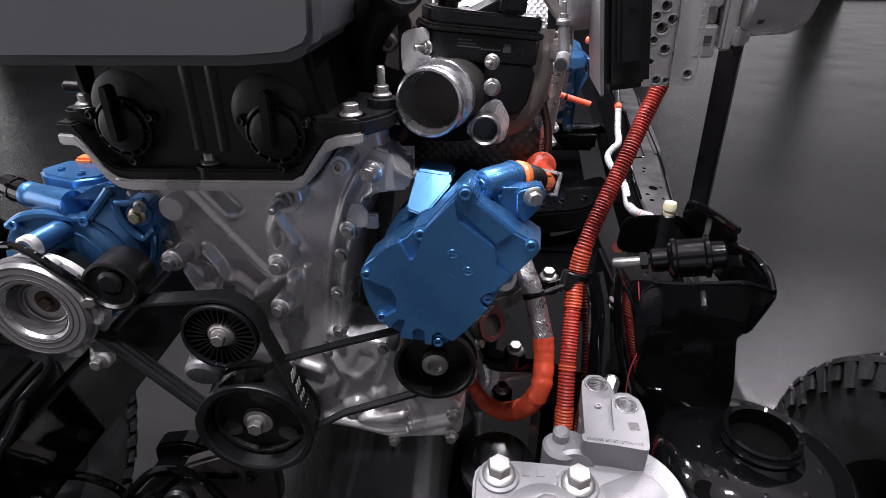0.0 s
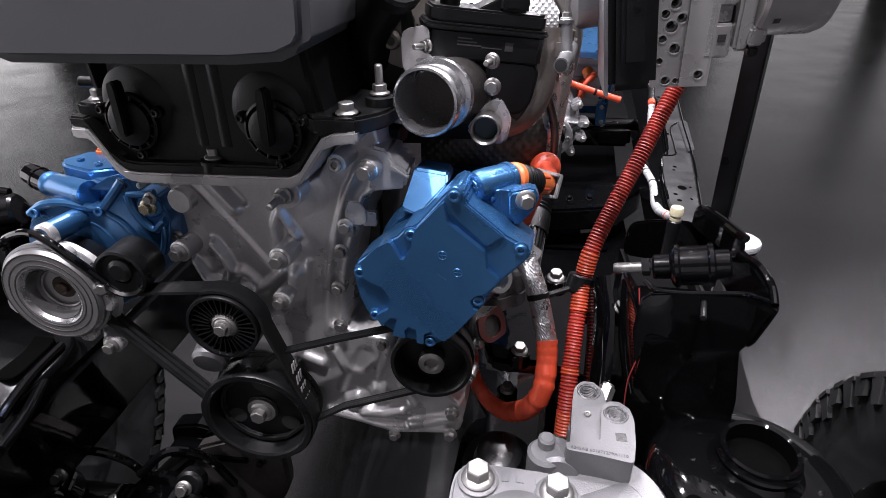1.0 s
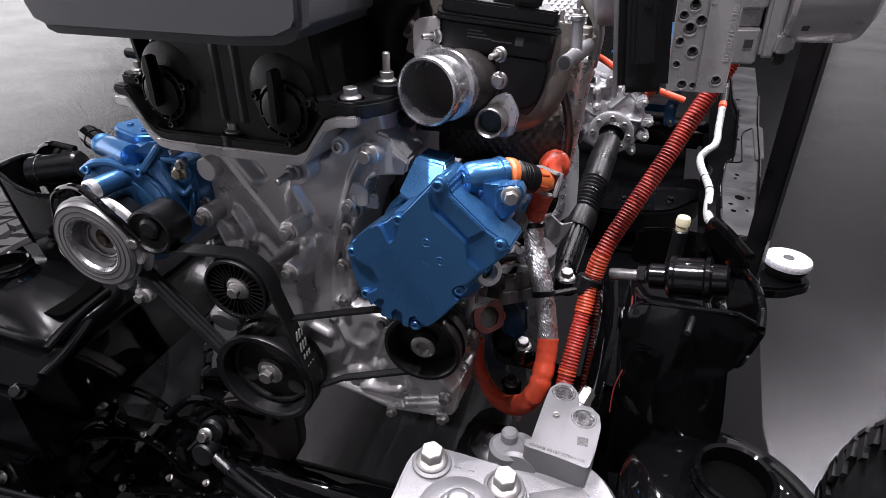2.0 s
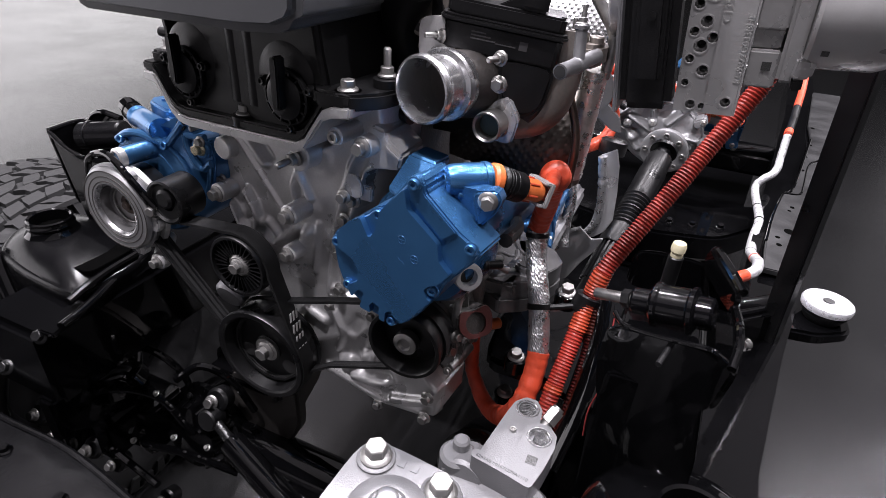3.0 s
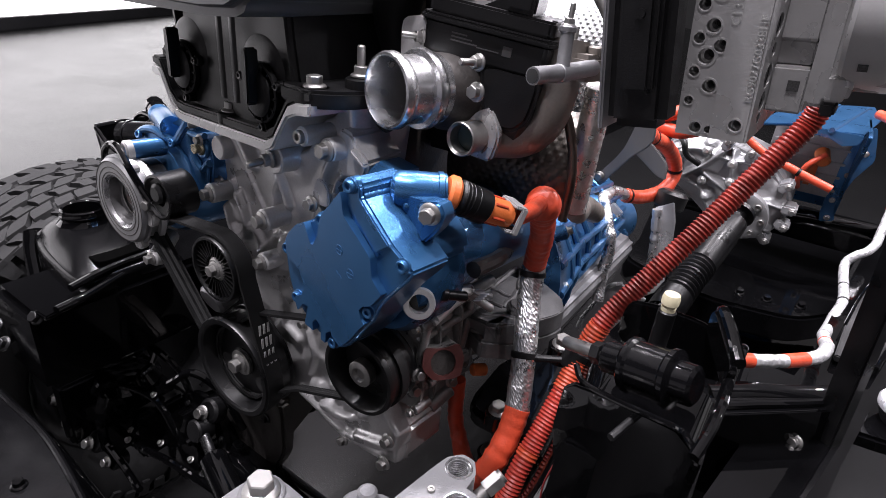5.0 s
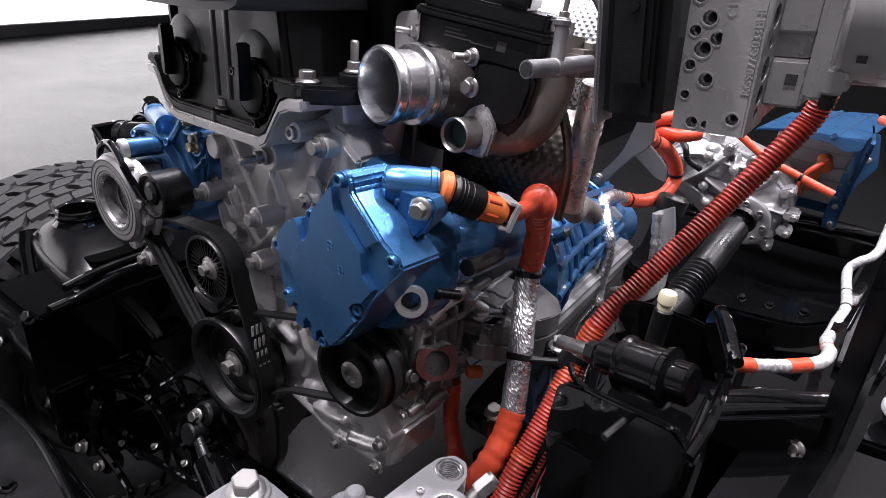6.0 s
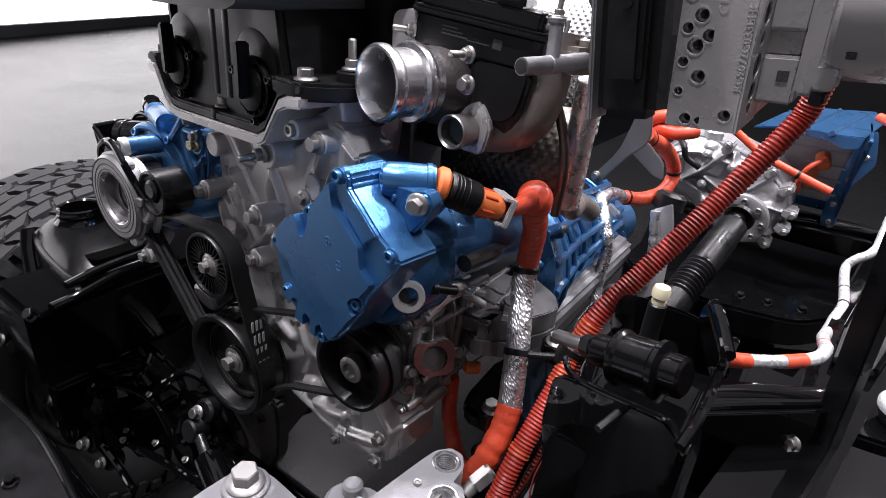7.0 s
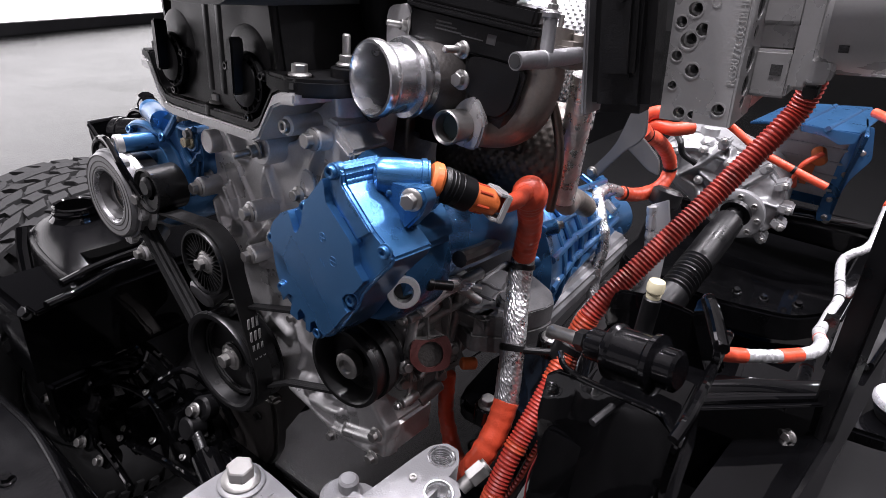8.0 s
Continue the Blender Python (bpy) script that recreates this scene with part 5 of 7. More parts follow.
for p, q in (((0.067, 0.653, 0.953), (0.0682, 0.651, 0.947)), ((0.0925, 0.6075, 0.8815), (0.0945, 0.604, 0.875))):
    part("strap", rod(p, q, 0.0148, 22, 0.001), PLASTIC, hv)
part("tie_bar", join(rod((0.1, 0.603, 0.88), (0.15, 0.622, 0.89), 0.004, 10), rod((0.143, 0.62, 0.878), (0.148, 0.628, 0.9), 0.0165, 18, 0.002)), PLASTIC, hv)

# red corrugated conduit
conduit = thing("corrugated_conduit", (0.13, 0.55, 0.72), "red orange corrugated plastic cable conduit", "conduit")
way = resample(spline([(0.132, 0.515, 0.735), (0.135, 0.545, 0.79), (0.142, 0.588, 0.845), (0.149, 0.622, 0.895), (0.158, 0.637, 0.935), (0.182, 0.666, 0.982), (0.208, 0.694, 1.03), (0.234, 0.724, 1.08), (0.259, 0.746, 1.13), (0.268, 0.752, 1.152), (0.272, 0.745, 1.185)], 12), 0.001)
part("tube", sweep(way, lambda i, s: 0.0103 + 0.00075 * math.sin(2 * math.pi * s / 0.0041), 18), RED, conduit)
for a, b in ((0.0, 0.03), (0.075, 0.085), (0.155, 0.19), (0.205, 0.235)):
    k0, k1 = int(a / 0.001), int(b / 0.001)
    part("tape_band", sweep(way[k0:k1], lambda i, s: 0.0113 + 0.0006 * math.sin(2 * math.pi * s / 0.0041), 18), TAPE, conduit, "worn orange tape band")
part("end_fitting", join(rod((0.131, 0.512, 0.728), (0.135, 0.54, 0.75), 0.0115, 18, 0.002)), STEEL, conduit)

# ---- steering gear casting at the front ----
steer = thing("steering_gear", (0.09, 0.33, 0.75), "pale blasted aluminium steering gear casting with two bolts", "steering gear")
LUG = [(0.108, 0.343), (0.126, 0.344), (0.146, 0.36), (0.147, 0.404), (0.1455, 0.42), (0.138, 0.43), (0.127, 0.43), (0.119, 0.42), (0.116, 0.404)]
LOBE = [(0.105, 0.34), (0.1305, 0.3365), (0.158, 0.331), (0.163, 0.352), (0.1665, 0.378), (0.165, 0.392), (0.157, 0.4), (0.148, 0.4), (0.141, 0.394), (0.138, 0.38), (0.1335, 0.35), (0.105, 0.3485)]
part("lug", drilled(rounded(LUG, 3, 0.2), [(0.132, 0.416, 0.0085)], 0.872, 0.8985, "z"), CAST_WHITE, steer)
part("lobe", drilled(rounded(LOBE, 3, 0.16), [(0.1515, 0.384, 0.0095)], 0.876, 0.9035, "z"), CAST_WHITE, steer)
for x, y, z in ((0.132, 0.416, 0.8975), (0.1515, 0.384, 0.9025)):
    part("threaded_hole", join(lathe([(0.011, 0), (0.011, 0.0015), (0.0105, 0.002), (0.0096, 0.002), (0.0088, 0.001)] + [(0.0078 + 0.0009 * (k % 2), -0.001 * k) for k in range(1, 22)], (x, y, z), (0, 0, 1), 28, False)), MACHINED, steer)
    part("bore", lathe([(0.009, 0), (0.0, 0.0006)], (x, y, z - 0.021), (0, 0, 1), 20), INK_AND_SHADE, steer)
text_on(steer, "6245AB 601671279A1110", (0.1085, 0.3418, 0.9037), (1, -0.12, 0), (0, 1, 0), 0.0031, INK_AND_SHADE)
part("neck", join(rod((0.136, 0.385, 0.884), (0.13, 0.35, 0.8), 0.024, 24, 0.004), rod((0.09, 0.352, 0.887), (0.09, 0.352, 0.83), 0.016, 22, 0.003), rod((0.1, 0.335, 0.872), (0.1, 0.37, 0.862), 0.02, 20, 0.003)), CAST_WHITE, steer)
part("body", join(lathe([(0.05, 0), (0.056, 0.01), (0.056, 0.12), (0.04, 0.14)], (0.135, 0.31, 0.875), (0.05, 0.1, -1), 36), rod((0.06, 0.25, 0.83), (0.17, 0.33, 0.83), 0.05, 28, 0.01)), CAST_WHITE, steer)
FL = rounded([(0.012, 0.318), (0.03, 0.33), (0.1, 0.325), (0.116, 0.31), (0.118, 0.24), (0.1, 0.2), (0.03, 0.2), (0.01, 0.23)], 4, 0.3)
part("flange", prism(FL, 0.868, 0.893, "z", 0.003, 3), CAST_WHITE, steer)
part("dome", lathe([(0.034, 0), (0.032, 0.006), (0.02, 0.012), (0.016, 0.012), (0.012, 0.016), (0, 0.017)], (0.066, 0.268, 0.893), (0, 0, 1), 36), CAST_WHITE, steer)
part("plug", lathe([(0.009, 0), (0.009, 0.008), (0.006, 0.01), (0, 0.01)], (0.066, 0.268, 0.908), (0, 0, 1), 20), MACHINED, steer)
for x, y in ((0.033, 0.31), (0.095, 0.303), (0.1, 0.228), (0.032, 0.225)):
    part("pad", lathe([(0.0165, 0), (0.0165, 0.003), (0.015, 0.004)], (x, y, 0.892), (0, 0, 1), 24), CAST_WHITE, steer)
    bolt(steer, (x, y, 0.896), (0, 0, 1), 0.0135)
for k, x in enumerate((0.052, 0.064, 0.079)):    # worn cast lettering
    part("cast_mark", box(x, x + 0.006, 0.311, 0.318, 0.8925, 0.8936, 0.0003), CAST_WHITE, steer)
part("small_bolt_boss", rod((0.0905, 0.358, 0.885), (0.0905, 0.358, 0.897), 0.0075, 16, 0.002), CAST_WHITE, steer)
part("hose_nut", join(rod((0.1505, 0.432, 0.874), (0.156, 0.443, 0.882), 0.0078, 6), rod((0.147, 0.425, 0.868), (0.157, 0.445, 0.884), 0.0058, 16)), STEEL, steer)

# ---- brake control unit ----
abs_unit = thing("brake_control_unit", (0.21, 0.67, 1.145), "aluminium hydraulic brake control unit with drilled block and round pump motor", "brake unit")
PORTS = [(0.176 + u, 1.145 + v, r) for u, v, r in ((0.0141, 0.0064, 0.0042), (0.0236, 0.006, 0.0028), (0.0062, 0.026, 0.0031), (0.0186, 0.0375, 0.0048), (0.0065, 0.047, 0.0036), (0.0131, 0.058, 0.0056), (0.0215, 0.0655, 0.0044), (0.0064, 0.07, 0.0038), (0.0146, 0.0785, 0.0048), (0.0065, 0.092, 0.004), (0.017, 0.1, 0.005), (0.0065, 0.115, 0.004), (0.0185, 0.128, 0.005))]
blk = part("valve_block", drilled([(0.176, 1.145), (0.2025, 1.145), (0.2025, 1.36), (0.176, 1.36)], PORTS, 0.618, 0.64), ABS_ALU, abs_unit, "machined aluminium valve block")
part("front_land", drilled([(0.2022, 1.147), (0.2262, 1.147), (0.2262, 1.36), (0.2022, 1.36)], [(0.2185, 1.1586, 0.0042)], 0.612, 0.64), ABS_ALU, blk)
part("core", box(0.1762, 0.226, 0.6395, 0.72, 1.1455, 1.36, 0.001), ABS_ALU, blk)
for x, z, r in PORTS + [(0.2185, 1.1586, 0.0042)]:
    y = 0.618 if x < 0.21 else 0.612
    hole = part("port", lathe([(r * 1.3, 0.0003), (r * 1.28, 0), (r * 1.02, 0), (r * 0.98, 0.0015), (r * 0.97, 0.006), (r * 0.66, 0.007), (r * 0.64, 0.019)], (x, y - 0.0004, z), (0, 1, 0), 18, False), ABS_ALU, blk)
    # black disc deep in the port, its shade put into colour
    part("bore", lathe([(r * 0.66, 0), (0, 0.0003)], (x, y + 0.0165, z), (0, -1, 0), 14), INK_AND_SHADE, hole)
side = part("side_land", drilled([(0.6122, 1.147), (0.66, 1.147), (0.66, 1.36), (0.6122, 1.36)], [(0.634, z, r * 1.25) for z, r in ((1.16, 0.0035), (1.172, 0.006), (1.19, 0.007), (1.208, 0.004), (1.224, 0.0065), (1.245, 0.006), (1.27, 0.007))], 0.2264, 0.228, "x"), ABS_ALU, blk)
# black discs put the shade of the side ports into colour
for z, r in ((1.16, 0.0035), (1.172, 0.006), (1.19, 0.007), (1.208, 0.004), (1.224, 0.0065), (1.245, 0.006), (1.27, 0.007)):
    part("bore", lathe([(r * 1.25, 0), (r * 0.8, 0.0003), (r * 0.78, -0.001), (0, -0.0008)], (0.2266, 0.634, z), (1, 0, 0), 16), SATIN, side)
for dims in ((0.2264, 0.252, 0.648, 0.72, 1.162, 1.195, 0.002), (0.2264, 0.25, 0.654, 0.72, 1.1955, 1.2115, 0.001), (0.2264, 0.252, 0.648, 0.72, 1.212, 1.36, 0.002)):
    part("side_step", box(*dims), ABS_ALU, blk)
pump = [part("motor_flange", box(0.252, 0.267, 0.638, 0.72, 1.171, 1.36, 0.003), ABS_ALU, abs_unit, "rough cast motor flange")]
pump.append(part("pump_motor", lathe([(0.05, 0), (0.053, 0.003), (0.053, 0.052), (0.05, 0.06), (0.04, 0.066), (0.0, 0.066)], (0.267, 0.668, 1.232), (1, 0.02, 0), 48), ABS_ALU, abs_unit))
pump.append(part("motor_clamp", prism(rounded([(0.262, 1.176), (0.278, 1.178), (0.279, 1.194), (0.264, 1.195)], 3), 0.632, 0.65, "y", 0.002), ABS_ALU, abs_unit))
pump.append(part("plug", box(0.264, 0.273, 0.63, 0.645, 1.168, 1.177, 0.0015), SATIN, abs_unit))
shell = [part("control_box", box(0.1385, 0.183, 0.566, 0.6, 1.142, 1.37, 0.007), PLASTIC, abs_unit, "black plastic control box")]
shell.append(part("cooling_plate", box(0.1345, 0.1383, 0.561, 0.64, 1.14, 1.37, 0.0015), CAST_DARK, abs_unit))
shell.append(part("canister", lathe([(0.03, 0), (0.033, 0.004), (0.033, 0.02), (0.03, 0.028), (0.02, 0.031), (0, 0.032)], (0.14, 0.655, 1.222), (-1, -0.1, 0), 36), CAST_DARK, abs_unit))
shell.append(part("box_step", box(0.15, 0.174, 0.558, 0.567, 1.168, 1.36, 0.004), PLASTIC, abs_unit))
shell.append(part("button", rod((0.163, 0.559, 1.222), (0.163, 0.5565, 1.222), 0.0035, 14), PLASTIC, abs_unit))
text_on(blk, "RG9077G033BHE", (0.226, 0.6117, 1.176), (0, 0, 1), (-1, 0, 0), 0.0055, PALE_INK)
text_on(blk, "C135", (0.2085, 0.6117, 1.225), (0, 0, 1), (-1, 0, 0), 0.006, PALE_INK)
part("stand_arm", join(box(0.2, 0.34, 0.735, 0.75, 1.24, 1.36, 0.004)), SATIN, abs_unit)
part("print_patch", box(0.239, 0.2465, 0.6472, 0.6482, 1.178, 1.1855), PRINT, blk)     # unreadable printed squares
patch = box(0.2785, 0.284, -0.0534, -0.0529, -0.0028, 0.0028)
patch.transform(Matrix.Translation((0, 0.668, 1.232)) @ Matrix.Rotation(radians(34), 4, "X"))
part("print_patch", patch, PRINT, pump[1])


def tipped(base, right, up, origin):
    """Stands something askew: its right and up directions, with origin set down at base."""
    u = Vector(up).normalized()
    r = Vector(right)
    r = (r - u * r.dot(u)).normalized()
    return Matrix.Translation(base) @ Matrix((r, u.cross(r), u)).transposed().to_4x4() @ Matrix.Translation([-c for c in origin])


for ob in [blk] + pump:
    ob.matrix_basis = tipped((0.184, 0.598, 1.143), (0.994, -0.085, 0.072), (-0.075, -0.13, 0.985), (0.176, 0.618, 1.145)) @ ob.matrix_basis
for ob in shell:
    ob.matrix_basis = tipped((0.135, 0.561, 1.14), (0.994, -0.05, 0.05), (-0.14, -0.05, 0.985), (0.135, 0.561, 1.14)) @ ob.matrix_basis
part("print_patch", box(0.1475, 0.1565, 0.3535, 0.3625, 0.9032, 0.9037), PRINT, steer)
bolt(steer, (0.1275, 0.386, 0.8985), (0, 0, 1), 0.003, "socket")

# ---- slanted display post ----
post = thing("display_post", (0.41, 0.85, 0.68), "flat black painted display post bolted to the rail", "post")
top, foot_ = Vector((0.352, 0.805, 1.5)), Vector((0.418, 0.908, 0.636))
d = (top - foot_).normalized()
pm = frame_along(foot_, d) @ pose(0, 0, 0, 0, 0, 0)
bm = box(-0.0145, 0.0145, -0.011, 0.011, 0, (top - foot_).length, 0.002)
bm.transform(pm)
part("bar", bm, SATIN, post)
bolt(post, (0.3773, 0.8594, 0.7402), (-0.5, -1, 0.2), 0.0105)

# ---- right hand frame ----
rail = thing("frame_rail", (0.4, 1.5, 0.68), "black painted steel ladder frame rail", "frame rail", "frame rails")
part("side_member", sweep([Vector(p) for p in ((0.33, 0.3, 0.68), (0.335, 0.6, 0.69), (0.38, 0.86, 0.69), (0.43, 1.1, 0.69), (0.48, 1.5, 0.69), (0.6, 2.4, 0.69), (0.68, 3.2, 0.69))], 0.07, 4), GLOSS, rail)
part("top_strip", prism([(0.408, 1.1), (0.462, 1.1), (0.467, 1.126), (0.506, 1.302), (0.558, 1.55), (0.611, 1.851), (0.69, 2.26), (0.78, 2.8), (0.68, 2.8), (0.604, 2.244), (0.591, 2.054), (0.502, 1.582), (0.474, 1.521), (0.443, 1.377), (0.42, 1.226)], 0.745, 0.757, "z", 0.002), STRIP, rail)
part("splice_plate", prism(rounded([(0.548, 1.552), (0.572, 1.57), (0.625, 1.85), (0.62, 1.872), (0.597, 1.86), (0.585, 1.78)], 3, 0.1), 0.757, 0.761, "z", 0.0012), STRIP, rail)
part("folded_edge", sweep(spline([(0.462, 1.1, 0.757), (0.506, 1.302, 0.758), (0.558, 1.55, 0.759), (0.611, 1.851, 0.759), (0.69, 2.26, 0.758)], 6), 0.0042, 8), GLOSS, rail)
part("edge_bead", sweep(spline([(0.42, 1.226, 0.757), (0.443, 1.377, 0.757), (0.474, 1.521, 0.757), (0.502, 1.582, 0.757), (0.591, 2.054, 0.757)], 6), 0.003, 8), GLOSS, rail)
part("strip_joint", sweep(spline([(0.474, 1.521, 0.7575), (0.51, 1.535, 0.7575), (0.525, 1.6, 0.7575), (0.556, 1.78, 0.7575), (0.592, 1.85, 0.7575)], 6), 0.0026, 8), GLOSS, rail)
# flat black discs laid on the strip in place of shaded slots
hole = meshed(lathe([(1, 0), (0, 0.05)], (0, 0, 0), (0, 0, 1), 14), "slot")
for x, y, rx, ry in ((0.612, 2.2, 0.007, 0.011), (0.581, 1.99, 0.006, 0.009), (0.556, 1.859, 0.0055, 0.008), (0.535, 1.729, 0.006, 0.009), (0.486, 1.438, 0.005, 0.007), (0.478, 1.414, 0.004, 0.005), (0.468, 1.294, 0.0105, 0.014), (0.443, 1.253, 0.005, 0.006), (0.443, 1.217, 0.0055, 0.007), (0.488, 1.298, 0.003, 0.005), (0.472, 1.226, 0.003, 0.006)):
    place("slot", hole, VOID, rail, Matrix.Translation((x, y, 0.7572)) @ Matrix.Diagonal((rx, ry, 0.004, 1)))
part("outrigger", prism(rounded([(0.268, 0.758), (0.425, 0.905), (0.425, 0.96), (0.27, 0.85)], 3, 0.08), 0.6, 0.79, "z", 0.012, 3), GLOSS, rail)
part("top_bead", sweep(spline([(0.272, 0.78, 0.791), (0.32, 0.825, 0.792), (0.37, 0.871, 0.791), (0.42, 0.92, 0.79)], 6), 0.006, 10), GLOSS, rail)
part("top_swage", sweep(spline([(0.27, 0.81, 0.79), (0.32, 0.855, 0.791), (0.37, 0.895, 0.79), (0.42, 0.94, 0.789)], 6), 0.012, 10, 0.4), GLOSS, rail)
part("under_plate", box(0.3, 0.4, 0.92, 1.1, 0.42, 0.7, 0.008), GLOSS, rail)

mount_disc = thing("body_mount", (0.496, 0.995, 0.72), "white round body mount pad with central hole on a black bracket", "body mount")
part("pad", lathe([(0.009, -0.006), (0.009, 0.002), (0.012, 0.0035), (0.03, 0.004), (0.038, 0.002), (0.04, -0.002), (0.039, -0.01), (0.03, -0.012)], (0.502, 1.014, 0.765), (0, 0, 1), 44), WHITE, mount_disc)
part("hole", lathe([(0.009, 0), (0, 0.0006)], (0.502, 1.014, 0.7686), (0, 0, 1), 20), INK_AND_SHADE, mount_disc)
nub = meshed(lathe([(0.0024, 0), (0.0018, 0.0008), (0, 0.0009)], (0, 0, 0), (0, 0, 1), 8), "nub")
for k in range(20):
    place("nub", nub, WHITE, mount_disc, Matrix.Translation((0.502 + 0.025 * math.cos(k * 0.314), 1.014 + 0.025 * math.sin(k * 0.314), 0.7685)))
part("bush", lathe([(0.034, 0), (0.036, 0.006), (0.03, 0.018), (0.022, 0.03)], (0.502, 1.014, 0.754), (0, 0, -1), 32), PLASTIC, mount_disc)
part("bracket", prism(rounded([(0.39, 0.94), (0.495, 0.955), (0.545, 0.99), (0.545, 1.042), (0.495, 1.075), (0.39, 1.075)], 4), 0.71, 0.733, "z", 0.005), GLOSS, mount_disc)

tower = thing("shock_tower", (0.24, 0.55, 0.62), "gloss black sheet steel bracket tower holding a rubber bushing", "bracket")
part("column", prism(rounded([(0.19, 0.93), (0.268, 0.93), (0.276, 0.925), (0.286, 0.866), (0.3, 0.5), (0.2, 0.5), (0.186, 0.86)], 3, 0.1), 0.464, 0.6, "y", 0.006), GLOSS, tower)
sheet = prism(rounded([(0.178, 0.968), (0.185, 0.976), (0.2, 0.98), (0.262, 0.9915), (0.279, 0.982), (0.279, 0.952), (0.277, 0.934), (0.2735, 0.93), (0.285, 0.866), (0.3, 0.5), (0.2, 0.5), (0.19, 0.86), (0.176, 0.93)], 3, 0.08), 0.454, 0.46, "y", 0.0015)
sheet.transform(Matrix.Translation((0.2628, 0.4553, 0)) @ Matrix.Rotation(radians(-13), 4, "Z") @ Matrix.Translation((-0.2628, -0.4553, 0)))
part("front_sheet", sheet, GLOSS, tower)
part("front_lip", sweep(spline([(0.183, 0.484, 0.984), (0.192, 0.475, 0.98), (0.21, 0.4695, 0.981), (0.235, 0.463, 0.986), (0.2628, 0.4545, 0.993), (0.27, 0.444, 0.9965), (0.2765, 0.43, 1.001)], 6), 0.0024, 10), GLOSS, tower)
part("back_wall", prism(rounded([(0.182, 0.95), (0.186, 0.995), (0.21, 1.0), (0.25, 1.0), (0.275, 0.985), (0.29, 0.95)], 3), 0.588, 0.593, "y", 0.002), GLOSS, tower)
part("cheek", prism(rounded([(0.45, 0.93), (0.424, 0.996), (0.43, 1.003), (0.475, 1.008), (0.52, 1.0), (0.565, 1.008), (0.59, 0.99), (0.592, 0.955), (0.5, 0.955)], 3), 0.276, 0.281, "x", 0.0015), GLOSS, tower)
horn = prism(rounded([(0.0, 0.995), (0.0, 1.012), (0.006, 1.018), (0.074, 1.015), (0.078, 1.008), (0.074, 0.992)], 3, 0.2), -0.0025, 0.0025, "y", 0.001)
horn = join(horn, sweep(spline([(0.0, 0.004, 0.998), (0.001, 0.004, 1.012), (0.008, 0.004, 1.0185), (0.04, 0.004, 1.018), (0.074, 0.003, 1.0155)], 6), 0.0045, 10))
horn.transform(Matrix.Translation((0.2535, 0.588, 0)) @ Matrix.Rotation(radians(-70), 4, "Z"))
part("horn", horn, GLOSS, tower)
part("rolled_edge", sweep(spline([(0.281, 0.59, 0.99), (0.281, 0.555, 1.007), (0.28, 0.52, 1.001), (0.28, 0.475, 1.01), (0.279, 0.445, 1.008), (0.276, 0.426, 1.001)], 6), 0.0035, 10), GLOSS, tower)
bush = part("bushing", lathe([(0.011, -0.02), (0.0125, -0.018), (0.0125, -0.004), (0.018, -0.002), (0.0215, 0.001), (0.0215, 0.004), (0.0195, 0.006), (0.0198, 0.03), (0.0218, 0.032), (0.0218, 0.0355), (0.015, 0.0375), (0.0148, 0.049), (0.012, 0.051)], (0.215, 0.506, 0.989), (0.948, -0.22, 0.234), 36), BUSH, tower, "black rubber bushing")
part("bolt_stud", lathe([(0.0045, 0), (0.0056, 0.002), (0.0056, 0.035), (0.0048, 0.036)], (0.16, 0.5187, 0.9755), (0.948, -0.22, 0.234), 18), STEEL, bush)
part("nut", rod((0.1865, 0.5127, 0.982), (0.1935, 0.511, 0.984), 0.009, 6), SATIN, bush)
part("peg", rod((0.2335, 0.4615, 0.977), (0.2275, 0.4405, 0.9735), 0.0028, 10), SATIN, tower)
part("folded_sheet", sweep(spline([(0.165, 0.62, 0.9), (0.17, 0.58, 0.86), (0.165, 0.53, 0.8), (0.155, 0.49, 0.75)], 6), 0.022, 10, 0.35), GLOSS, tower)
cap = thing("bump_stop", (0.223, 0.557, 0.99), "ivory plastic cap on a black pin", "cap")
part("cap", lathe([(0.0055, 0), (0.0058, 0.004), (0.0048, 0.005), (0.0068, 0.007), (0.007, 0.012), (0.006, 0.0155), (0, 0.0165)], (0.223, 0.557, 1.015), (0, 0, 1), 20), IVORY, cap)
part("pin", rod((0.223, 0.557, 0.97), (0.223, 0.557, 1.016), 0.0072, 18, 0.001), SATIN, cap)


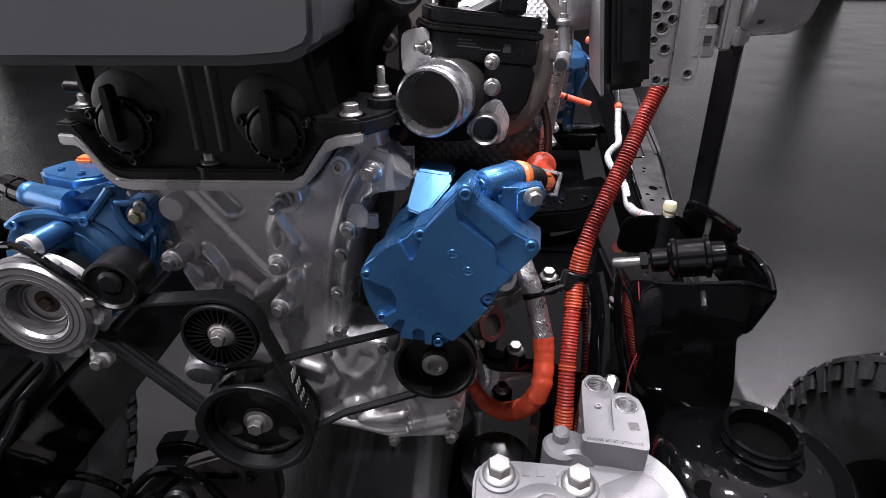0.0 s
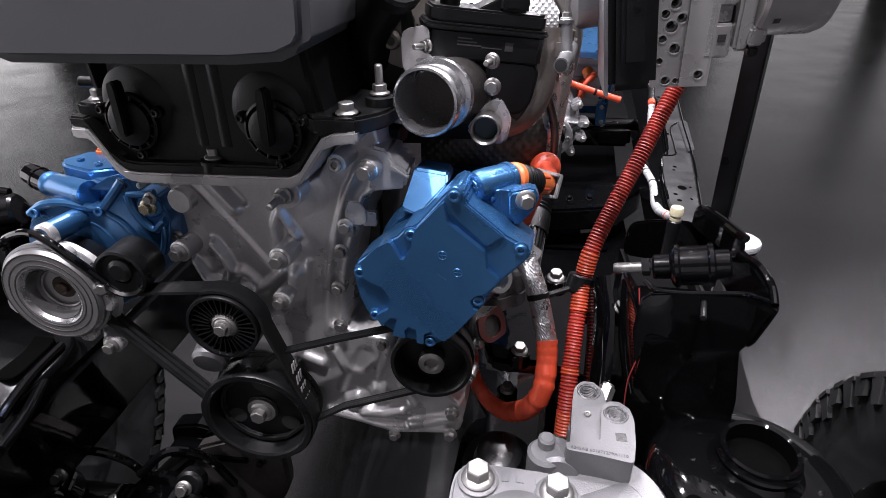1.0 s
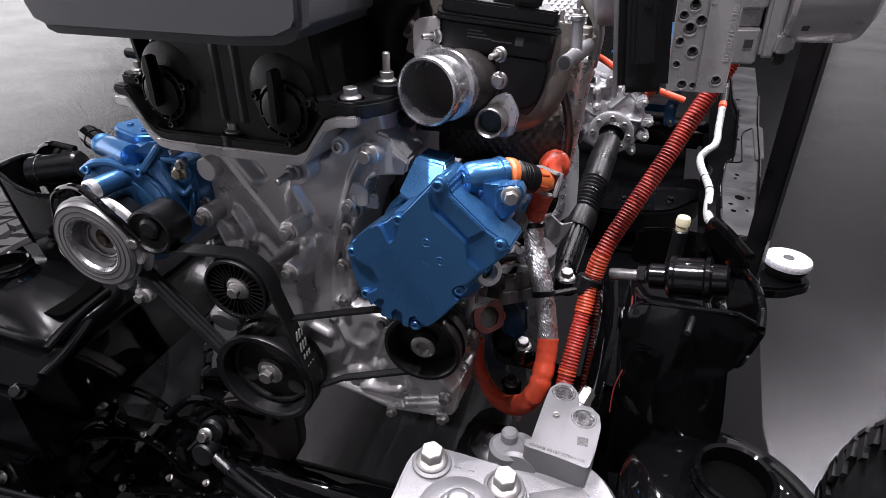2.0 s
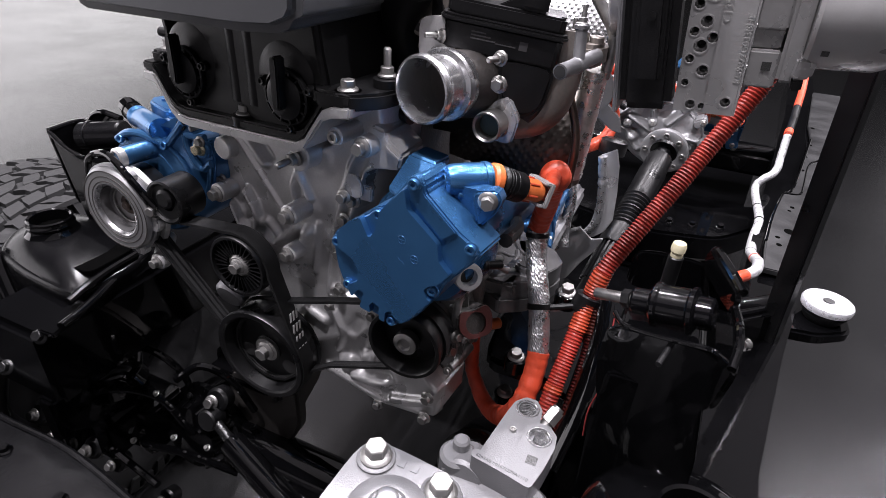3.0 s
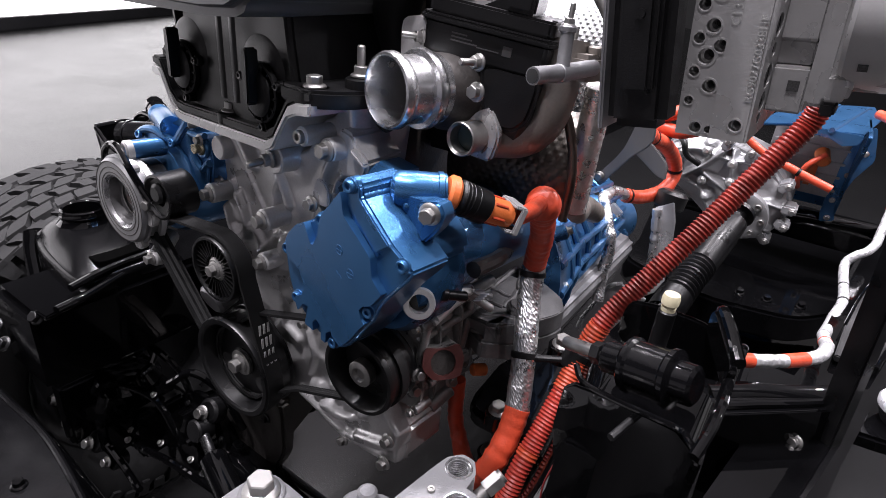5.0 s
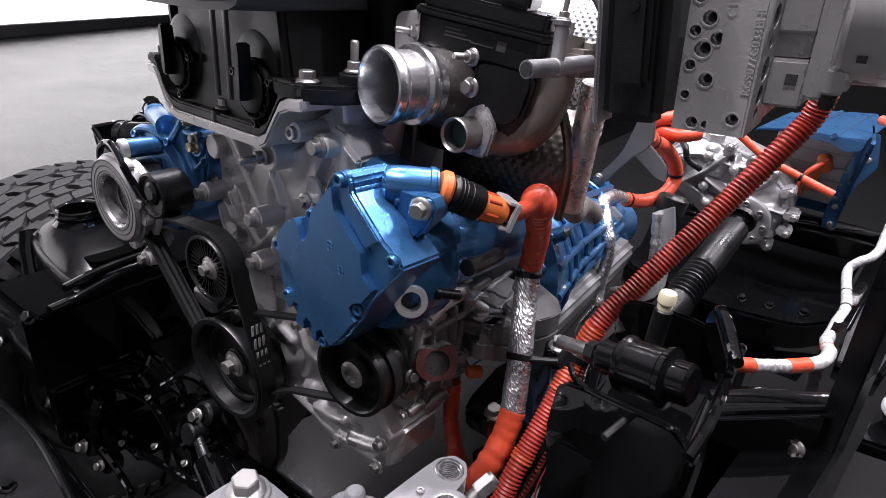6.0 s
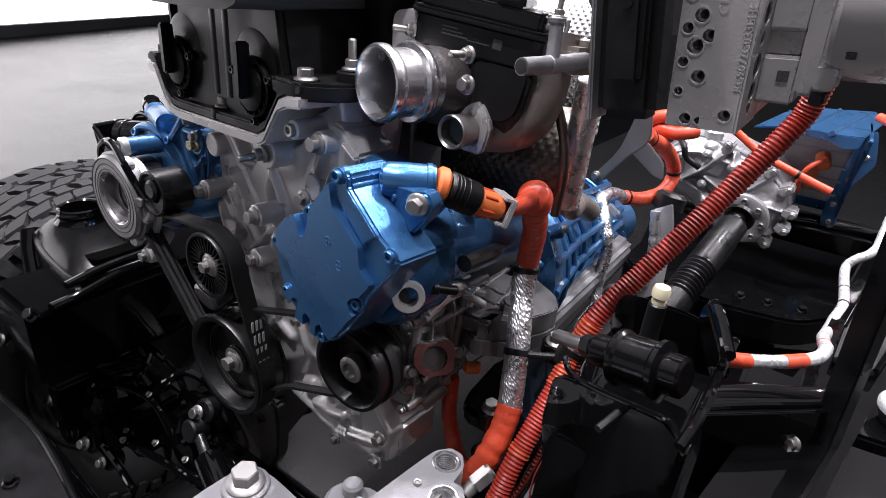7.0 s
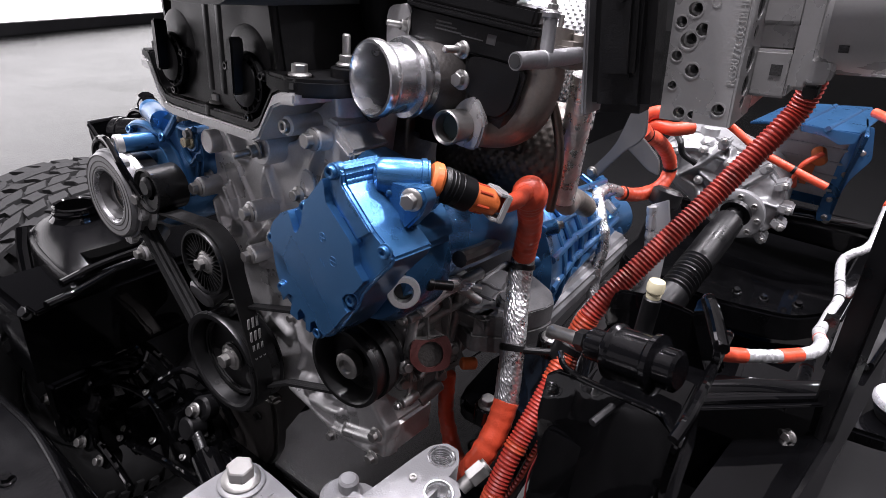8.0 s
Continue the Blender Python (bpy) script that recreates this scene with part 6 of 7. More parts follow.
def spring_seat(x, y, z, r, group, flare=0.0):
    t = thing("spring_seat", (x, y, z - 0.12), "gloss black pressed steel coil spring seat with raised round collar", "spring seat", group)
    part("collar", lathe([(r - 0.004, -0.05), (r - 0.003, -0.002), (r, 0), (r + 0.002, -0.002), (r + 0.002, -0.008), (r + 0.004, -0.011), (r + 0.003, -0.016), (r + 0.005, -0.02), (r + 0.01, -0.026)], (x, y, z), (0, 0, 1), 44, False), GLOSS, t)
    if flare:
        part("dish", lathe([(r + 0.01, -0.025), (r + 0.03, -0.029), (r + flare - 0.008, -0.036), (r + flare, -0.044), (r + flare + 0.003, -0.06), (r + flare + 0.003, -0.09), (r + flare - 0.01, -0.11)], (x, y, z), (0, 0, 1), 44), GLOSS, t)
    # black disc closes the collar and stands for its dark inside
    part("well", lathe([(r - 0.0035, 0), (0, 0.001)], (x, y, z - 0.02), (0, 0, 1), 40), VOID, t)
    for k in range(9 if flare else 0):     # small forming nubs
        a = radians(40 * k + 15)
        part("nub", lathe([(0.0042, 0), (0.0034, 0.0016), (0.0014, 0.0024), (0, 0.0025)], (x + (r + 0.021) * math.cos(a), y + (r + 0.021) * math.sin(a), z - 0.029), (0, 0, 1), 12), GLOSS, t)
    return t


seat = spring_seat(0.288, 0.394, 0.868, 0.0325, "spring seats", 0.058)
part("body", box(0.19, 0.33, 0.2, 0.45, 0.62, 0.81, 0.02), GLOSS, seat)
# black discs on the surface stand for shaded holes
part("hole", lathe([(0.0085, 0), (0.011, 0.001), (0.011, 0.002), (0.0, 0.0005)], (0.225, 0.349, 0.834), (0.1, -0.3, 1), 18), VOID, seat)
part("hole", lathe([(0.009, 0), (0.012, 0.001), (0.0, 0.0005)], (0.284, 0.335, 0.834), (0.1, -0.1, 1), 18), VOID, seat)
lseat = spring_seat(-0.692, 0.518, 0.837, 0.031, "spring seats")
def pressed(outline, cx, cy, r, z_in, z_out, depth, n=72, rings=14):
    """A pressed sheet that falls in a soft curve from a round neck to an uneven outline and turns down there."""
    bm = bmesh.new()
    way = resample([Vector((x, y, 0)) for x, y in rounded(outline, 5, 0.3)] + [Vector((*outline[0], 0))], 0.002)
    rows = []
    for k in range(n):
        a = 2 * math.pi * k / n
        d = Vector((math.cos(a), math.sin(a), 0))
        edge = max(way, key=lambda p: (p - Vector((cx, cy, 0))).normalized().dot(d))
        inner, col = Vector((cx, cy, 0)) + d * r, []
        for i in range(rings + 1):
            f = i / rings
            p = inner.lerp(edge, f)
            col.append((p.x, p.y, z_in + (z_out - z_in) * (0.55 * f + 0.45 * f ** 3)))
        for f in (0.15, 0.5, 0.85, 1.0):
            p = edge + d * 0.008 * math.sin(f * math.pi / 2)
            col.append((p.x, p.y, z_out - 0.012 * f ** 2))
        col.append((p.x, p.y, z_out - depth))
        rows.append([bm.verts.new(c) for c in col])
    for a, b in zip(rows, rows[1:] + rows[:1]):
        for i in range(len(a) - 1):
            bm.faces.new((a[i], a[i + 1], b[i + 1], b[i]))
    bmesh.ops.recalc_face_normals(bm, faces=bm.faces)
    return bm


part("shell", pressed([(-0.545, 0.436), (-0.593, 0.438), (-0.673, 0.448), (-0.748, 0.464), (-0.778, 0.494), (-0.796, 0.533), (-0.79, 0.6), (-0.66, 0.62), (-0.56, 0.58), (-0.541, 0.525)], -0.692, 0.518, 0.038, 0.813, 0.785, 0.06), PRESSED, lseat)
# dark plate on the shell stands for its shaded opening
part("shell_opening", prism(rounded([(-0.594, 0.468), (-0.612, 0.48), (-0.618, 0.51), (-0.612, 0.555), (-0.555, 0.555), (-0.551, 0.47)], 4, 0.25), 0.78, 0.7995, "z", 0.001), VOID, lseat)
part("shell_seam", sweep(spline([(-0.53, 0.418, 0.787), (-0.54, 0.46, 0.79), (-0.548, 0.5, 0.79), (-0.552, 0.55, 0.79)], 6), 0.0065, 10), GLOSS, lseat)
part("side_skirt", sweep(spline([(-0.757, 0.457, 0.79), (-0.74, 0.445, 0.76), (-0.7, 0.43, 0.71), (-0.66, 0.42, 0.68)], 6), 0.011, 10, 0.5), GLOSS, lseat)

lrail = thing("frame_rail", (-0.55, 0.9, 0.6), "black painted steel ladder frame rail", "frame rail", "frame rails")
part("side_member", box(-0.66, -0.525, 0.36, 3.2, 0.63, 0.765, 0.01), GLOSS, lrail)
part("edge_flange", sweep(spline([(-0.505, 0.386, 0.775), (-0.515, 0.43, 0.775), (-0.535, 0.48, 0.775), (-0.554, 0.529, 0.775)], 6), 0.007, 12), GLOSS, lrail)
part("flange_plate", prism([(-0.5, 0.37), (-0.53, 0.368), (-0.575, 0.54), (-0.55, 0.54)], 0.766, 0.774, "z", 0.002), GLOSS, lrail)
for p in ((-0.53, 0.37, 0.76), (-0.6, 0.34, 0.73), (-0.57, 0.335, 0.715)):
    bolt(lrail, p, (0.2, -0.7, 0.6), 0.011, "hex", SATIN)
ltower = thing("shock_tower", (-0.7, 0.62, 0.78), "gloss black bracket tower with rubber bushing behind the blue motor", "bracket")
part("plate", prism(rounded([(-0.727, 0.956), (-0.7, 0.96), (-0.685, 0.974), (-0.662, 0.982), (-0.62, 0.98), (-0.59, 0.955), (-0.6, 0.8), (-0.68, 0.8), (-0.7, 0.9)], 3, 0.15), 0.628, 0.634, "y", 0.0015), GLOSS, ltower)
part("side_sheet", prism(rounded([(0.575, 0.955), (0.634, 0.958), (0.634, 0.82), (0.59, 0.82)], 3, 0.1), -0.728, -0.722, "x", 0.0015), GLOSS, ltower)
part("rolled_edge", sweep(spline([(-0.725, 0.578, 0.956), (-0.725, 0.62, 0.958), (-0.7, 0.63, 0.963), (-0.682, 0.631, 0.977), (-0.66, 0.631, 0.984), (-0.62, 0.631, 0.981)], 6), 0.005, 10), GLOSS, ltower)
part("front_lip", sweep(spline([(-0.725, 0.578, 0.954), (-0.69, 0.575, 0.935), (-0.65, 0.575, 0.925), (-0.6, 0.58, 0.93)], 6), 0.004, 10), GLOSS, ltower)
part("front_sheet", prism(rounded([(-0.722, 0.95), (-0.69, 0.933), (-0.65, 0.923), (-0.6, 0.928), (-0.6, 0.8), (-0.69, 0.8)], 3, 0.1), 0.577, 0.582, "y", 0.001), GLOSS, ltower)
part("bushing", join(rod((-0.675, 0.598, 0.95), (-0.6, 0.618, 0.962), 0.0225, 28, 0.003), rod((-0.66, 0.602, 0.9525), (-0.655, 0.6033, 0.9533), 0.0245, 28, 0.001)), BUSH, ltower)

# flat front crossmember and the dark axle parts below
cross = thing("front_crossmember", (-0.55, 0.2, 0.5), "gloss black front crossmember with a flat top", "crossmember")
part("beam", prism([(-1.0, 0.29), (-0.75, 0.322), (-0.6, 0.327), (-0.5, 0.33), (-0.42, 0.323), (-0.3, 0.305), (-0.25, 0.28), (-0.25, 0.12), (-1.0, 0.12)], 0.5, 0.6, "z", 0.006), CROSS_PAINT, cross)
part("raised_edge", sweep(spline([(-1.0, 0.288, 0.6), (-0.75, 0.32, 0.6), (-0.6, 0.325, 0.6), (-0.5, 0.328, 0.6), (-0.42, 0.321, 0.6), (-0.3, 0.303, 0.6)], 6), 0.005, 10), CROSS_PAINT, cross)
part("seam", prism(rounded([(-0.75, 0.24), (-0.62, 0.255), (-0.5, 0.25), (-0.4, 0.22), (-0.4, 0.13), (-0.75, 0.13)], 3), 0.6, 0.606, "z", 0.002), CROSS_PAINT, cross)
for x, y in ((-0.6, 0.285), (-0.56, 0.288), (-0.42, 0.27)):
    bolt(cross, (x, y, 0.6), (0, 0, 1), 0.01, "hex", GLOSS)
axle = thing("front_axle", (-0.3, 0.55, 0.3), "black painted front axle with link brackets and bolts", "axle")
part("tube", rod((-0.95, 0.56, 0.42), (0.55, 0.56, 0.42), 0.042, 28), GLOSS, axle)
part("differential", lathe([(0.03, -0.07), (0.06, -0.062), (0.07, -0.03), (0.088, -0.026), (0.088, -0.016), (0.078, -0.012), (0.08, 0.04), (0.06, 0.1)], (-0.47, 0.57, 0.43), (0.1, 1, -0.2), 32), GLOSS, axle)
for k in range(6):
    part("cast_rib", rod((-0.47 + 0.07 * math.cos(k * 1.05), 0.56, 0.43 + 0.07 * math.sin(k * 1.05)), (-0.47 + 0.05 * math.cos(k * 1.05), 0.505, 0.43 + 0.05 * math.sin(k * 1.05)), 0.008, 10), GLOSS, axle)
for k in range(10):
    bolt(axle, (-0.47 + 0.081 * math.cos(k * 0.628), 0.545, 0.43 + 0.081 * math.sin(k * 0.628)), (0, -1, 0.15), 0.006, "hex", SATIN)
for dims in ((-0.56, -0.53, 0.47, 0.56, 0.4, 0.5), (-0.74, -0.7, 0.42, 0.58, 0.36, 0.5), (-0.64, -0.6, 0.44, 0.56, 0.38, 0.46), (-0.47, -0.33, 0.57, 0.62, 0.55, 0.57)):
    part("link_bracket", box(*dims, 0.006), GLOSS, axle)
part("spring_pad", lathe([(0.06, 0), (0.065, 0.01), (0.05, 0.03), (0.03, 0.035)], (-0.69, 0.53, 0.46), (0, 0, 1), 32), GLOSS, axle)
for k in range(4):
    part("coil_turn", sweep([Vector((-0.69 + 0.055 * math.cos(a / 12 * 6.283), 0.53 + 0.055 * math.sin(a / 12 * 6.283), 0.5 + 0.05 * (k + a / 12))) for a in range(13)], 0.0075, 10), GLOSS, axle)
for p, r in (((-0.846, 0.451, 0.374), 0.013), ((-0.683, 0.44, 0.367), 0.013), ((-0.8, 0.45, 0.34), 0.012), ((-0.423, 0.528, 0.539), 0.013), ((-0.62, 0.44, 0.36), 0.011), ((-0.5, 0.44, 0.33), 0.01)):
    part("bracket_ear", lathe([(r * 1.7, 0), (r * 1.7, 0.02), (r * 1.3, 0.024)], Vector(p) + Vector((0, 0.028, -0.012)), (0.1, -1, 0.5), 20), SATIN, axle)
    bolt(axle, p, (0.1, -1, 0.5), r)
part("block_nut", box(-0.64, -0.6, 0.47, 0.5, 0.415, 0.435, 0.003, pose(0, 0, 0, 10, 20, 25)), STEEL, axle)
link = thing("track_bar", (-0.4, 0.42, 0.35), "black steering drag link rod with clamps", "link rod")
part("rod", rod((-0.8, 0.4, 0.33), (-0.1, 0.36, 0.36), 0.018, 20), GLOSS, link)
part("clamp", join(rod((-0.45, 0.38, 0.345), (-0.42, 0.378, 0.346), 0.024, 18, 0.002), rod((-0.36, 0.375, 0.35), (-0.33, 0.373, 0.351), 0.024, 18, 0.002)), SATIN, link)
damper = thing("steering_damper", (-0.3, 0.46, 0.42), "gloss black steering damper tube", "damper")
part("tube", rod((-0.36, 0.5, 0.5), (-0.02, 0.4, 0.46), 0.022, 24, 0.003), GLOSS, damper)
part("shaft", rod((-0.42, 0.52, 0.51), (-0.36, 0.5, 0.5), 0.009, 14), SATIN, damper)
part("eye", rod((-0.42, 0.505, 0.515), (-0.42, 0.535, 0.505), 0.02, 18, 0.003), SATIN, damper)
for bx, by, bz in ((-0.42, 0.6, 0.58),):
    br = thing("axle_bracket", (bx, by, bz - 0.08), "black pressed bracket with round hole below the pulley", "bracket")
    part("plate", prism(rounded([(bx - 0.06, bz - 0.06), (bx - 0.055, bz + 0.01), (bx, bz + 0.02), (bx + 0.05, bz - 0.005), (bx + 0.055, bz - 0.07)], 3), by, by + 0.03, "y", 0.004), GLOSS, br)
    part("hole", lathe([(0.008, 0), (0.012, 0.001), (0, 0.001)], (bx - 0.005, by - 0.001, bz - 0.02), (0, -1, 0), 16), STEEL, br)
part("under_brace", sweep([Vector((-0.33, 0.68, 0.74)), Vector((-0.38, 0.72, 0.45))], 0.022, 8), GLOSS, axle)
part("oil_pan", prism(rounded([(-0.3, 0.76), (-0.06, 0.755), (-0.08, 0.66), (-0.26, 0.66)], 3), 0.6, 0.98, "y", 0.01), SATIN, engine)
emount = thing("engine_mount", (0.06, 0.62, 0.56), "black rubber engine mount on a frame bracket", "engine mount")
part("puck", lathe([(0.045, 0), (0.05, 0.01), (0.05, 0.03), (0.035, 0.04), (0.03, 0.06), (0.02, 0.065)], (0.055, 0.54, 0.62), (0, -0.2, 1), 32), SATIN, emount)
part("bracket", prism(rounded([(0.03, 0.6), (0.11, 0.6), (0.16, 0.57), (0.24, 0.57), (0.26, 0.72), (0.15, 0.8), (0.02, 0.74)], 3), 0.75, 0.775, "z", 0.006), GLOSS, emount)
part("lower_web", prism(rounded([(-0.02, 0.5), (0.18, 0.44), (0.26, 0.6), (0.2, 0.74), (0.0, 0.7)], 3), 0.54, 0.57, "z", 0.006), GLOSS, emount)
part("leg", box(0.12, 0.24, 0.6, 0.7, 0.56, 0.752, 0.01), GLOSS, emount)
for p in ((0.075, 0.604, 0.79), (0.118, 0.65, 0.88), (0.165, 0.633, 0.85), (0.063, 0.625, 0.7)):
    part("pad", lathe([(0.015, -0.02), (0.015, -0.001), (0.013, 0)], p, (0, 0, 1), 18), GLOSS, emount)
    bolt(emount, p, (0, -0.15, 1), 0.0115)


# ---- wheels ----
def tyre(x, y, z, r, w):
    t = thing("wheel", (x, y, z - r), "black off-road tyre with chunky block tread", "tyre", "tyres")
    h = w / 2
    part("carcass", lathe([(r * 0.58, -h * 0.8), (r * 0.72, -h), (r * 0.86, -h * 1.02), (r * 0.95, -h * 0.95), (r * 0.972, -h * 0.75), (r * 0.978, 0), (r * 0.972, h * 0.75), (r * 0.95, h * 0.95), (r * 0.86, h * 1.02), (r * 0.72, h), (r * 0.58, h * 0.8)], (x, y, z), (1, 0, 0), 72, False), TYRE, t)
    part("rim", lathe([(0.0, -0.02), (r * 0.3, -0.03), (r * 0.52, 0.0), (r * 0.58, -h * 0.8), (r * 0.59, -h * 0.85), (r * 0.59, h * 0.85), (r * 0.57, h * 0.8), (r * 0.5, 0.03), (0, 0.03)], (x, y, z), (1, 0, 0), 40, False), SATIN, t)
    bm = bmesh.new()
    rnd = random.Random(5)
    for row in range(7):
        count = 62 if row in (0, 6) else 58
        for k in range(count):
            a = (k + 0.5 * (row % 2) + rnd.uniform(-0.12, 0.12)) / count * 2 * math.pi
            u = (row - 3) / 3 * h * 0.86 + rnd.uniform(-0.02, 0.02) * h
            du = h * (0.15 if row in (0, 6) else 0.128)
            da = 2 * math.pi / count * rnd.uniform(0.36, 0.45)
            skew = (1 if row % 2 else -1) * rnd.uniform(0.008, 0.034)
            corners = ((-1, -1), (0.1, -1.15 if row % 2 else -0.7), (1, -1), (1, 1), (-0.1, 1.15 if row % 2 else 0.7), (-1, 1))
            jit = [(rnd.uniform(-0.12, 0.12), rnd.uniform(-0.1, 0.1)) for _ in corners]
            vs = []
            for rr, g in ((r * 0.965, 1.07), (r * (0.986 if row in (0, 6) else 1.0), 0.94)):
                for (su, sa), (ju, ja) in zip(corners, jit):
                    ang = a + (sa + ja) * da * g + skew * su
                    vs.append(bm.verts.new((x + u + (su + ju) * du * g, y + rr * math.cos(ang), z + rr * math.sin(ang))))
            m6 = len(corners)
            bm.faces.new(vs[m6:])
            for i in range(m6):
                j = (i + 1) % m6
                bm.faces.new((vs[i], vs[j], vs[m6 + j], vs[m6 + i]))
    for side in (-1, 1):      # shoulder lugs run down the sidewall
        for k in range(62):
            a, wide, deep = (k + 0.5 * (side > 0)) / 62 * 2 * math.pi, 0.034 + 0.006 * (k % 2), 0.86 + 0.035 * (k % 2)
            vs = []
            for out in (0.0, 0.009):
                for rr, s_ in ((0.978, 1), (deep, 0.7), (deep, -0.7), (0.978, -1)):
                    ang = a + s_ * wide
                    vs.append(bm.verts.new((x + side * (h * (0.93 if rr > 0.95 else 1.015) + out), y + r * rr * math.cos(ang), z + r * rr * math.sin(ang))))
            bm.faces.new(vs[4:])
            for i in range(4):
                j = (i + 1) % 4
                bm.faces.new((vs[i], vs[j], vs[4 + j], vs[4 + i]))
    tr = part("tread", bm, TYRE, t)
    tagged(tr, kind="stuff")
    return t


tyre(-0.94, 0.64, 0.4, 0.4, 0.27)
tyre(0.77, 0.47, 0.4, 0.4, 0.27)

# ---- gearbox, transfer case and the rear of the chassis ----
gear = thing("gearbox", (0.0, 0.95, 0.78), "metallic blue gearbox housing with cast ribs", "gearbox")
part("bell_flange", lathe([(0.13, 0), (0.135, 0.004), (0.135, 0.02), (0.12, 0.024)], (-0.07, 0.74, 0.9), (0, 1, 0), 40), CAST_DARK, gear)
part("bell", lathe([(0.13, 0), (0.12, 0.06), (0.1, 0.14), (0.08, 0.28), (0.066, 0.4), (0.058, 0.6), (0.04, 0.61)], (-0.03, 0.765, 0.9), (0.02, 1, -0.17), 40), BLUE, gear)
for a in range(-60, 80, 20):
    s, c = math.sin(radians(a)), math.cos(radians(a))
    part("rib", sweep([Vector((-0.03 + 0.128 * c, 0.775, 0.9 + 0.128 * s)), Vector((-0.027 + 0.103 * c, 0.9, 0.893 + 0.103 * s)), Vector((-0.02 + 0.08 * c, 1.15, 0.882 + 0.08 * s))], 0.006, 8), BLUE, gear)
for y, r in ((0.83, 0.118), (0.88, 0.107), (0.94, 0.099), (1.0, 0.092), (1.08, 0.085)):
    part("rib", sweep([Vector((-0.027 + r * math.cos(radians(a)), y, 0.89 + r * math.sin(radians(a)))) for a in range(-70, 85, 12)], 0.005, 8), BLUE, gear)
for p, q in (((0.05, 0.76, 0.93), (0.085, 0.79, 0.94)), ((0.05, 0.76, 0.89), (0.09, 0.8, 0.9)), ((0.05, 0.78, 0.97), (0.08, 0.8, 0.985))):
    part("boss", rod(p, q, 0.011, 16, 0.002), BLUE, gear)
    bolt(gear, q, Vector(q) - Vector(p), 0.008)
part("sump", prism(rounded([(-0.1, 0.84), (0.09, 0.84), (0.07, 0.76), (-0.08, 0.76)], 3), 0.8, 1.2, "y", 0.008), CAST_DARK, gear)

case = thing("transfer_case", (0.15, 1.42, 0.76), "cast aluminium transfer case with bolted output flange", "transfer case")
CASE = rounded([(0.035, 0.975), (0.065, 1.0), (0.1, 1.002), (0.145, 0.992), (0.2, 0.976), (0.235, 0.965), (0.262, 0.94), (0.278, 0.9), (0.28, 0.87), (0.265, 0.845), (0.245, 0.82), (0.2, 0.812), (0.15, 0.835), (0.11, 0.865), (0.06, 0.895), (0.035, 0.93)], 3, 0.25)
part("housing", prism(CASE, 1.33, 1.5, "y", 0.008, 3), CAST_PALE, case)
place("front_cover", (relief(CASE, [([(0.21, 0.885)], 0.055, 0.022), ([(0.1, 0.955)], 0.04, 0.02), ([(0.086, 0.92), (0.115, 0.945), (0.15, 0.99)], 0.006, 0.036), ([(0.05, 0.965), (0.1, 0.975), (0.16, 0.965), (0.2, 0.97)], 0.005, 0.03),
                                           ([(0.2, 0.925), (0.235, 0.962)], 0.006, 0.034), ([(0.22, 0.896), (0.245, 0.903), (0.272, 0.9)], 0.006, 0.034), ([(0.23, 0.86), (0.26, 0.848)], 0.006, 0.034), ([(0.17, 0.93), (0.16, 0.985)], 0.005, 0.03),
                                           ([(0.06, 0.92), (0.12, 0.9), (0.15, 0.86)], 0.007, 0.028), ([(0.12, 0.93), (0.17, 0.905)], 0.006, 0.03), ([(0.065, 0.985), (0.07, 0.93)], 0.005, 0.026), ([(0.135, 0.885)], 0.012, 0.034), ([(0.115, 0.99)], 0.01, 0.03)],
                                    1.335, 0.03, 0.0022, 0.014, 0.0015, 4.0)), CAST_PALE, case)
for x, z, a in ((0.229, 0.966, 45), (0.262, 0.94, 30), (0.28, 0.9, 0), (0.277, 0.868, -20), (0.256, 0.836, -45), (0.19, 0.982, 80), (0.146, 0.994, 80), (0.04, 0.955, 160)):
    lug = prism(rounded([(-0.012, -0.009), (0.013, -0.009), (0.013, 0.009), (-0.012, 0.009)], 3), 0, 0.045, "y", 0.003)
    lug.transform(Matrix.Translation((x, 1.3, z)) @ Matrix.Rotation(radians(-a), 4, "Y"))
    part("lug", lug, CAST_PALE, case)
    bolt(case, (x + 0.006 * math.cos(radians(a)), 1.3, z + 0.006 * math.sin(radians(a))), (0, -1, 0), 0.0065)
for p in ((0.07, 1.305, 0.96), (0.115, 1.3, 0.975), (0.165, 1.3, 0.96), (0.12, 1.305, 0.915), (0.17, 1.3, 0.925)):
    part("boss", rod(Vector(p) + Vector((0, 0.03, 0)), p, 0.009, 14, 0.002), CAST_PALE, case)
    bolt(case, p, (0, -1, 0.2), 0.0065)
part("top_cap", rod((0.11, 1.35, 0.985), (0.11, 1.35, 1.015), 0.018, 20, 0.004), CAST_PALE, case)
part("breather", sweep(spline([(0.06, 1.3, 0.995), (0.075, 1.28, 0.985), (0.085, 1.28, 0.965), (0.11, 1.29, 0.95)], 6), 0.006, 10), PLASTIC, case)
FLC = Vector((0.2085, 1.285, 0.878))
fd = Vector((-0.144, -0.976, -0.161))
part("output_flange", lathe([(0.03, -0.03), (0.045, -0.01), (0.048, 0), (0.048, 0.008), (0.044, 0.01), (0.03, 0.01)], FLC, fd, 36), CAST_PALE, case)
mm = frame_along(FLC, fd)
for k in range(8):
    p = mm @ Vector((0.038 * math.cos(k * 0.785), 0.038 * math.sin(k * 0.785), 0.01))
    bolt(case, p, fd, 0.006, "socket")
case.matrix_basis = grow(1.35) @ case.matrix_basis
FLC = Vector((0.181, 1.62, 0.775))
fd = Vector((-0.15, -0.9, -0.41)).normalized()
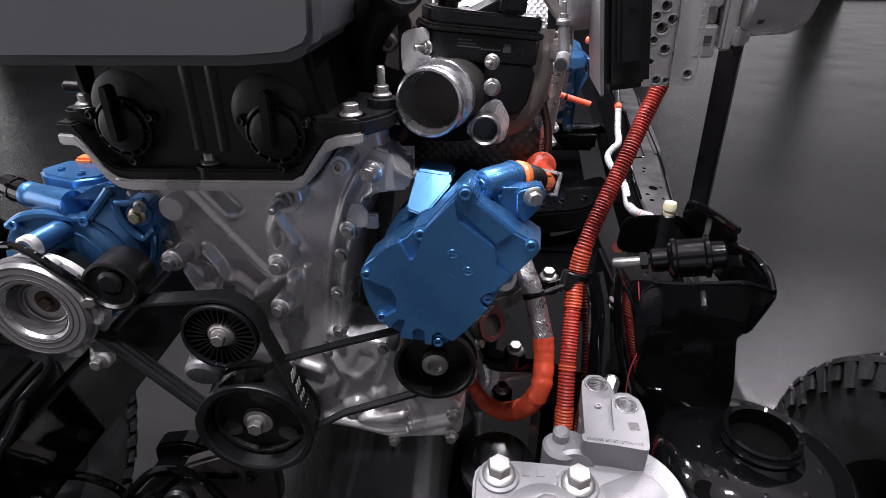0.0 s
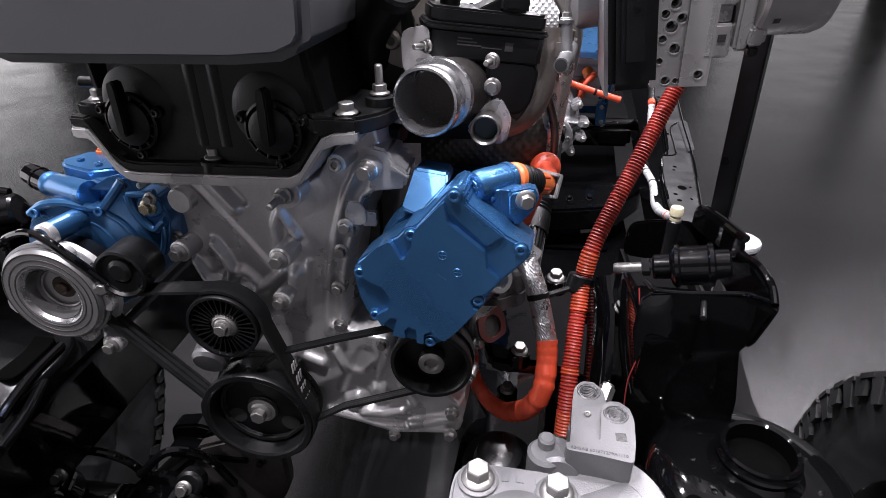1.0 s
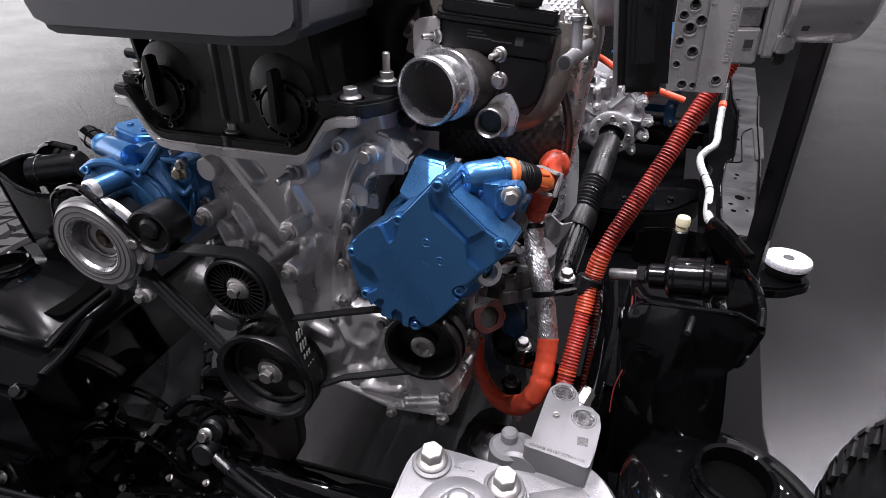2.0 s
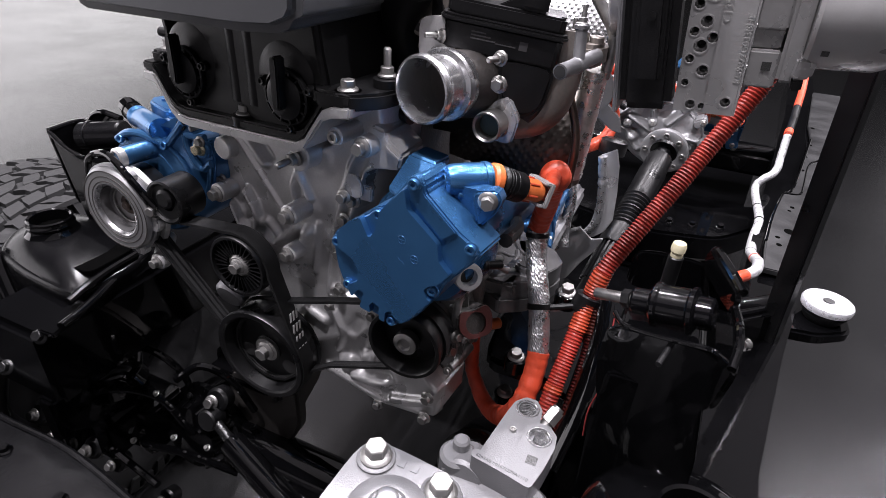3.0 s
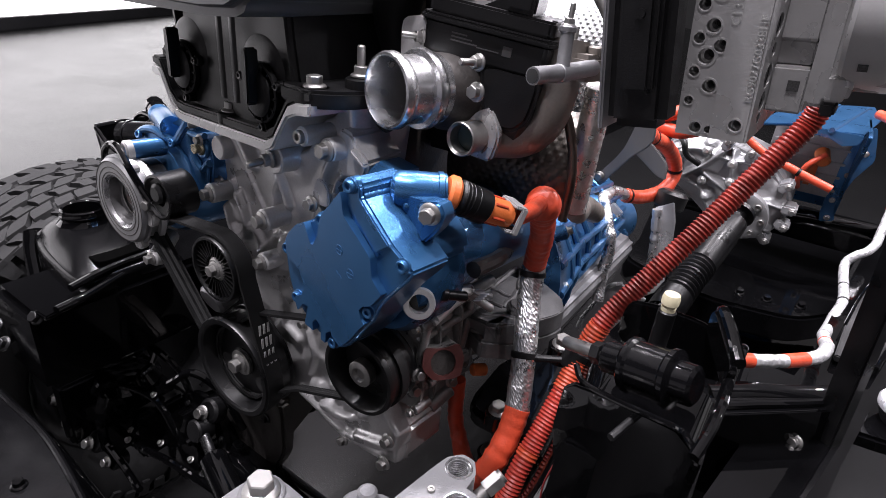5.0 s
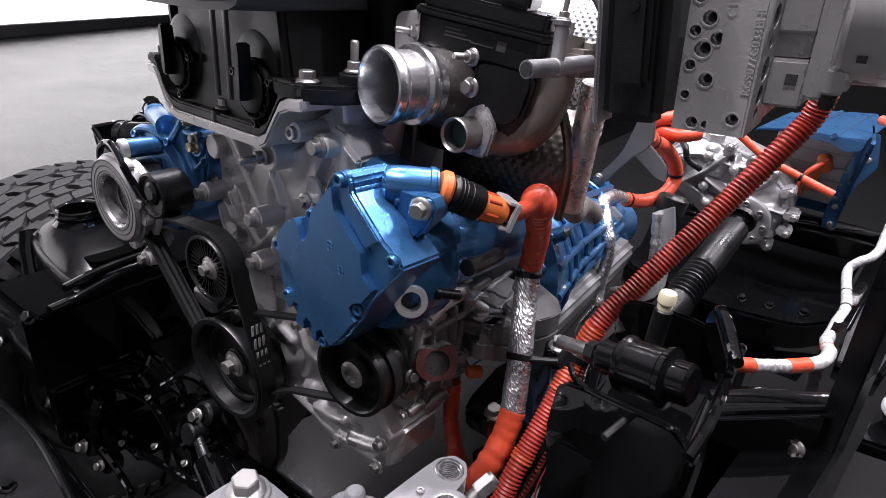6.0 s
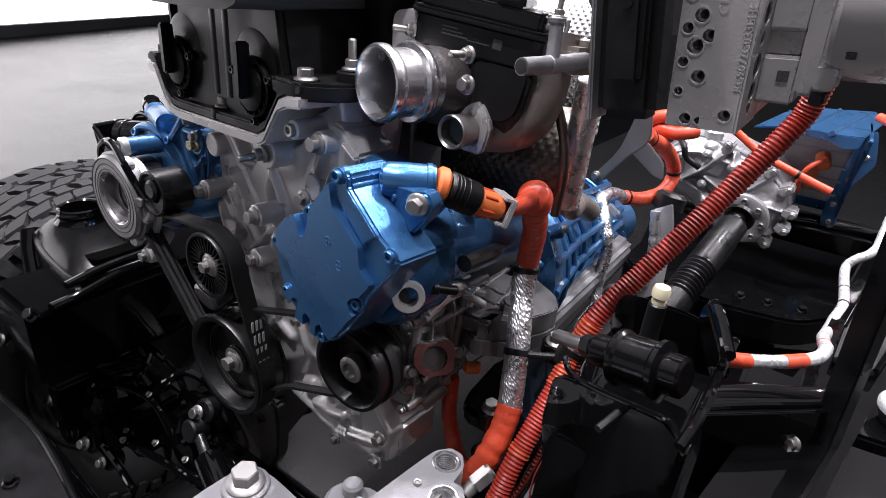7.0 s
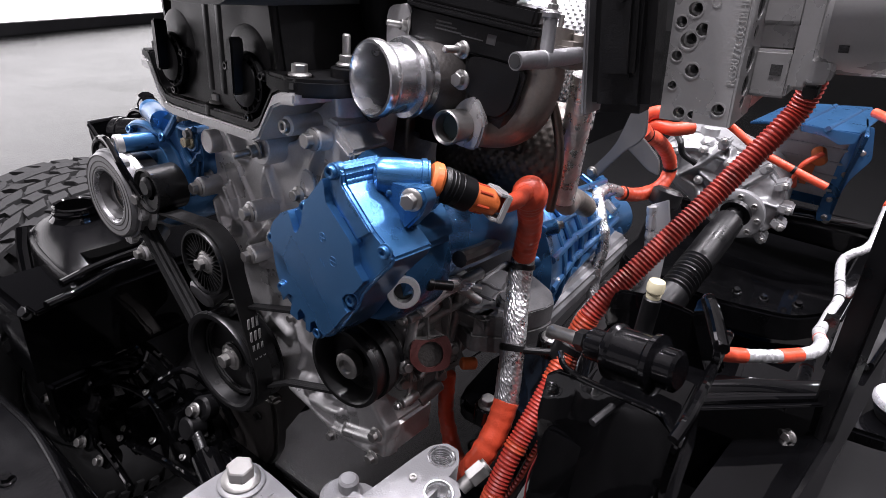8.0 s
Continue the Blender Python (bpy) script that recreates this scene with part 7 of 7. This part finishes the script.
shaft = thing("prop_shaft", (0.12, 1.2, 0.72), "dark grey propeller shaft with ribbed rubber boot", "shaft")
sway = lambda s: FLC + fd * s
part("joint", lathe([(0.036, 0), (0.036, 0.012), (0.022, 0.013), (0.021, 0.05)], sway(-0.005), fd, 28), SHAFT, shaft)
part("tube", lathe([(0.021, 0), (0.0325, 0.001), (0.0335, 0.004), (0.0335, 0.06)], sway(0.035), fd, 32), SHAFT, shaft)
part("tube_sleeve", lathe([(0.034, 0), (0.0355, 0.002), (0.0355, 0.115)], sway(0.09), fd, 32), SHAFT, shaft)
part("boot", sweep([sway(0.2 + 0.002 * i) for i in range(58)], lambda i, s: 0.0345 + 0.0024 * math.sin(2 * math.pi * s / 0.0125), 24), SHAFT, shaft, "ribbed black rubber boot")
part("collar", lathe([(0.034, 0), (0.038, 0.003), (0.038, 0.06), (0.036, 0.064), (0.028, 0.064)], sway(0.312), fd, 32), SHAFT, shaft)
part("splined_end", lathe([(0.027, 0), (0.027, 0.2)], sway(0.37), fd, 24), SHAFT, shaft)
sm = frame_along(sway(0.372), fd)
for k in range(18):
    rib = box(0.026, 0.033, -0.0026, 0.0026, 0, 0.12, 0.0008)
    rib.transform(sm @ Matrix.Rotation(k * 0.349, 4, "Z"))
    part("spline", rib, SHAFT, shaft)

xmem = thing("crossmember", (0.2, 1.45, 0.62), "black painted gearbox crossmember beam", "crossmember")
part("beam", prism(rounded([(0.0, 1.32), (0.2, 1.26), (0.36, 1.3), (0.45, 1.42), (0.45, 1.55), (0.3, 1.45), (0.0, 1.5)], 4), 0.64, 0.7, "z", 0.01), GLOSS, xmem)
part("upper_beam", box(0.0, 0.5, 1.88, 2.0, 0.66, 0.73, 0.012), GLOSS, xmem)
for p in ((0.3, 1.34, 0.702), (0.36, 1.36, 0.702), (0.25, 1.33, 0.702)):
    bolt(xmem, p, (0, -0.3, 1), 0.01, "hex", GLOSS)

xmem.matrix_basis = grow(1.2) @ xmem.matrix_basis

charger = thing("power_electronics_box", (0.3, 1.95, 0.72), "metallic blue bracketed power electronics box", "electronics box")
part("top_tray", prism([(0.152, 1.58), (0.181, 1.89), (0.245, 2.1), (0.39, 2.24), (0.402, 2.0), (0.362, 1.7), (0.3, 1.668), (0.245, 1.7)], 0.994, 1.0, "z", 0.0015), BLUE, charger)
for a, b in (((0.245, 1.7), (0.3, 2.12)), ((0.3, 1.668), (0.37, 2.16))):
    part("fold", rod((*a, 1.001), (*b, 1.001), 0.006, 8), BLUE, charger)
part("front_lip", prism([(0.245, 1.0), (0.3, 1.0), (0.362, 1.0), (0.358, 0.978), (0.33, 0.97), (0.3, 0.982), (0.25, 0.985)], 1.672, 1.678, "y", 0.001), BLUE, charger)
part("side_plate", prism(rounded([(1.7, 1.0), (2.0, 1.0), (2.02, 0.76), (1.9, 0.74), (1.86, 0.75), (1.84, 0.87), (1.72, 0.96)], 3, 0.15), 0.372, 0.38, "x", 0.002), BLUE, charger)
part("front_leg", prism(rounded([(0.362, 0.98), (0.392, 0.998), (0.414, 0.917), (0.388, 0.863), (0.372, 0.792), (0.384, 0.745), (0.352, 0.736), (0.346, 0.76), (0.348, 0.868)], 3, 0.15), 1.858, 1.87, "y", 0.003), BLUE, charger)
for x, z in ((0.39, 0.93), (0.372, 0.87), (0.362, 0.8), (0.366, 0.752)):
    bolt(charger, (x, 1.857, z), (0, -1, 0), 0.0075)
for k in range(5):
    part("case_fin", box(0.185, 0.36, 1.852, 1.862, 0.82 + 0.035 * k, 0.826 + 0.035 * k, 0.002), CAST_DARK, charger)
part("back_wall", box(0.18, 0.37, 2.0, 2.03, 0.74, 0.99, 0.004), BLUE, charger)
part("inner_case", box(0.18, 0.36, 1.86, 2.0, 0.8, 0.985, 0.01), CAST_DARK, charger)
bolt(charger, (0.372, 1.87, 0.742), (0, -1, 0.4), 0.01)
part("terminal", rod((0.3, 1.84, 0.92), (0.31, 1.8, 0.9), 0.017, 20, 0.005), ORANGE_DK, charger)
part("terminal", box(0.278, 0.304, 1.83, 1.86, 0.83, 0.89, 0.006), ORANGE_DK, charger)
charger.matrix_basis = grow(1.06) @ charger.matrix_basis


def cable(name, pts, r, mat, label, cat="cable", bands=(), bandmat=None, wob=0.0):
    t = thing(name, tuple(min(pts, key=lambda p: p[2])), label, cat)
    w = resample(spline(pts, 10), max(0.003, r * 0.35))
    part("sheath", sweep(w, (lambda i, s: r * (1 + wob * math.sin(i * 1.9) + wob * 0.7 * math.sin(i * 0.83))) if wob else r, 14), mat, t)
    total = len(w)
    for a, b in bands:
        seg = w[int(a * total):max(int(b * total), int(a * total) + 2)]
        part("band", sweep(seg, r * 1.1, 14), bandmat, t)
    return t


loop = cable("hv_cable", [(0.006, 1.2, 0.882), (0.024, 1.24, 0.873), (0.043, 1.28, 0.875), (0.057, 1.31, 0.888), (0.06, 1.33, 0.916), (0.053, 1.3, 0.954), (0.043, 1.24, 0.987), (0.036, 1.18, 1.006), (0.039, 1.12, 1.027)], 0.0138, ORANGE, "orange high voltage cable looped beside the gearbox", bands=((0.02, 0.035), (0.4, 0.42), (0.86, 0.875)), bandmat=PLASTIC, wob=0.03)
STRAND = [(0.007, 1.2, 0.883), (0.003, 1.14, 0.904), (0.003, 1.08, 0.911), (0.009, 1.06, 0.907), (0.027, 1.04, 0.883), (0.044, 1.03, 0.849), (0.045, 1.03, 0.826), (0.043, 1.03, 0.79), (0.044, 1.03, 0.76), (0.049, 1.02, 0.737)]
strip = thing("foil_cable", STRAND[-1], "thin silver foil wrapped cable", "cable")
part("sheath", sweep(resample(spline(STRAND, 8), 0.004), lambda i, s: 0.0105 + 0.0022 * noise.noise((s * 60, 2, 0)) + 0.0012 * noise.noise((s * 190, 7, 0)), 12), FOIL, strip)
part("tail", box(0.02, 0.046, 1.055, 1.06, 0.893, 0.907, 0.002, pose(0, 0, 0, 0, 35, 0)), FOIL_BRIGHT, strip)
cable("hv_cable", [(0.1, 1.48, 1.01), (0.132, 1.5, 0.992), (0.193, 1.5, 0.957), (0.254, 1.5, 0.936), (0.3, 1.5, 0.922), (0.335, 1.5, 0.912)], 0.0082, ORANGE, "thick orange high voltage cable near the electronics box", bands=((0.72, 0.75),), bandmat=PLASTIC)
branch_a = cable("hv_cable", [(0.086, 0.92, 1.068), (0.091, 0.92, 1.084), (0.102, 0.92, 1.092), (0.114, 0.92, 1.096), (0.13, 0.93, 1.105)], 0.009, ORANGE, "orange high voltage cable branch")
branch_b = cable("hv_cable", [(0.09, 0.93, 1.06), (0.107, 0.92, 1.076), (0.13, 0.92, 1.076), (0.15, 0.94, 1.08)], 0.009, ORANGE, "orange high voltage cable branch")
cable("hv_cable", [(0.38, 1.85, 1.03), (0.43, 1.8, 1.02), (0.48, 1.85, 1.0)], 0.011, ORANGE, "orange high voltage cable over the electronics box")
cable("hv_cable", [(0.31, 1.81, 0.92), (0.28, 1.79, 0.89), (0.27, 1.8, 0.85), (0.275, 1.83, 0.82)], 0.007, ORANGE, "short orange high voltage lead")
RUN = [(0.27, 0.86, 0.817), (0.3, 0.9, 0.806), (0.345, 0.955, 0.797), (0.379, 1.01, 0.79), (0.3898, 1.0602, 0.7831), (0.3907, 1.1094, 0.7672), (0.393, 1.18, 0.745), (0.4031, 1.255, 0.7275), (0.4095, 1.303, 0.7337), (0.4196, 1.3718, 0.7357), (0.418, 1.44, 0.7396),
       (0.4157, 1.5167, 0.7405), (0.4155, 1.552, 0.752), (0.4264, 1.559, 0.77), (0.4442, 1.572, 0.782), (0.459, 1.625, 0.786), (0.463, 1.66, 0.797)]
UP = [(0.466, 1.7, 0.852), (0.479, 1.78, 0.873), (0.486, 1.84, 0.894), (0.498, 1.93, 0.922), (0.506, 2.03, 0.959)]
rwire = cable("wrapped_cable", RUN + UP[:1], 0.0094, FOIL_DULL, "white taped cable with orange ends along the frame rail", bands=((0.0, 0.055), (0.12, 0.165), (0.3, 0.306)), bandmat=ORANGE, wob=0.035)
part("grey_sleeve", sweep(spline(RUN[6:9], 8), 0.0102, 14), CLIP_GREY, rwire, "grey cloth tape")
for k in (9, 10):
    part("tie", sweep([Vector(RUN[k]), Vector(RUN[k]).lerp(Vector(RUN[k + 1]), 0.06)], 0.0101, 14), PLASTIC, rwire)
part("orange_sleeve", sweep([Vector(UP[0]), Vector(UP[0]).lerp(Vector(UP[1]), 0.25)], 0.0108, 14), ORANGE, rwire)
part("connector", sweep(spline(UP[0:3], 6), 0.0098, 12), PLASTIC, rwire, "black plug connector")
part("orange_lead", sweep(spline(UP[2:], 6), 0.0098, 14), ORANGE, rwire)
cable("thin_wire", [(0.184, 0.5, 0.965), (0.186, 0.485, 0.94), (0.191, 0.474, 0.915), (0.183, 0.472, 0.87), (0.184, 0.472, 0.83)], 0.0008, WIRE_RED, "thin red wire beside the tower", "wire")

shd = thing("exhaust_shield", (0.07, 1.2, 0.66), "folded bright metal exhaust heat shield", "heat shield")
part("strip_sheet", prism([(0.059, 0.861), (0.091, 0.881), (0.103, 0.842), (0.111, 0.78), (0.115, 0.714), (0.102, 0.681), (0.079, 0.66), (0.06, 0.664), (0.07, 0.694), (0.076, 0.727), (0.074, 0.768), (0.066, 0.812)], 1.24, 1.245, "y", 0.0015), SHEET, shd)
part("crumpled_lip", sweep(resample(spline([(0.064, 1.237, 0.86), (0.072, 1.237, 0.815), (0.079, 1.237, 0.771), (0.081, 1.237, 0.728), (0.076, 1.237, 0.694), (0.062, 1.237, 0.669)], 8), 0.004), lambda i, s: 0.0095 + 0.002 * noise.noise((s * 90, 4, 0)), 10), FOIL, shd)
part("lower_sheet", prism(rounded([(0.044, 0.733), (0.066, 0.748), (0.091, 0.727), (0.116, 0.737), (0.1, 0.698), (0.079, 0.667), (0.054, 0.616), (0.021, 0.608), (0.002, 0.614), (0.008, 0.648), (0.026, 0.691)], 3, 0.2), 1.1, 1.104, "y", 0.001), SHEET, shd)
part("lower_lip", sweep(resample(spline([(0.066, 1.098, 0.749), (0.044, 1.098, 0.734), (0.026, 1.098, 0.692), (0.008, 1.098, 0.649), (0.002, 1.098, 0.618)], 8), 0.004), lambda i, s: 0.0042 + 0.0012 * noise.noise((s * 120, 9, 0)), 10), FOIL_BRIGHT, shd)
part("black_boot", lathe([(0.026, 0), (0.03, 0.004), (0.03, 0.03), (0.022, 0.036)], (0.076, 1.27, 0.857), (0.1, 0.2, 1), 24), PLASTIC, shd)
bracket = thing("gearbox_bracket", (0.12, 0.77, 1.04), "dull steel bracket above the gearbox", "bracket")
part("plate", prism(rounded([(0.1180, 1.1230), (0.1330, 1.1250), (0.1380, 1.0960), (0.1320, 1.0850), (0.1200, 1.0740), (0.1080, 1.0570), (0.0890, 1.0280), (0.0820, 1.0390), (0.1000, 1.0650), (0.1080, 1.0800), (0.1130, 1.1000)], 4, 0.3), 0.757, 0.7605, "y", 0.001), STEEL_SHEET, bracket)
part("gusset", prism(rounded([(0.1080, 1.0670), (0.1230, 1.0840), (0.1480, 1.0630), (0.1520, 1.0430), (0.1390, 1.0460), (0.1230, 1.0570)], 3, 0.2), 0.8, 0.803, "y", 0.001), STEEL_SHEET, bracket)
bolt(bracket, (0.088, 0.756, 1.042), (0, -1, 0), 0.006)

for ob, k in ((bracket, 1.32), (branch_a, 1.42), (branch_b, 1.42)):
    ob.matrix_basis = grow(k) @ ob.matrix_basis
gear.matrix_basis = Matrix.Translation((-0.06, 0, 0.865)) @ Matrix.Diagonal((0.95, 1, 0.95, 1)) @ Matrix.Translation((0.03, 0, -0.9)) @ gear.matrix_basis
for base in ((0.0351, 0.7828, 0.9283), (0.051, 0.8, 0.842), (0.045, 0.84, 0.85)):     # long stud bosses along the gearbox flank
    p, along = Vector(base), Vector((-0.025, 0.238, -0.064))
    part("stud_boss", rod(p, p + along * 0.55, 0.0115, 18, 0.002), BLUE, gear)
    part("stud", rod(p + along * 0.5, p + along, 0.0042, 10), STEEL, gear)
part("flank_flange", prism([(0.025, 0.924), (0.032, 0.935), (0.04, 0.936), (0.052, 0.919), (0.066, 0.843), (0.043, 0.826)], 0.74, 0.785, "y", 0.004), CAST_DARK, gear)
for p in ((0.0276, 1.1, 0.8526), (0.0476, 1.235, 0.7518), (0.03, 1.0, 0.8)):
    part("boss", rod(Vector(p) + Vector((-0.05, 0.04, 0)), p, 0.0145, 18, 0.003), BLUE, gear)
    bolt(gear, p, (0.6, -0.7, 0.1), 0.0095)
part("sensor_plug", rod((0.03, 1.28, 0.803), (0.012, 1.2, 0.812), 0.014, 18, 0.003), PLASTIC, gear)
lug_seed = random.Random(5)
for k in range(22):     # small webs and stops cast on the flank
    a, y = radians(lug_seed.uniform(-65, 50)), lug_seed.uniform(0.84, 1.3)
    r = 0.108 - 0.075 * (y - 0.84)
    p = Vector((-0.075 + r * math.cos(a), y, 0.86 + r * math.sin(a)))
    part("cast_web", box(-0.012, 0.012, -0.004 - lug_seed.uniform(0, 0.02), 0.004, -0.003, 0.01, 0.002, Matrix.Translation(p) @ pose(0, 0, 0, 0, 90 - math.degrees(a), 0) @ pose(0, 0, 0, 0, 0, lug_seed.choice((0, 90, 30)))), BLUE, gear)
for x, y, z in ((0.005, 1.15, 0.9), (0.03, 1.2, 0.85), (0.035, 1.25, 0.81), (0.02, 1.05, 0.76)):
    part("cast_lug", lathe([(0.02, -0.04), (0.018, 0), (0.013, 0.012), (0.006, 0.014)], (x, y, z), (0.8, -0.5, 0.2), 20), BLUE, gear)

# dark lines and brackets over the axle
rnd = random.Random(11)
lines = thing("axle_line", (-0.55, 0.5, 0.4), "black brake lines and vent hoses clipped over the axle", "hose")
for pts in ([(-0.75, 0.5, 0.47), (-0.66, 0.5, 0.56), (-0.58, 0.53, 0.6), (-0.52, 0.55, 0.56), (-0.5, 0.56, 0.48)], [(-0.72, 0.47, 0.44), (-0.62, 0.48, 0.52), (-0.52, 0.5, 0.53), (-0.45, 0.5, 0.47)],
            [(-0.6, 0.48, 0.4), (-0.52, 0.46, 0.45), (-0.44, 0.47, 0.46), (-0.36, 0.5, 0.42)], [(-0.46, 0.5, 0.6), (-0.42, 0.52, 0.63), (-0.38, 0.54, 0.6), (-0.36, 0.56, 0.52)],
            [(-0.66, 0.46, 0.38), (-0.6, 0.44, 0.42), (-0.55, 0.44, 0.4), (-0.48, 0.43, 0.4)]):
    part("hose", sweep(spline(pts, 7), 0.0065, 10), GLOSS, lines)
for k in range(16):
    x, y = rnd.uniform(-0.78, -0.36), rnd.uniform(0.46, 0.56)
    part("clip", box(x - 0.008, x + 0.008, y - 0.006, y + 0.006, 0.44, 0.46 + rnd.uniform(0, 0.03), 0.003, pose(0, 0, 0, rnd.uniform(-30, 30), rnd.uniform(-30, 30), rnd.uniform(0, 90))), GLOSS, lines)
for x, y, z, r in ((-0.52, 0.5, 0.54, 0.006), (-0.6, 0.49, 0.51, 0.005), (-0.46, 0.47, 0.49, 0.006), (-0.56, 0.46, 0.44, 0.006), (-0.41, 0.49, 0.47, 0.006), (-0.36, 0.42, 0.42, 0.006), (-0.33, 0.41, 0.4, 0.006)):
    bolt(lines, (x, y, z), (rnd.uniform(-0.4, 0.4), -0.5, 0.8), r)
bracket = thing("pan_bracket", (-0.3, 0.58, 0.56), "dull grey cast bracket below the crank pulley", "bracket")
part("plate", prism(rounded([(-0.43, 0.57), (-0.36, 0.6), (-0.275, 0.61), (-0.275, 0.5), (-0.33, 0.4), (-0.44, 0.38)], 3, 0.2), 0.575, 0.6, "y", 0.005), IRON, bracket)
part("web", prism(rounded([(0.58, 0.74), (0.7, 0.74), (0.68, 0.55), (0.585, 0.5)], 3, 0.2), -0.305, -0.292, "x", 0.003), IRON, bracket)
bolt(bracket, (-0.315, 0.574, 0.56), (0, -1, 0), 0.009, "hex", SATIN)

tray = thing("under_tray", (0.2, 1.3, 0.46), "gloss black under tray between the frame rails", "tray")
part("sheet", prism(rounded([(0.06, 0.74), (0.34, 0.74), (0.4, 1.1), (0.46, 1.9), (0.54, 2.55), (-0.2, 2.55), (-0.1, 1.9), (-0.06, 1.0)], 3, 0.1), 0.46, 0.466, "z", 0.002), GLOSS, tray)
for y in (1.2, 1.5, 1.75):
    part("swage", box(-0.02, 0.36, y - 0.012, y + 0.012, 0.465, 0.473, 0.004), GLOSS, tray)
part("rear_bar", sweep(spline([(-0.1, 2.0, 0.66), (0.1, 1.98, 0.67), (0.3, 1.99, 0.7), (0.38, 2.0, 0.7), (0.5, 2.02, 0.7)], 6), 0.022, 14), GLOSS, tray)
# two unseen sheets added so the floor reflects dark, gap for a light streak
part("side_sheet", prism(rounded([(-0.19, 1.0), (-0.52, 1.0), (-0.52, 1.9), (-0.19, 1.9)], 3, 0.1), 0.46, 0.466, "z", 0.002), GLOSS, tray)
part("centre_sheet", prism(rounded([(-0.15, 1.12), (-0.08, 1.05), (-0.11, 1.9), (-0.15, 1.9)], 3, 0.1), 0.46, 0.466, "z", 0.002), GLOSS, tray)
